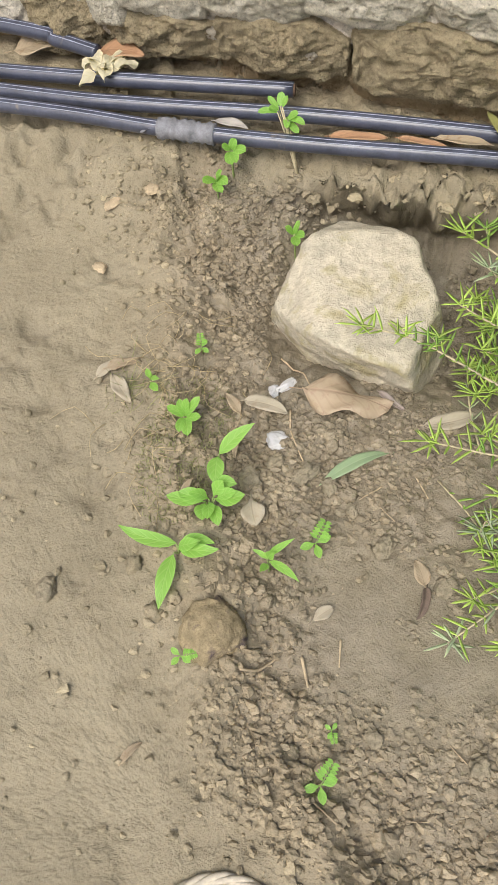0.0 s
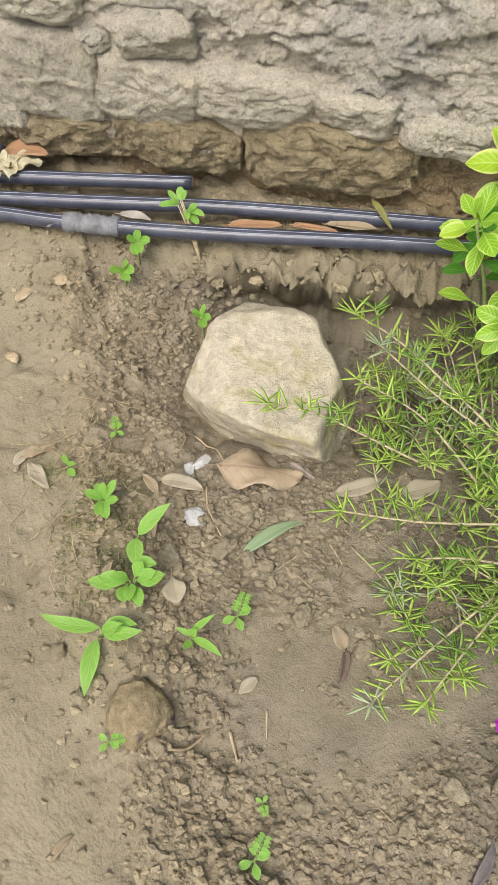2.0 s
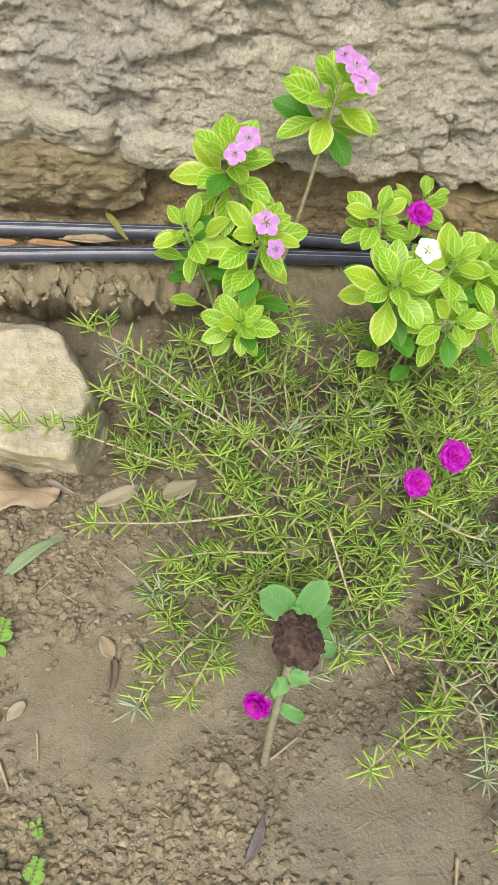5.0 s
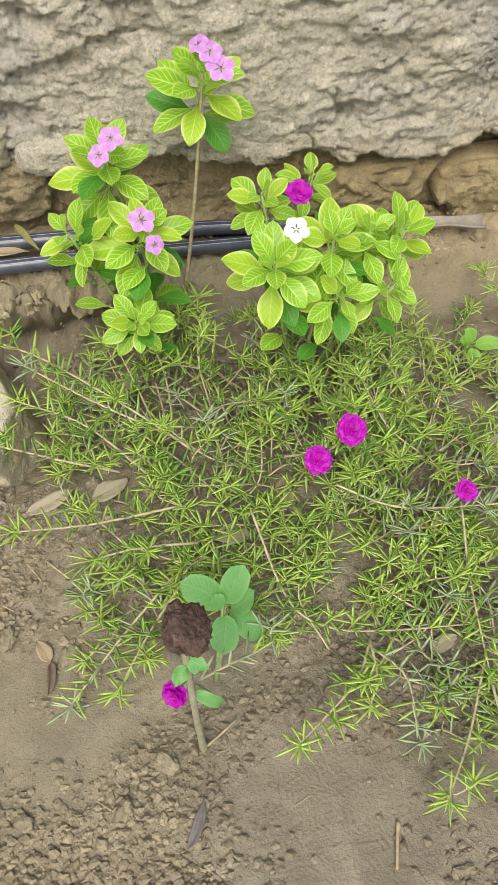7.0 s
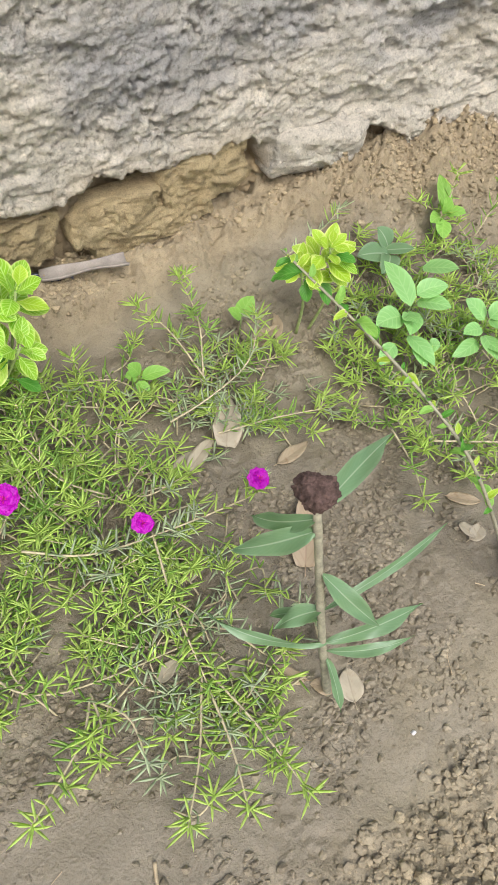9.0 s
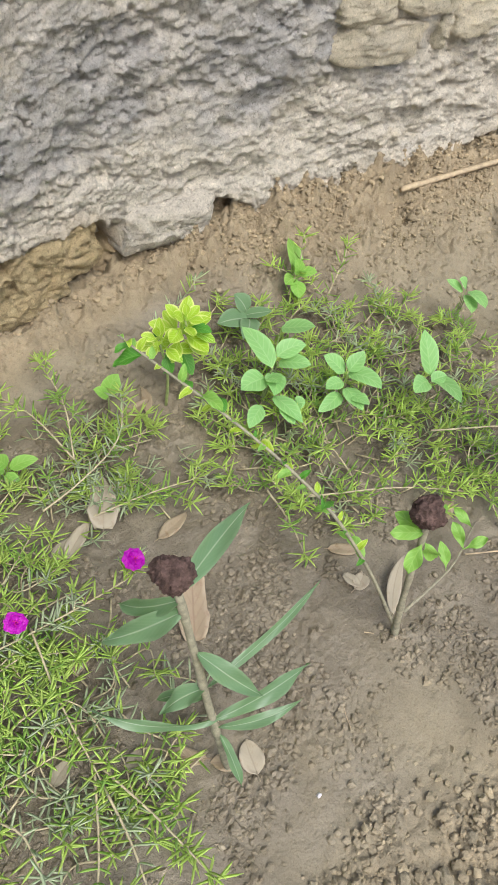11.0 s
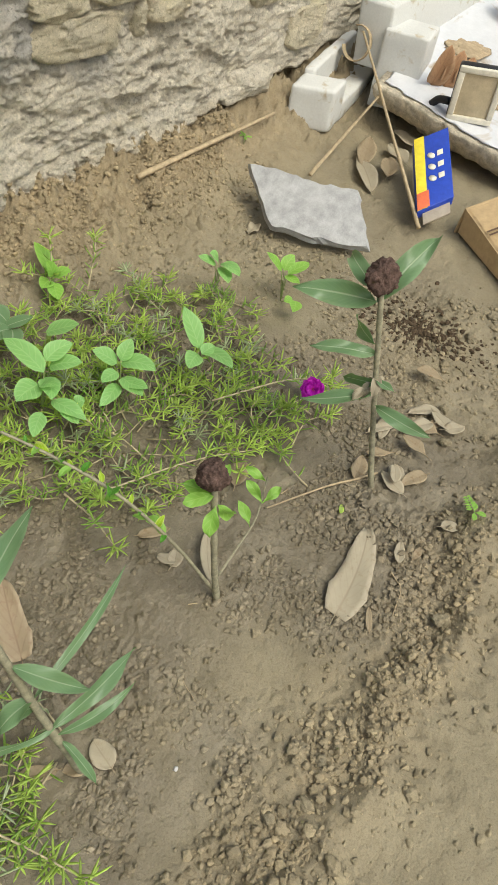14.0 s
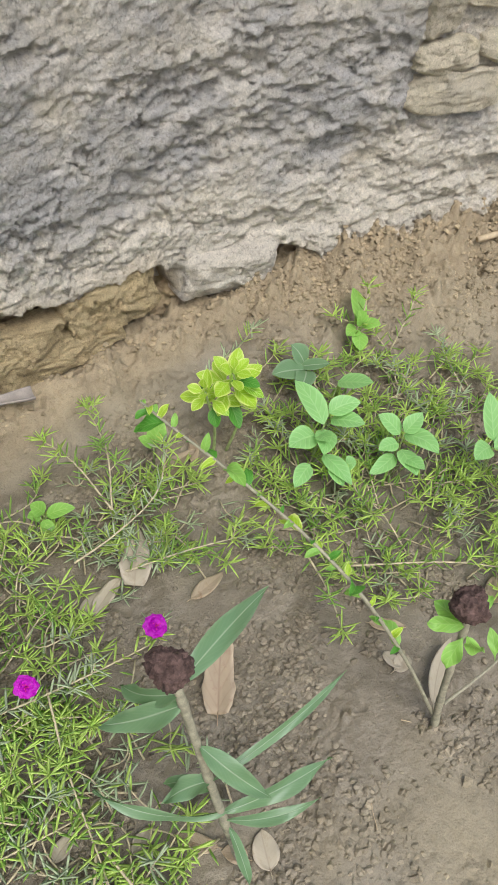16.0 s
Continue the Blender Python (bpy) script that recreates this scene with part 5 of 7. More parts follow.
twig([(-0.02, 0.57, 0.006), (-0.01, 0.53, 0.006), (0.015, 0.49, 0.004)], 0.0016)
twig([(0.39, 0.205, 0.004), (0.41, 0.215, 0.01), (0.44, 0.235, 0.006)], 0.002, "broken brown twig on mud")
twig([(0.17, 0.5, 0.004), (0.19, 0.47, 0.004)], 0.0015)
twig([(1.5, -0.06, 0.004), (1.47, -0.09, 0.01), (1.42, -0.1, 0.004)], 0.0015)
twig([(0.62, 0.085, 0.004), (0.612, 0.06, 0.006), (0.605, 0.035, 0.004)], 0.003, "short dry stick on mud")
twig([(1.69, 0.06, 0.006), (1.58, 0.13, 0.015), (1.48, 0.19, 0.01)], 0.0025, "thin bent dry twig")
rng = np.random.RandomState(70)
for k in range(16):
    x, y, a = rng.uniform(-0.1, 1.6), rng.uniform(0.0, 0.5), rng.uniform(0, 6)
    l = rng.uniform(0.015, 0.04)
    twig([(x, y, 0.003), (x + l * math.cos(a), y + l * math.sin(a), 0.004)], rng.uniform(0.0007, 0.0014))


# ring of pale rope at the path's edge
g = Geo()
ring = [(0.05 + 0.085 * math.cos(a), -0.105 + 0.085 * math.sin(a), floor_at(0.05 + 0.085 * math.cos(a), -0.105 + 0.085 * math.sin(a)) + 0.006) for a in np.linspace(0.3, 6.4, 60)]
for k in range(3):
    q = []
    for i, p in enumerate(ring):
        w = i * 0.75 + k * 2.094
        q.append(V(*p) + V(math.cos(i * 0.103 + 0.3) * math.cos(w), math.sin(i * 0.103 + 0.3) * math.cos(w), math.sin(w)) * 0.003)
    tube(g, q, 0.0038, 6, True)
solo("rope_ring", g, plain("pale_rope", (0.5, 0.44, 0.34), 0.9, 0.2, 120, 0.5, 0.002), (0.05, -0.105, 0.0), "ring of pale twisted rope lying on soil", "rope")


# ---- plants: where each leaf springs from, where it ends, and its breadth ----
COMM_LOW = [
    (-0.113, 0.322, 0.03, -0.186, 0.305, 0.05, 0.019), (-0.108, 0.316, 0.03, -0.055, 0.31, 0.045, 0.019), (-0.113, 0.307, 0.03, -0.116, 0.237, 0.03, 0.022),
    (-0.107, 0.327, 0.03, -0.065, 0.338, 0.045, 0.016), (-0.108, 0.318, 0.035, -0.077, 0.314, 0.06, 0.018),
]
COMM_UP = [
    (-0.089, 0.45, 0.04, -0.052, 0.49, 0.075, 0.02), (-0.089, 0.446, 0.04, -0.09, 0.404, 0.04, 0.023), (-0.081, 0.41, 0.04, -0.055, 0.413, 0.05, 0.018),
]
BUSHY = [
    (-0.091, 0.384, 0.03, -0.138, 0.371, 0.05, 0.019), (-0.091, 0.384, 0.03, -0.094, 0.356, 0.04, 0.021), (-0.087, 0.387, 0.035, -0.123, 0.376, 0.05, 0.022),
    (-0.082, 0.391, 0.035, -0.072, 0.406, 0.06, 0.019), (-0.083, 0.39, 0.03, -0.039, 0.384, 0.05, 0.022), (-0.083, 0.385, 0.03, -0.061, 0.357, 0.04, 0.018),
    (-0.079, 0.388, 0.035, -0.052, 0.397, 0.06, 0.016), (-0.088, 0.389, 0.03, -0.106, 0.389, 0.06, 0.016), (-0.087, 0.385, 0.03, -0.074, 0.359, 0.05, 0.018),
]
SPRIG = [
    (0.001, 0.332, 0.02, 0.032, 0.352, 0.05, 0.009), (0.006, 0.326, 0.02, 0.051, 0.312, 0.04, 0.011), (0.003, 0.329, 0.02, -0.015, 0.338, 0.03, 0.007),
    (0.004, 0.322, 0.02, -0.001, 0.307, 0.03, 0.01), (0.003, 0.33, 0.02, 0.009, 0.334, 0.04, 0.013),
]
WEED_R = [
    (-0.155, 0.508, 0.02, -0.178, 0.507, 0.04, 0.014), (-0.155, 0.508, 0.02, -0.167, 0.515, 0.045, 0.013), (-0.155, 0.508, 0.02, -0.13, 0.517, 0.05, 0.016),
    (-0.152, 0.504, 0.02, -0.128, 0.501, 0.04, 0.014), (-0.154, 0.504, 0.02, -0.136, 0.478, 0.03, 0.018), (-0.155, 0.504, 0.02, -0.16, 0.479, 0.03, 0.014),
    (-0.155, 0.508, 0.02, -0.152, 0.519, 0.05, 0.013),
]
PIPE_PLANT = [
    (-0.125, 1.001, 0.13, -0.144, 1.01, 0.144, 0.0108), (-0.125, 0.994, 0.13, -0.155, 0.992, 0.137, 0.0122), (-0.125, 1.001, 0.13, -0.137, 0.991, 0.137, 0.0137),
    (-0.121, 0.996, 0.14, -0.122, 1.011, 0.154, 0.0137), (-0.118, 0.996, 0.14, -0.108, 1, 0.154, 0.0137), (-0.107, 0.983, 0.13, -0.076, 0.974, 0.137, 0.0122),
    (-0.107, 0.983, 0.13, -0.09, 0.982, 0.144, 0.0151), (-0.106, 0.989, 0.12, -0.092, 0.962, 0.12, 0.0137), (-0.114, 0.997, 0.12, -0.1, 0.97, 0.127, 0.0122),
]
PIPE_LOW = [
    (-0.192, 0.948, 0.09, -0.203, 0.939, 0.107, 0.0161), (-0.19, 0.948, 0.09, -0.186, 0.952, 0.111, 0.0161), (-0.188, 0.948, 0.09, -0.164, 0.937, 0.103, 0.0195),
    (-0.191, 0.944, 0.09, -0.189, 0.911, 0.094, 0.0179), (-0.189, 0.942, 0.09, -0.17, 0.918, 0.099, 0.0161),
]
PIPE_LOW2 = [
    (-0.209, 0.91, 0.06, -0.227, 0.891, 0.08, 0.017), (-0.209, 0.91, 0.06, -0.198, 0.908, 0.085, 0.015), (-0.209, 0.91, 0.06, -0.182, 0.896, 0.08, 0.019),
    (-0.209, 0.907, 0.06, -0.197, 0.873, 0.07, 0.017),
]
PIT_SEED = [
    (-0.076, 0.866, 0.01, -0.088, 0.862, 0.03, 0.013), (-0.075, 0.866, 0.01, -0.065, 0.868, 0.035, 0.013), (-0.073, 0.864, 0.01, -0.054, 0.854, 0.03, 0.015),
    (-0.074, 0.862, 0.01, -0.065, 0.834, 0.02, 0.017),
]
TINY_A = [
    (-0.224, 0.561, 0.01, -0.225, 0.568, 0.03, 0.01), (-0.223, 0.558, 0.01, -0.207, 0.538, 0.02, 0.012), (-0.224, 0.561, 0.01, -0.208, 0.561, 0.03, 0.008),
]
ROUND = [
    (0.442, 0.364, 0.05, 0.4, 0.398, 0.1, 0.046), (0.446, 0.367, 0.05, 0.472, 0.394, 0.11, 0.04), (0.452, 0.358, 0.04, 0.49, 0.319, 0.06, 0.037),
    (0.453, 0.362, 0.04, 0.484, 0.351, 0.09, 0.035), (0.444, 0.352, 0.05, 0.433, 0.301, 0.05, 0.042), (0.441, 0.36, 0.06, 0.428, 0.367, 0.08, 0.023),
]
LANCE2 = [
    (0.885, 0.245, 0.39, 1.024, 0.305, 0.371, 0.037),
    (0.888, 0.238, 0.36, 0.817, 0.280, 0.290, 0.042),
    (0.886, 0.242, 0.38, 0.850, 0.300, 0.305, 0.034),
    (0.913, 0.188, 0.12, 0.785, 0.273, 0.132, 0.026),
    (0.896, 0.222, 0.28, 0.940, 0.150, 0.215, 0.036),
    (0.905, 0.205, 0.20, 1.103, 0.212, 0.221, 0.019),
    (0.913, 0.188, 0.12, 1.061, 0.171, 0.114, 0.036),
    (0.915, 0.183, 0.10, 1.012, 0.124, 0.118, 0.024),
    (0.905, 0.205, 0.20, 0.856, 0.235, 0.160, 0.036),
    (0.917, 0.179, 0.08, 0.915, 0.120, 0.020, 0.022),
    (0.907, 0.200, 0.18, 0.875, 0.260, 0.120, 0.030),
]
LANCE4 = [
    (1.641, 0.153, 0.38, 1.589, 0.277, 0.39, 0.043), (1.641, 0.153, 0.38, 1.775, 0.125, 0.454, 0.042), (1.64, 0.158, 0.4, 1.725, 0.256, 0.376, 0.032),
    (1.645, 0.128, 0.28, 1.596, 0.228, 0.282, 0.028), (1.644, 0.133, 0.3, 1.741, 0.21, 0.278, 0.024), (1.649, 0.108, 0.2, 1.579, 0.214, 0.146, 0.026),
    (1.648, 0.113, 0.22, 1.673, 0.182, 0.189, 0.024), (1.65, 0.1, 0.17, 1.642, -0.009, 0.157, 0.029), (1.647, 0.115, 0.23, 1.633, 0.075, 0.228, 0.015),
]
LEAF3 = [
    (1.252, 0.184, 0.255, 1.21, 0.215, 0.262, 0.026), (1.253, 0.184, 0.25, 1.232, 0.238, 0.268, 0.028), (1.252, 0.184, 0.255, 1.296, 0.203, 0.272, 0.024),
    (1.254, 0.181, 0.235, 1.278, 0.165, 0.19, 0.026), (1.254, 0.181, 0.235, 1.218, 0.175, 0.2, 0.026), (1.253, 0.183, 0.25, 1.302, 0.232, 0.24, 0.026),
    (1.37, 0.17, 0.055, 1.39, 0.205, 0.085, 0.02), (1.43, 0.182, 0.05, 1.44, 0.218, 0.085, 0.022), (1.43, 0.182, 0.05, 1.465, 0.165, 0.07, 0.02), (1.485, 0.205, 0.038, 1.475, 0.245, 0.06, 0.02),
]
BROAD1 = [
    (1.408, 0.654, 0.09, 1.422, 0.75, 0.12, 0.046), (1.426, 0.665, 0.1, 1.484, 0.663, 0.12, 0.039), (1.434, 0.665, 0.08, 1.461, 0.611, 0.1, 0.044),
    (1.394, 0.654, 0.07, 1.331, 0.658, 0.08, 0.048), (1.412, 0.658, 0.07, 1.387, 0.596, 0.08, 0.04), (1.391, 0.622, 0.05, 1.387, 0.545, 0.05, 0.037),
    (1.356, 0.615, 0.05, 1.301, 0.594, 0.05, 0.032), (1.411, 0.583, 0.05, 1.426, 0.575, 0.06, 0.028), (1.387, 0.595, 0.05, 1.381, 0.554, 0.04, 0.03),
    (1.52, 0.752, 0.06, 1.548, 0.691, 0.09, 0.047), (1.391, 0.643, 0.08, 1.395, 0.611, 0.1, 0.032),
]
BROAD2 = [
    (1.521, 0.574, 0.08, 1.505, 0.616, 0.11, 0.038), (1.524, 0.567, 0.09, 1.56, 0.566, 0.12, 0.033), (1.527, 0.569, 0.08, 1.558, 0.504, 0.1, 0.04),
    (1.512, 0.564, 0.07, 1.466, 0.572, 0.08, 0.029), (1.514, 0.555, 0.06, 1.497, 0.497, 0.06, 0.04), (1.502, 0.558, 0.05, 1.44, 0.53, 0.05, 0.031),
    (1.51, 0.537, 0.06, 1.508, 0.494, 0.07, 0.033),
]
BROAD3 = [
    (1.652, 0.471, 0.09, 1.67, 0.533, 0.15, 0.045), (1.646, 0.469, 0.08, 1.595, 0.469, 0.09, 0.038), (1.659, 0.468, 0.08, 1.655, 0.387, 0.1, 0.036),
    (1.641, 0.459, 0.09, 1.67, 0.451, 0.1, 0.029),
]
BROAD4 = [
    (1.67, 0.872, 0.06, 1.702, 0.936, 0.1, 0.034), (1.663, 0.869, 0.05, 1.621, 0.861, 0.06, 0.034), (1.667, 0.862, 0.06, 1.695, 0.842, 0.08, 0.028),
    (1.66, 0.858, 0.05, 1.629, 0.824, 0.04, 0.036), (1.665, 0.863, 0.06, 1.664, 0.872, 0.1, 0.031),
]
BROAD5 = [
    (1.945, 0.626, 0.06, 1.916, 0.657, 0.08, 0.03), (1.959, 0.628, 0.06, 1.945, 0.644, 0.09, 0.03), (1.956, 0.618, 0.06, 1.944, 0.555, 0.07, 0.037),
    (1.956, 0.62, 0.05, 1.922, 0.567, 0.05, 0.033),
]
BROAD6 = [
    (2.036, 0.501, 0.055, 2.025, 0.54, 0.095, 0.028), (2.041, 0.497, 0.055, 2.073, 0.502, 0.085, 0.034), (2.038, 0.485, 0.055, 2.091, 0.45, 0.065, 0.031),
    (2.036, 0.49, 0.045, 2.035, 0.449, 0.045, 0.029), (2.008, 0.439, 0.015, 1.973, 0.416, 0.015, 0.031), (2.003, 0.443, 0.015, 1.984, 0.458, 0.025, 0.026),
]
BROAD7 = [
    (1.152, 0.818, 0.02, 1.17, 0.83, 0.06, 0.037), (1.147, 0.812, 0.02, 1.128, 0.826, 0.05, 0.024), (0.916, 0.762, 0.03, 0.905, 0.773, 0.06, 0.028),
    (0.918, 0.755, 0.03, 0.964, 0.745, 0.05, 0.026), (0.911, 0.751, 0.03, 0.911, 0.713, 0.02, 0.023), (0.909, 0.758, 0.03, 0.889, 0.761, 0.05, 0.022),
]
BROAD8 = [
    (1.499, 0.827, 0.04, 1.422, 0.84, 0.06, 0.049), (1.507, 0.844, 0.04, 1.497, 0.872, 0.08, 0.044), (1.499, 0.827, 0.04, 1.457, 0.767, 0.05, 0.041),
    (1.496, 0.841, 0.04, 1.535, 0.799, 0.06, 0.032),
]


def blade(parent, spec, mat, shape, seed, bend=0.35, fold=0.18, up=(0, -0.25, 1), name="leaf", wave=0.03, quilt=0.0, nl=8, nc=4, label="", sweep=0.0):
    b, t = V(*spec[:3]), V(*spec[3:6])
    d = t - b
    length = np.linalg.norm(d)
    g = Geo()
    face = unit(np.cross(np.cross(d, up), d))
    lift = unit(d) + face * bend * 0.5
    leaf(g, b, lift, up, length * (1 + bend * bend * 0.06), spec[6], shape, bend, fold, wave, quilt, 0.0, 0.0, seed, nl, nc, sweep)
    return part(name, g, mat, parent, label)


def seedling(specs, mat, base, label, shape="ovate", name="seedling", stem=STEM_GREEN, r=0.0014, bend=0.4, group="", category="seedling"):
    z = floor_at(*base)
    t = thing(name, (base[0], base[1], z), label, category, group)
    foot = V(base[0], base[1], z - 0.004)
    for s in specs:
        e = V(*s[:3])
        g = Geo()
        tube(g, spline([foot, foot * 0.4 + e * 0.6 + V(0, 0, 0.006), e], 6), np.linspace(r * 1.2, r * 0.7, 6), 5)
        part("stem", g, stem, t)
    for k, s in enumerate(specs):
        blade(t, s, mat, shape, k, bend * (0.8 + 0.5 * (k % 3)), sweep=0.5 * math.sin(k * 2.1 + base[0] * 40))
    return t


seedling(COMM_LOW, SEED_LEAF, (-0.11, 0.315), "bright green seedling with long pointed leaves", "lance", group="seedlings in the bare soil")
seedling(COMM_UP, SEED_LEAF, (-0.088, 0.432), "bright green seedling with long pointed leaves", "lance", group="seedlings in the bare soil")
seedling(BUSHY, SEED_LEAF, (-0.086, 0.384), "low bushy bright green seedling", "obovate", group="seedlings in the bare soil")
seedling(SPRIG, SEED_LEAF, (0.003, 0.327), "thin sprig with narrow pale green leaves", "lance", group="seedlings in the bare soil")
seedling(WEED_R, SEED_LEAF, (-0.155, 0.506), "small weed with rounded green leaves", "round", group="seedlings in the bare soil")
seedling(PIPE_PLANT, SEED_LEAF, (-0.085, 0.952), "round-leaved weed growing over the pipes", "round", "weed", STEM, group="weeds by the pipes")
seedling(PIPE_LOW, SEED_LEAF, (-0.19, 0.94), "round-leaved weed beside the pipe", "round", "weed", group="weeds by the pipes")
seedling(PIPE_LOW2, SEED_LEAF, (-0.208, 0.905), "light green weed beside a small stone", "round", "weed", group="weeds by the pipes")
seedling(PIT_SEED, SEED_LEAF, (-0.074, 0.862), "tiny light green seedling by the boulder", "round", group="seedlings in the bare soil")
seedling(TINY_A, SEED_LEAF, (-0.223, 0.558), "tiny green seedling in dry grass", "obovate", group="seedlings in the bare soil")
seedling(ROUND, ROSE_LEAF, (0.42, 0.29), "plant with broad round blue-green leaves", "round", "round_leaved_plant", STEM_GREEN, 0.0025, 0.3, category="plant")
for specs, base, mat, label in ((BROAD1, (1.4, 0.66), BROAD_LEAF, "broad-leaved weed with soft round light green leaves"), (BROAD2, (1.51, 0.56), BROAD_LEAF, "broad-leaved weed with soft light green leaves"),
                                (BROAD3, (1.64, 0.46), BROAD_LEAF, "young weed with one tall upright leaf"), (BROAD4, (1.66, 0.865), SEED_LEAF, "upright green weed on the earth bank"),
                                (BROAD5, (1.95, 0.62), BROAD_LEAF, "weed with dull green drooping leaves"), (BROAD6, (2.04, 0.49), SEED_LEAF, "fresh green weed with lobed leaves"),
                                (BROAD8, (1.5, 0.83), GREY_LEAF, "weed with dark dull green leaves")):
    seedling(specs, mat, base, label, "ovate", "broad_leaved_weed", STEM_GREEN, 0.0011, 0.45, "broad-leaved weeds", "weed")
seedling(BROAD7[:2], SEED_LEAF, (1.148, 0.812), "glossy dark green seedling", "ovate", group="dark green seedlings")
seedling(BROAD7[2:], SEED_LEAF, (0.913, 0.755), "glossy dark green seedling among stems", "ovate", group="dark green seedlings")


def feather(x, y, turn, size, label):
    """A seedling with one or two feathered leaves above its seed leaves."""
    z = floor_at(x, y)
    t = thing("seedling", (x, y, z), label, "seedling", "feather-leaved seedlings")
    g = Geo()
    top = V(x, y, z + size * 0.7)
    tube(g, [V(x, y, z - 0.003), top], 0.0011, 5)
    d = V(math.cos(turn), math.sin(turn), 0.35)
    tube(g, [top, top + d * size], 0.0006, 4)
    part("stem", g, STEM_GREEN, t)
    g = Geo()
    s = unit(np.cross(d, (0, 0, 1)))
    for k in range(6):
        for q in (-1, 1):
            leaf(g, top + d * size * (0.2 + 0.15 * k), s * q + d * 0.25, (0, 0, 1), size * (0.48 - 0.035 * k), size * 0.17, "ovate", 0.2, 0.1, nl=4, nc=2)
    part("feathered_leaf", g, SEED_LEAF, t)
    for q in (-0.9, 0.9, 3.1):
        a = turn + math.pi + q * 0.8
        blade(t, (*top, *(top + V(math.cos(a), math.sin(a), 0.1) * size * 0.75), size * 0.38), SEED_LEAF, "obovate", 1, 0.3, name="seed_leaf")
    return t


feather(0.056, 0.37, 1.3, 0.029, "feather-leaved bright green seedling in the soil")
feather(0.116, 0.09, 1.2, 0.027, "feather-leaved bright green seedling in the soil")
feather(-0.072, 0.19, 0.3, 0.02, "tiny feather-leaved green seedling beside the cobble")
feather(-0.166, 0.631, 1.9, 0.02, "tiny feather-leaved green seedling")
feather(0.118, 0.151, -1.2, 0.014, "tiny green seedling in crumbly soil")
feather(1.683, -0.136, 1.0, 0.03, "small feather-leaved green seedling on the ridge")
feather(2.46, 0.62, 1.0, 0.03, "small green seedling beside the slab")
feather(2.5, 0.9, 1.4, 0.028, "small green seedling by the wall")


# fine mossy growth round the seedlings
fine = Needles()
rng = np.random.RandomState(91)
for k in range(1300):
    a, r = rng.uniform(0, 6.3), math.sqrt(rng.rand())
    x, y = -0.145 + 0.06 * r * math.cos(a), 0.47 + 0.13 * r * math.sin(a)
    fine.add((x, y, floor_at(x, y) - 0.001), (rng.normal() * 0.7, rng.normal() * 0.7, 0.6), rng.uniform(0.006, 0.015), 0.0006, 0.3 * rng.normal())
for k in range(70):
    a, r = rng.uniform(0, 6.3), abs(rng.normal()) * 0.03
    x, y = -0.25 + r * math.cos(a), 0.55 + r * math.sin(a)
    fine.add((x, y, floor_at(x, y) + 0.002), (rng.normal(), rng.normal(), 0.25), rng.uniform(0.02, 0.04), 0.0006, 0.5 * rng.normal())
solo("fine_grass", fine.geo(), leaf_material("olive_moss", (0.3, 0.31, 0.13), (0.38, 0.36, 0.19), (0.38, 0.36, 0.19), 3, 0.1, 0.6, (0.42, 0.35, 0.22), 0.2), (0, 0, 0), "fine olive mossy growth round the seedlings", "grass", kind="stuff")


# ---- flowers ----
def flower(parent, centre, axis, size, petal_mat, eye_mat, seed, petals=5, name="flower", label=""):
    axis = unit(axis)
    size = size * 0.85
    a = unit(np.cross(axis, (0.3, 1, 0.2)))
    b = np.cross(axis, a)
    c = V(*centre)
    rng = np.random.RandomState(seed)
    g = Geo()
    tube(g, [c - axis * 0.02, c], [0.0011, 0.0016], 6)
    f = part(name, g, STEM_GREEN, parent, label)
    for k in range(petals):
        w = 2 * math.pi * k / petals + seed
        d = a * math.cos(w) + b * math.sin(w)
        g = Geo()
        leaf(g, c + d * size * 0.03, d + axis * 0.18, axis, size * 0.5 * rng.uniform(0.92, 1.05), size * 0.46, "obovate", 0.4, 0.1, 0.02, nl=6, nc=4)
        part("petal", g, petal_mat, f)
    g = Geo()
    stone(g, c + axis * 0.0015, (size * 0.036,) * 3, seed, 2, 0, 0.02)
    g.uv = []
    part("eye", g, eye_mat, f)
    return f


def moss_flower(parent, centre, size, seed, axis=(0.05, -0.45, 0.9)):
    """A double, ruffled magenta flower: rings of short petals round a crimson eye."""
    size = size * 0.92
    axis = unit(axis)
    a = unit(np.cross(axis, (0.3, 1, 0.2)))
    b = np.cross(axis, a)
    c = V(*centre)
    rng = np.random.RandomState(seed)
    g = Geo()
    tube(g, spline([c - axis * 0.035, c - axis * 0.004], 4), 0.0013, 5)
    f = part("flower", g, STEM_GREEN, parent, "double magenta flower with a crimson eye")
    for ring, (n, l, lift) in enumerate(((9, 0.5, 0.1), (7, 0.42, 0.45), (5, 0.3, 0.95))):
        for k in range(n):
            w = 2 * math.pi * (k + 0.5 * ring) / n + seed
            d = a * math.cos(w) + b * math.sin(w)
            g = Geo()
            leaf(g, c + d * size * 0.04 + axis * ring * 0.001, d + axis * lift, axis, size * l * rng.uniform(0.9, 1.08), size * 0.46, "obovate", 0.3, 0.15, 0.1, seed=seed + k, nl=6, nc=6)
            part("petal", g, MAGENTA, f)
    g = Geo()
    for k in range(9):
        w = 0.7 * k
        tube(g, [c, c + axis * 0.006 + (a * math.cos(w) + b * math.sin(w)) * 0.003 * (k % 3)], 0.0007, 4)
    part("eye", g, MAGENTA_EYE, f)
    return f


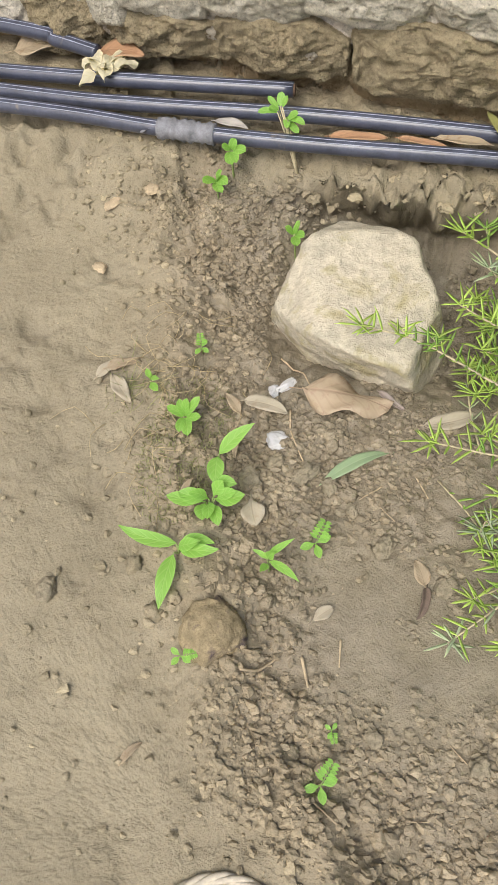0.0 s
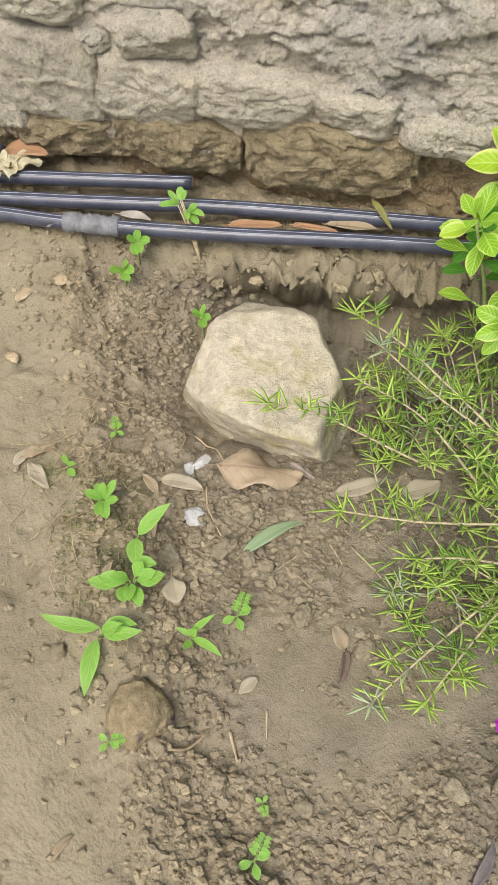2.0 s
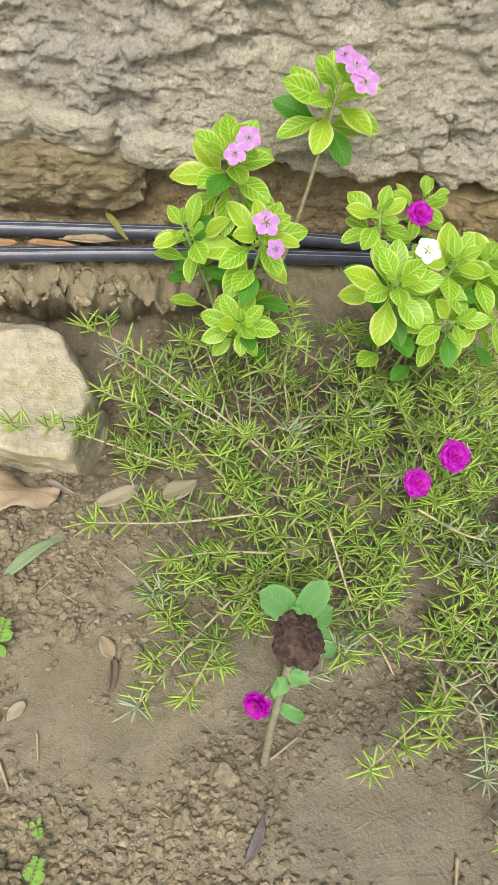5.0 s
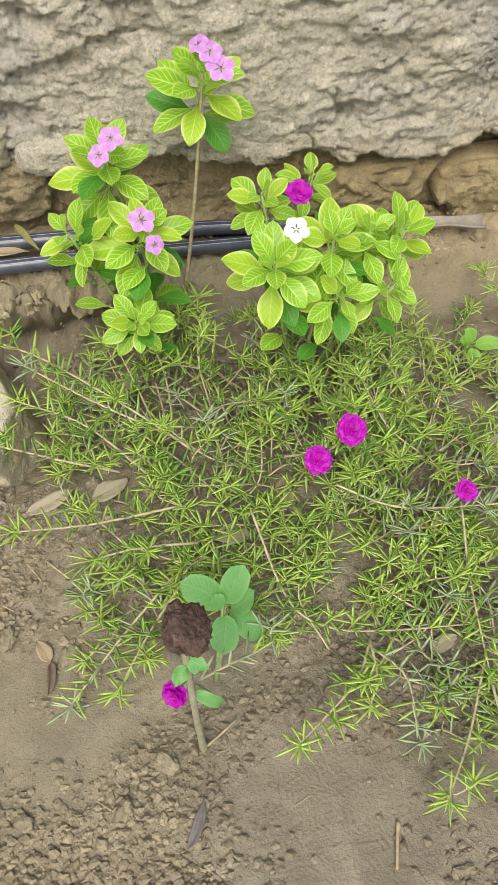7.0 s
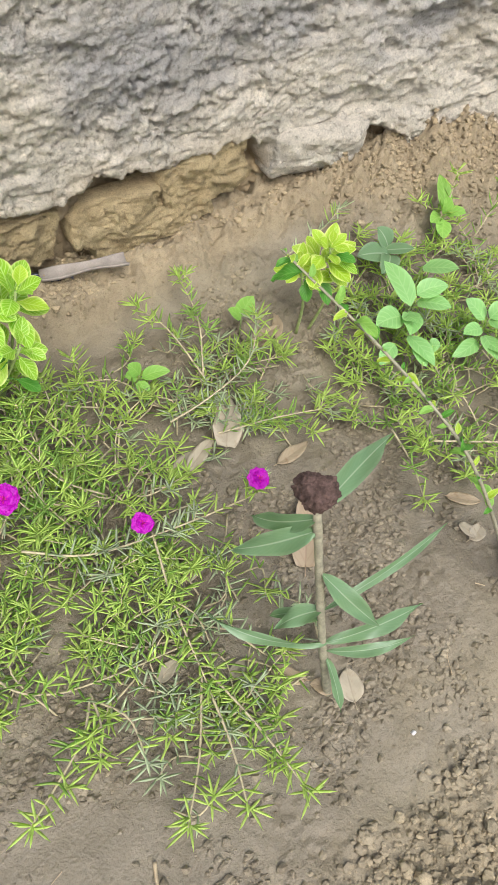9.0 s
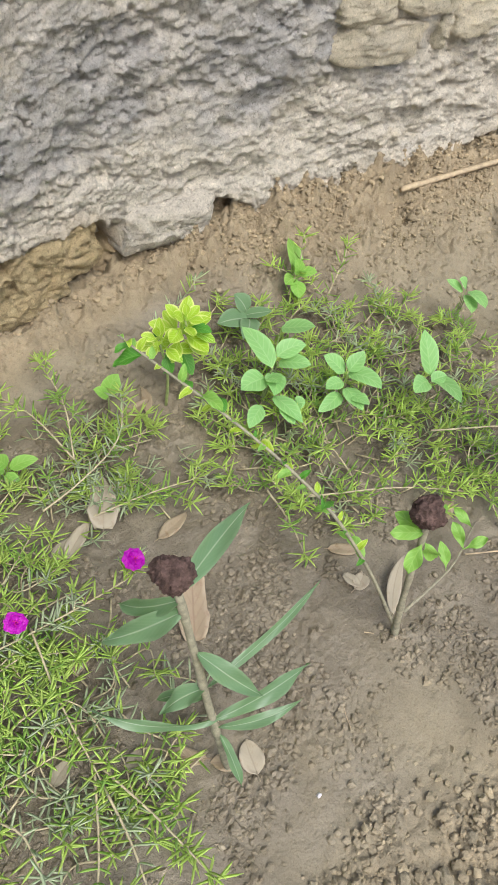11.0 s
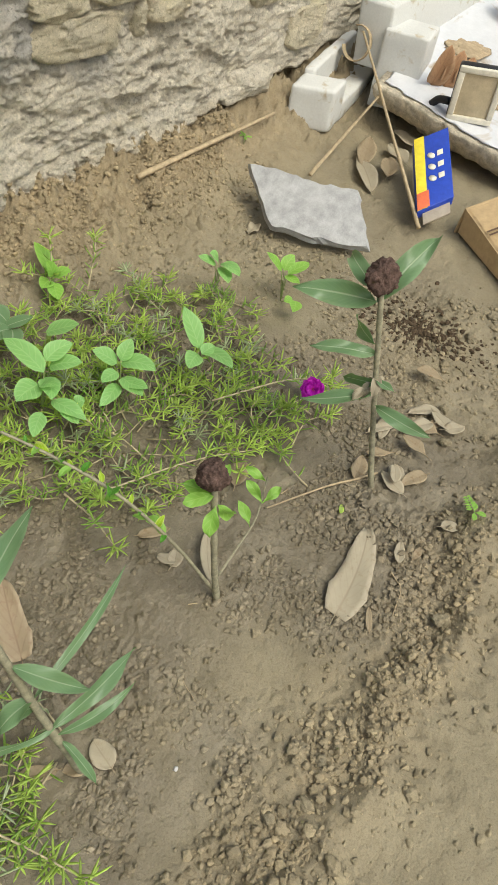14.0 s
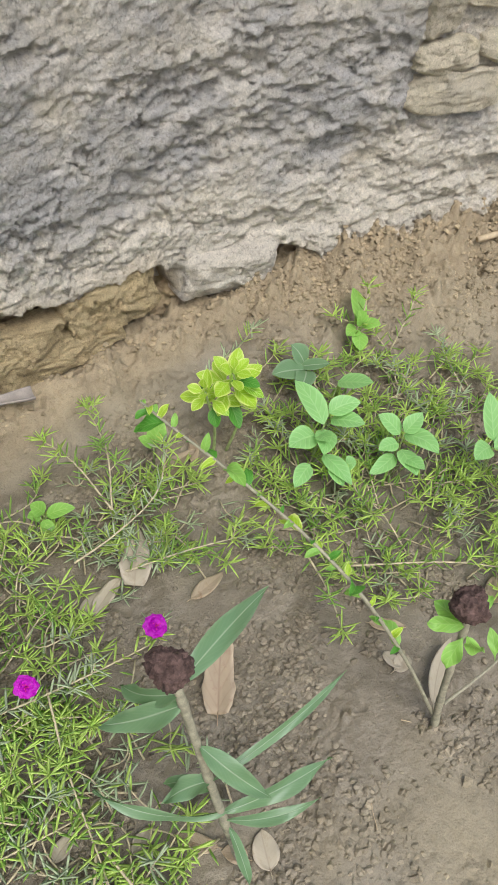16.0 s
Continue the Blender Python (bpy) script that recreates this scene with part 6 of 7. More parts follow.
# ---- periwinkles ----
def rosette(parent, centre, axis, seed, pairs=5, length=0.058, width=0.029, mats=None, open_=1.0):
    axis = unit(axis)
    a = unit(np.cross(axis, (0.2, 1, 0.1)))
    b = np.cross(axis, a)
    rng = np.random.RandomState(seed)
    c = V(*centre)
    mats = mats or (VINCA, VINCA, VINCA, VINCA_PALE)
    n = 2 * pairs + 4
    for k in range(n):
        t = k / (n - 1)
        lean = radians(96 - 74 * t ** 1.15) * (0.55 + 0.45 * open_) + rng.uniform(-0.15, 0.15)
        w = k * 2.4 + rng.uniform(-0.25, 0.25) + seed
        d = a * math.cos(w) + b * math.sin(w)
        l = length * (0.98 - 0.5 * max(0.0, t - 0.5) / 0.5) * rng.uniform(0.86, 1.08)
        way = d * math.sin(lean) + axis * math.cos(lean)
        g = Geo()
        leaf(g, c + axis * (t - 1) * 0.0048 * n, way, axis * math.sin(lean) - d * math.cos(lean), l, width * 0.93 * rng.uniform(0.9, 1.1) * (l / length) ** 0.6, "obovate", rng.uniform(0.1, 0.75), 0.2, 0.03, 0.028, rng.uniform(-0.25, 0.25), 0.005, k, 14, 6)
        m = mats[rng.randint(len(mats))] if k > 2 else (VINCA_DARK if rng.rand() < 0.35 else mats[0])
        part("leaf", g, m, parent)


def shoot(geo, a, b, r=0.0024, sway=0.012, seed=0):
    a, b = V(*a), V(*b)
    rng = np.random.RandomState(seed)
    m = (a + b) / 2 + rng.normal(size=3) * sway
    tube(geo, spline([a, m, b], 12), np.linspace(r * 1.25, r * 0.8, 12), 7)


def periwinkle(base, heads, flowers, label, seed, stem=STEM_GREEN, mats=None, lower=6):
    z = floor_at(*base)
    t = thing("periwinkle", (base[0], base[1], z), label, "flowering plant", "periwinkle plants")
    foot = V(base[0], base[1], z - 0.01)
    g = Geo()
    rng = np.random.RandomState(seed)
    for k, (c, axis, pairs, l) in enumerate(heads):
        g = Geo()
        shoot(g, foot + rng.normal(size=3) * V(0.006, 0.006, 0), V(*c) - unit(axis) * 0.004, 0.0026, 0.012, seed + k)
        part("stem", g, stem, t)
    for k, (c, axis, pairs, l) in enumerate(heads):
        rosette(t, c, axis, seed * 7 + k, pairs, l, l * 0.5, mats)
        for j in range(lower):
            h = rng.uniform(0.5, 0.93)
            p = foot + (V(*c) - foot) * h
            w = rng.uniform(0, 6.3)
            d = V(math.cos(w), math.sin(w), rng.uniform(0.0, 0.7))
            gg = Geo()
            leaf(gg, p, d, V(0, 0, 1), l * rng.uniform(0.7, 1.0), l * 0.44, "obovate", 0.7, 0.15, 0.015, 0.015, 0, 0.006, j, 10, 4)
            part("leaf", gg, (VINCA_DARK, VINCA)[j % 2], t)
    for k, (c, axis, size, pm, em, lab) in enumerate(flowers):
        flower(t, c, axis, size, pm, em, seed + k, 5, "flower", lab)
    return t


UPC = (0.0, -0.45, 0.9)
pinkf = "mauve-pink five-petalled flower"
periwinkle((0.385, 0.83), [((0.362, 0.835, 0.41), (0, -0.35, 0.95), 8, 0.07), ((0.405, 0.765, 0.345), (0.2, -0.45, 0.9), 7, 0.066), ((0.302, 0.79, 0.325), (-0.45, -0.3, 0.85), 5, 0.055), ((0.376, 0.69, 0.255), (0, -0.6, 0.8), 6, 0.05)],
           [((0.376, 0.806, 0.447), UPC, 0.036, PINK, PINK_EYE, pinkf), ((0.36, 0.79, 0.437), (-0.3, -0.5, 0.8), 0.032, PINK, PINK_EYE, pinkf), ((0.4, 0.748, 0.372), UPC, 0.04, PINK, PINK_EYE, pinkf), ((0.412, 0.725, 0.352), (0.2, -0.7, 0.5), 0.03, PINK, PINK_EYE, pinkf)],
           "bushy periwinkle with glossy lime leaves and pink flowers", 3, lower=9)
periwinkle((0.452, 0.93), [((0.497, 0.9, 0.462), (0.05, -0.4, 0.9), 8, 0.07)],
           [((0.514, 0.858, 0.49), UPC, 0.042, PINK, PINK_EYE, pinkf), ((0.504, 0.876, 0.5), (-0.1, -0.3, 0.9), 0.038, PINK, PINK_EYE, pinkf), ((0.492, 0.89, 0.502), (-0.4, -0.2, 0.8), 0.032, PINK, PINK_EYE, pinkf)],
           "tall single-stemmed periwinkle with pink flowers", 5, STEM, lower=0)
periwinkle((0.62, 0.76), [((0.548, 0.655, 0.372), (-0.1, -0.5, 0.85), 7, 0.068), ((0.632, 0.7, 0.36), (0, -0.4, 0.9), 7, 0.066), ((0.735, 0.725, 0.335), (0.3, -0.4, 0.85), 7, 0.066), ((0.685, 0.72, 0.345), (0.1, -0.3, 0.9), 5, 0.055), ((0.558, 0.805, 0.345), (-0.15, -0.3, 0.9), 5, 0.055), ((0.64, 0.86, 0.325), (0.25, -0.2, 0.9), 4, 0.05), ((0.64, 0.655, 0.3), (0.1, -0.6, 0.75), 4, 0.055), ((0.715, 0.675, 0.285), (0.3, -0.6, 0.75), 4, 0.05)],
           [((0.572, 0.662, 0.413), UPC, 0.036, WHITE_PETAL, WHITE_PETAL, "white five-petalled flower")],
           "bushy periwinkle with pale-edged lime leaves and a white flower", 8, lower=3, mats=(VINCA, VINCA_PALE, VINCA, VINCA))
periwinkle((1.27, 0.775), [((1.272, 0.75, 0.2), (-0.1, -0.35, 0.9), 7, 0.062), ((1.225, 0.765, 0.165), (-0.5, -0.2, 0.85), 4, 0.05)], [], "small periwinkle with yellowing variegated leaves", 11, lower=2, mats=(VINCA_PALE,))


# ---- moss roses ----
def moss_stem(body, tips, dull, stems, pts, rng, r=0.0014, spacing=0.0165, bare=0.2, needle_len=0.038, old=0.15, whorl=10):
    n = max(8, int(np.linalg.norm(np.diff(np.asarray(pts), axis=0), axis=1).sum() / 0.014))
    p = spline(pts, n)
    for q in p:
        q[2] = max(q[2], floor_at(q[0], q[1]) + 0.003)
    g = Geo()
    tube(g, p, np.linspace(r * 1.25, r * 0.7, n), 5)
    stems.append(g)
    seg = np.linalg.norm(np.diff(p, axis=0), axis=1)
    total = seg.sum()
    s, ang = total * bare * rng.uniform(0.4, 1.2), rng.uniform(0, 6)
    cum = np.concatenate([[0], np.cumsum(seg)])
    leafy = dull if rng.rand() < old else body

    def across(t):
        a = np.array((t[1], -t[0], 0.0)) / max(math.hypot(t[0], t[1]), 1e-6)
        return a, np.array((t[1] * a[2] - t[2] * a[1], t[2] * a[0] - t[0] * a[2], t[0] * a[1] - t[1] * a[0]))

    def star(at, t, n, size, sort):
        for k in range(n):
            w = 2.4 * k + rng.uniform(-0.3, 0.3)
            way = V(math.cos(w), math.sin(w), rng.uniform(-0.1, 0.8)) * rng.uniform(0.7, 1.3) + t * 0.35
            sort.add(at - t * 0.004 * (k % 4), way, size * rng.uniform(0.6, 1.05), 0.0021, 0.3 * rng.uniform(-1, 0.6))

    while s < total * 0.97:
        k = max(min(int(np.searchsorted(cum, s)) - 1, n - 2), 0)
        u = (s - cum[k]) / max(seg[k], 1e-6)
        c = p[k] * (1 - u) + p[k + 1] * u
        t = (p[k + 1] - p[k]) / max(seg[k], 1e-9)
        a, b = across(t)
        outer = s / total
        for q in range(2 if outer > 0.35 else 1):
            w = ang + q * math.pi + rng.uniform(-0.7, 0.7)
            way = a * math.cos(w) * 1.1 + b * (0.25 + 0.75 * abs(math.sin(w))) * (1 if b[2] > 0 else -1) + t * rng.uniform(0.1, 0.9)
            (leafy if outer < 0.72 else tips).add(c, way, needle_len * rng.uniform(0.5, 1.0), 0.0021, 0.25 * rng.uniform(-1, 0.9))
        # short side shoots, each ending in a star of leaves
        if outer > 0.3 and rng.rand() < 0.13:
            side = unit(a * rng.choice((-1, 1)) + t * 0.8 + V(0, 0, rng.uniform(0.1, 0.7)))
            e = c + side * rng.uniform(0.012, 0.03)
            g = Geo()
            tube(g, [c, e], [r * 0.7, r * 0.5], 4, False)
            stems[-1].add(g.v, g.f)
            star(e, side, rng.randint(6, 10), needle_len * 0.85, dull if leafy is dull else (tips if rng.rand() < 0.6 else body))
        ang += 1.9
        s += spacing * rng.uniform(0.6, 1.5)
    t = (p[-1] - p[-2]) / max(seg[-1], 1e-9)
    star(p[-1], t, whorl, needle_len * 0.95, dull if leafy is dull and rng.rand() < 0.6 else tips)


def inside(x, y, poly):
    odd = False
    for (x1, y1), (x2, y2) in zip(poly, poly[1:] + poly[:1]):
        if (y1 > y) != (y2 > y) and x < (x2 - x1) * (y - y1) / (y2 - y1) + x1:
            odd = not odd
    return odd


def moss_rose(root, poly, count, height, seed, lines, flowers, label, reach=0.15, old=0.12, shortest=0.05):
    z = floor_at(*root)
    t = thing("moss_rose", (root[0], root[1], z), label, "flowering plant", "moss rose plants")
    body, tips, dull, stems = Needles(), Needles(), Needles(), []
    rng = np.random.RandomState(seed)
    foot = V(root[0], root[1], z)
    for pts in lines:
        moss_stem(body, tips, dull, stems, [V(*q) for q in pts], rng, 0.0017, 0.0145, 0.08, old=old)
    made, tries = 0, 0
    xs, ys = [q[0] for q in poly], [q[1] for q in poly]
    while made < count and tries < count * 30:
        tries += 1
        x, y = rng.uniform(min(xs), max(xs)), rng.uniform(min(ys), max(ys))
        if not inside(x, y, poly):
            continue
        w = math.atan2(y - foot[1], x - foot[0]) + rng.normal() * 0.95
        d = V(math.cos(w), math.sin(w), 0) * rng.uniform(shortest, reach)
        end = V(x, y, 0)
        start = end - d
        h = height(x, y) * rng.uniform(0.35, 1.1)
        s0 = V(start[0], start[1], floor_at(start[0], start[1]) + h * rng.uniform(0.0, 0.45))
        e0 = V(end[0], end[1], floor_at(end[0], end[1]) + h + 0.012)
        side = unit(np.cross(d, (0, 0, 1))) * rng.normal() * 0.02
        moss_stem(body, tips, dull, stems, [s0, (s0 + e0) / 2 + side + V(0, 0, 0.015 * rng.rand()), e0], rng, old=old)
        made += 1
    for g in stems:
        part("stem", g, STEM, t)
    for nm, g, m, lab in (("leaves", body, MOSS_LEAF, "green needle leaves"), ("tip_leaves", tips, MOSS_TIP, "yellow-green needle leaves at the tips"), ("dull_leaves", dull, MOSS_OLD, "grey-green ageing needle leaves")):
        if g.rows:
            tagged(part(nm, g.geo(), m, t, lab), kind="stuff")
    for k, (c, size, axis) in enumerate(flowers):
        moss_flower(t, c, size, seed + k, axis)
    return t


MAT_A = [(0.2, 0.84), (0.22, 0.6), (0.25, 0.45), (0.24, 0.3), (0.33, 0.27), (0.38, 0.36), (0.5, 0.31), (0.6, 0.4), (0.66, 0.55), (0.64, 0.8), (0.42, 0.87)]
MAT_B = [(0.56, 0.8), (0.6, 0.5), (0.66, 0.33), (0.78, 0.33), (0.88, 0.45), (0.93, 0.6), (0.9, 0.78), (0.8, 0.84)]
MAT_C = [(0.6, 0.4), (0.62, 0.22), (0.68, 0.12), (0.82, 0.07), (0.89, 0.2), (0.95, 0.33), (0.9, 0.45), (0.74, 0.45)]
MAT_D = [(0.9, 0.8), (0.98, 0.9), (1.08, 0.9), (1.12, 0.75), (1.2, 0.74), (1.19, 0.6), (1.08, 0.56), (0.95, 0.55)]
MAT_E = [(1.45, 0.95), (1.74, 0.88), (1.9, 0.75), (1.95, 0.53), (1.86, 0.34), (1.84, 0.22), (1.6, 0.12), (1.57, 0.22), (1.33, 0.32), (1.24, 0.44), (1.12, 0.53), (1.25, 0.7), (1.35, 0.8)]
UF = (0.0, -0.45, 0.9)
moss_rose((0.44, 0.6), MAT_A, 118, lambda x, y: 0.05 + 0.15 * math.exp(-((x - 0.47) / 0.22) ** 2 - ((y - 0.74) / 0.2) ** 2), 21,
          [[(0.434, 0.6, 0.06), (0.35, 0.66, 0.1), (0.24, 0.72, 0.16), (0.171, 0.746, 0.185)], [(0.36, 0.58, 0.05), (0.28, 0.65, 0.09), (0.185, 0.7, 0.1)], [(0.32, 0.6, 0.03), (0.25, 0.61, 0.06), (0.14, 0.635, 0.095), (0.06, 0.643, 0.1)],
           [(0.4, 0.52, 0.05), (0.28, 0.5, 0.07), (0.17, 0.504, 0.07)], [(0.42, 0.46, 0.05), (0.34, 0.455, 0.07), (0.272, 0.451, 0.06)], [(0.38, 0.42, 0.04), (0.3, 0.34, 0.04), (0.231, 0.271, 0.02)], [(0.4, 0.42, 0.04), (0.34, 0.34, 0.05), (0.294, 0.273, 0.04)],
           [(0.36, 0.25, 0.09), (0.44, 0.28, 0.08), (0.485, 0.3, 0.06), (0.499, 0.32, 0.07)], [(0.42, 0.62, 0.06), (0.3, 0.68, 0.1), (0.21, 0.715, 0.16)]],
          [((0.37, 0.24, 0.135), 0.036, (-0.5, -0.6, 0.6))], "spreading moss rose with needle leaves and trailing stems")
moss_rose((0.72, 0.58), MAT_B, 100, lambda x, y: 0.04 + 0.17 * math.exp(-((x - 0.64) / 0.18) ** 2 - ((y - 0.7) / 0.2) ** 2), 22,
          [[(0.5, 0.5, 0.05), (0.53, 0.37, 0.03), (0.58, 0.325, 0.02), (0.66, 0.31, 0.015), (0.78, 0.3, 0.02)], [(0.62, 0.5, 0.09), (0.7, 0.47, 0.06), (0.8, 0.46, 0.05), (0.94, 0.44, 0.08), (0.955, 0.436, 0.11)], [(0.55, 0.55, 0.1), (0.6, 0.51, 0.17), (0.612, 0.497, 0.22)]],
          [((0.619, 0.49, 0.247), 0.042, UF), ((0.575, 0.468, 0.222), 0.038, UF), ((0.774, 0.438, 0.145), 0.032, UF), ((0.955, 0.435, 0.134), 0.036, (0.1, -0.4, 0.9)), ((0.603, 0.785, 0.36), 0.036, UF)],
          "dense moss rose with magenta flowers")
moss_rose((0.78, 0.32), MAT_C, 38, lambda x, y: 0.035 + 0.03 * math.exp(-((x - 0.8) / 0.12) ** 2 - ((y - 0.35) / 0.12) ** 2), 23,
          [[(0.63, 0.3, 0.02), (0.6, 0.25, 0.03), (0.55, 0.21, 0.04), (0.505, 0.178, 0.05)], [(0.63, 0.3, 0.02), (0.625, 0.25, 0.03), (0.605, 0.21, 0.03)], [(0.63, 0.29, 0.02), (0.66, 0.24, 0.04), (0.657, 0.178, 0.04)],
           [(0.77, 0.25, 0.03), (0.72, 0.16, 0.03), (0.668, 0.091, 0.04)], [(0.78, 0.25, 0.03), (0.8, 0.15, 0.05), (0.816, 0.051, 0.05)], [(0.77, 0.23, 0.03), (0.76, 0.15, 0.04), (0.742, 0.072, 0.04)], [(0.8, 0.467, 0.05), (0.78, 0.35, 0.04), (0.77, 0.222, 0.03)]],
          [], "sprawling moss rose with thin grey-green stems over mud", 0.14, 0.45)
moss_rose((1.06, 0.68), MAT_D, 32, lambda x, y: 0.035, 24,
          [[(1.02, 0.72, 0.02), (1.0, 0.82, 0.05), (0.971, 0.902, 0.05)], [(1.02, 0.72, 0.02), (1.06, 0.82, 0.05), (1.068, 0.92, 0.07)], [(0.92, 0.648, 0.03), (1.0, 0.66, 0.04), (1.088, 0.687, 0.06), (1.15, 0.76, 0.08)], [(0.98, 0.6, 0.02), (1.08, 0.58, 0.03), (1.17, 0.56, 0.03)]],
          [], "straggling moss rose with dull thin stems", 0.15, 0.55)
moss_rose((1.5, 0.5), MAT_E, 175, lambda x, y: 0.03 + 0.03 * math.exp(-((x - 1.5) / 0.2) ** 2 - ((y - 0.5) / 0.2) ** 2), 25,
          [[(1.3, 0.42, 0.03), (1.45, 0.34, 0.03), (1.55, 0.26, 0.03)], [(1.25, 0.47, 0.03), (1.24, 0.4, 0.03), (1.22, 0.33, 0.02)], [(1.63, 0.85, 0.03), (1.68, 0.88, 0.08), (1.7, 0.9, 0.13)], [(1.7, 0.8, 0.03), (1.75, 0.82, 0.09), (1.78, 0.84, 0.12)], [(1.3, 0.9, 0.05), (1.4, 0.93, 0.06), (1.46, 0.96, 0.07)], [(1.6, 0.4, 0.03), (1.75, 0.3, 0.04), (1.8, 0.22, 0.03)]],
          [((1.7, 0.238, 0.088), 0.05, (-0.75, -0.25, 0.65))], "wide low mat of moss rose with one magenta flower", 0.15, 0.2)


# ---- cuttings with a ball of dung on the cut top ----
def dung_ball(parent, centre, r, seed):
    g = Geo()
    stone(g, centre, (r, r, r * 1.08), seed, 5, 10, 0.13, seed, (0, 0), None, 14.0, 2.8)
    v = np.array(g.v)
    d = v - V(*centre)
    n = d / np.linalg.norm(d, axis=1)[:, None]
    v = v + n * (0.0022 * fbm(v[:, 0] * 260, v[:, 1] * 260, v[:, 2] * 260, 4, seed))[:, None]
    g.v = [tuple(p) for p in v]
    g.uv = []
    return part("dung_ball", g, DUNG, parent, "dark brown dried dung ball capping the stem")


def cutting(base, top, r, ball, ball_r, specs, mat, shape, label, seed, stem=STEM_GREY, bend=0.5, extra=(), longest=0.24, spread_=0.74):
    z = floor_at(*base)
    t = thing("capped_cutting", (base[0], base[1], z), label, "plant cutting", "cuttings with dung caps")
    a, b = V(base[0], base[1], z - 0.015), V(*top)
    rng = np.random.RandomState(seed)
    p = spline([a, a + (b - a) * 0.4 + V(rng.normal() * 0.004, 0.003, 0), b], 24)
    g = Geo()
    rad = np.linspace(r * 1.15, r * 0.9, 24) * (1 + 0.18 * (np.arange(24) % 6 == 3))
    tube(g, p, rad, 10, True, 0.06, seed)
    for q in extra:
        tube(g, spline(q, 10), np.linspace(r * 0.5, r * 0.25, 10), 6)
    part("stem", g, stem, t)
    dung_ball(t, ball, ball_r, seed)
    for k, s in enumerate(specs):
        d = V(*s[3:6]) - V(*s[:3])
        l = np.linalg.norm(d)
        s = (*s[:3], *(V(*s[:3]) + d * min(1.0, longest / l)), s[6] * spread_)
        blade(t, s, mat, shape, seed + k, bend * rng.uniform(0.5, 1.5), 0.3, V(0.6, -0.05, 1.05) - V(*s[:3]) + rng.normal(size=3) * 0.4, wave=0.2, nl=18, sweep=rng.uniform(-0.4, 0.4))
    return t


cutting((0.394, 0.203), (0.39, 0.25, 0.285), 0.0042, (0.391, 0.257, 0.3), 0.0238, [(0.392, 0.235, 0.15, 0.425, 0.225, 0.12, 0.022), (0.39, 0.24, 0.24, 0.372, 0.225, 0.235, 0.022), (0.391, 0.245, 0.25, 0.41, 0.232, 0.24, 0.024)], ROSE_LEAF, "ovate", "woody cutting with a few leaves, capped with dung", 31)
cutting((0.929, 0.156), (0.883, 0.248, 0.405), 0.0052, (0.879, 0.25, 0.43), 0.0205, LANCE2, GREY_LEAF, "lance", "cutting with long grey-green lance leaves, capped with dung", 32, STEM_GREY, spread_=0.7)
cutting((1.269, 0.158), (1.25, 0.187, 0.275), 0.0052, (1.249, 0.189, 0.291), 0.0215, LEAF3, SEED_LEAF, "obovate", "thin cutting with small curled leaves, capped with dung", 33, STEM_GREY,
        longest=0.05, spread_=0.9, extra=[[(1.265, 0.163, 0.05), (1.33, 0.165, 0.06), (1.4, 0.175, 0.05), (1.5, 0.21, 0.035)]])
cutting((1.658, 0.053), (1.641, 0.15, 0.4), 0.005, (1.639, 0.159, 0.426), 0.0265, LANCE4, GREY_LEAF, "lance", "tall cutting with broad lance leaves, capped with dung", 34, STEM_GREY, spread_=0.98)
# withered leaf tangle on the tall cutting
g = Geo()
rng = np.random.RandomState(8)
for k in range(7):
    w = rng.uniform(0, 6.3)
    leaf(g, (1.647 + rng.normal() * 0.004, 0.115, 0.23 + 0.012 * rng.normal()), (math.cos(w), math.sin(w), 0.2 * rng.normal()), (0, 0, 1), 0.045, 0.018, "lance", 1.5, 0.4, 0.15, seed=k)
withered = solo("withered_leaves", g, DRY_PALE, (1.647, 0.115, 0.23), "withered cream leaves caught on the cutting", "leaf")

# long leafy branch leaning out of the third cutting's foot
t = thing("leaning_branch", (1.262, 0.175, floor_at(1.262, 0.175)), "long thin green branch with small leaves, leaning", "branch")
line = spline([(1.264, 0.168, 0.0), (1.21, 0.215, 0.15), (1.153, 0.273, 0.28), (1.112, 0.345, 0.345), (1.057, 0.416, 0.412), (1.005, 0.478, 0.468), (0.985, 0.505, 0.49)], 40)
g = Geo()
tube(g, line, np.linspace(0.003, 0.0013, 40), 7, True, 0.08, 4)
part("stem", g, STEM_GREY, t)
rng = np.random.RandomState(14)
for k in range(34):
    i = 8 + int(k * 31 / 34)
    p = line[i]
    d = unit(line[min(i + 1, 39)] - line[i - 1])
    w = k * 2.3
    a = unit(np.cross(d, (0.1, 0.2, 1)))
    way = a * math.cos(w) + np.cross(d, a) * math.sin(w) + d * 0.5
    l = rng.uniform(0.01, 0.024) if k % 7 else 0.04
    blade(t, (*p, *(p + unit(way) * l), l * 0.48), (SEED_LEAF, VINCA_DARK, VINCA_PALE)[k % 3], "ovate", k, 1.1, 0.5, wave=0.15)


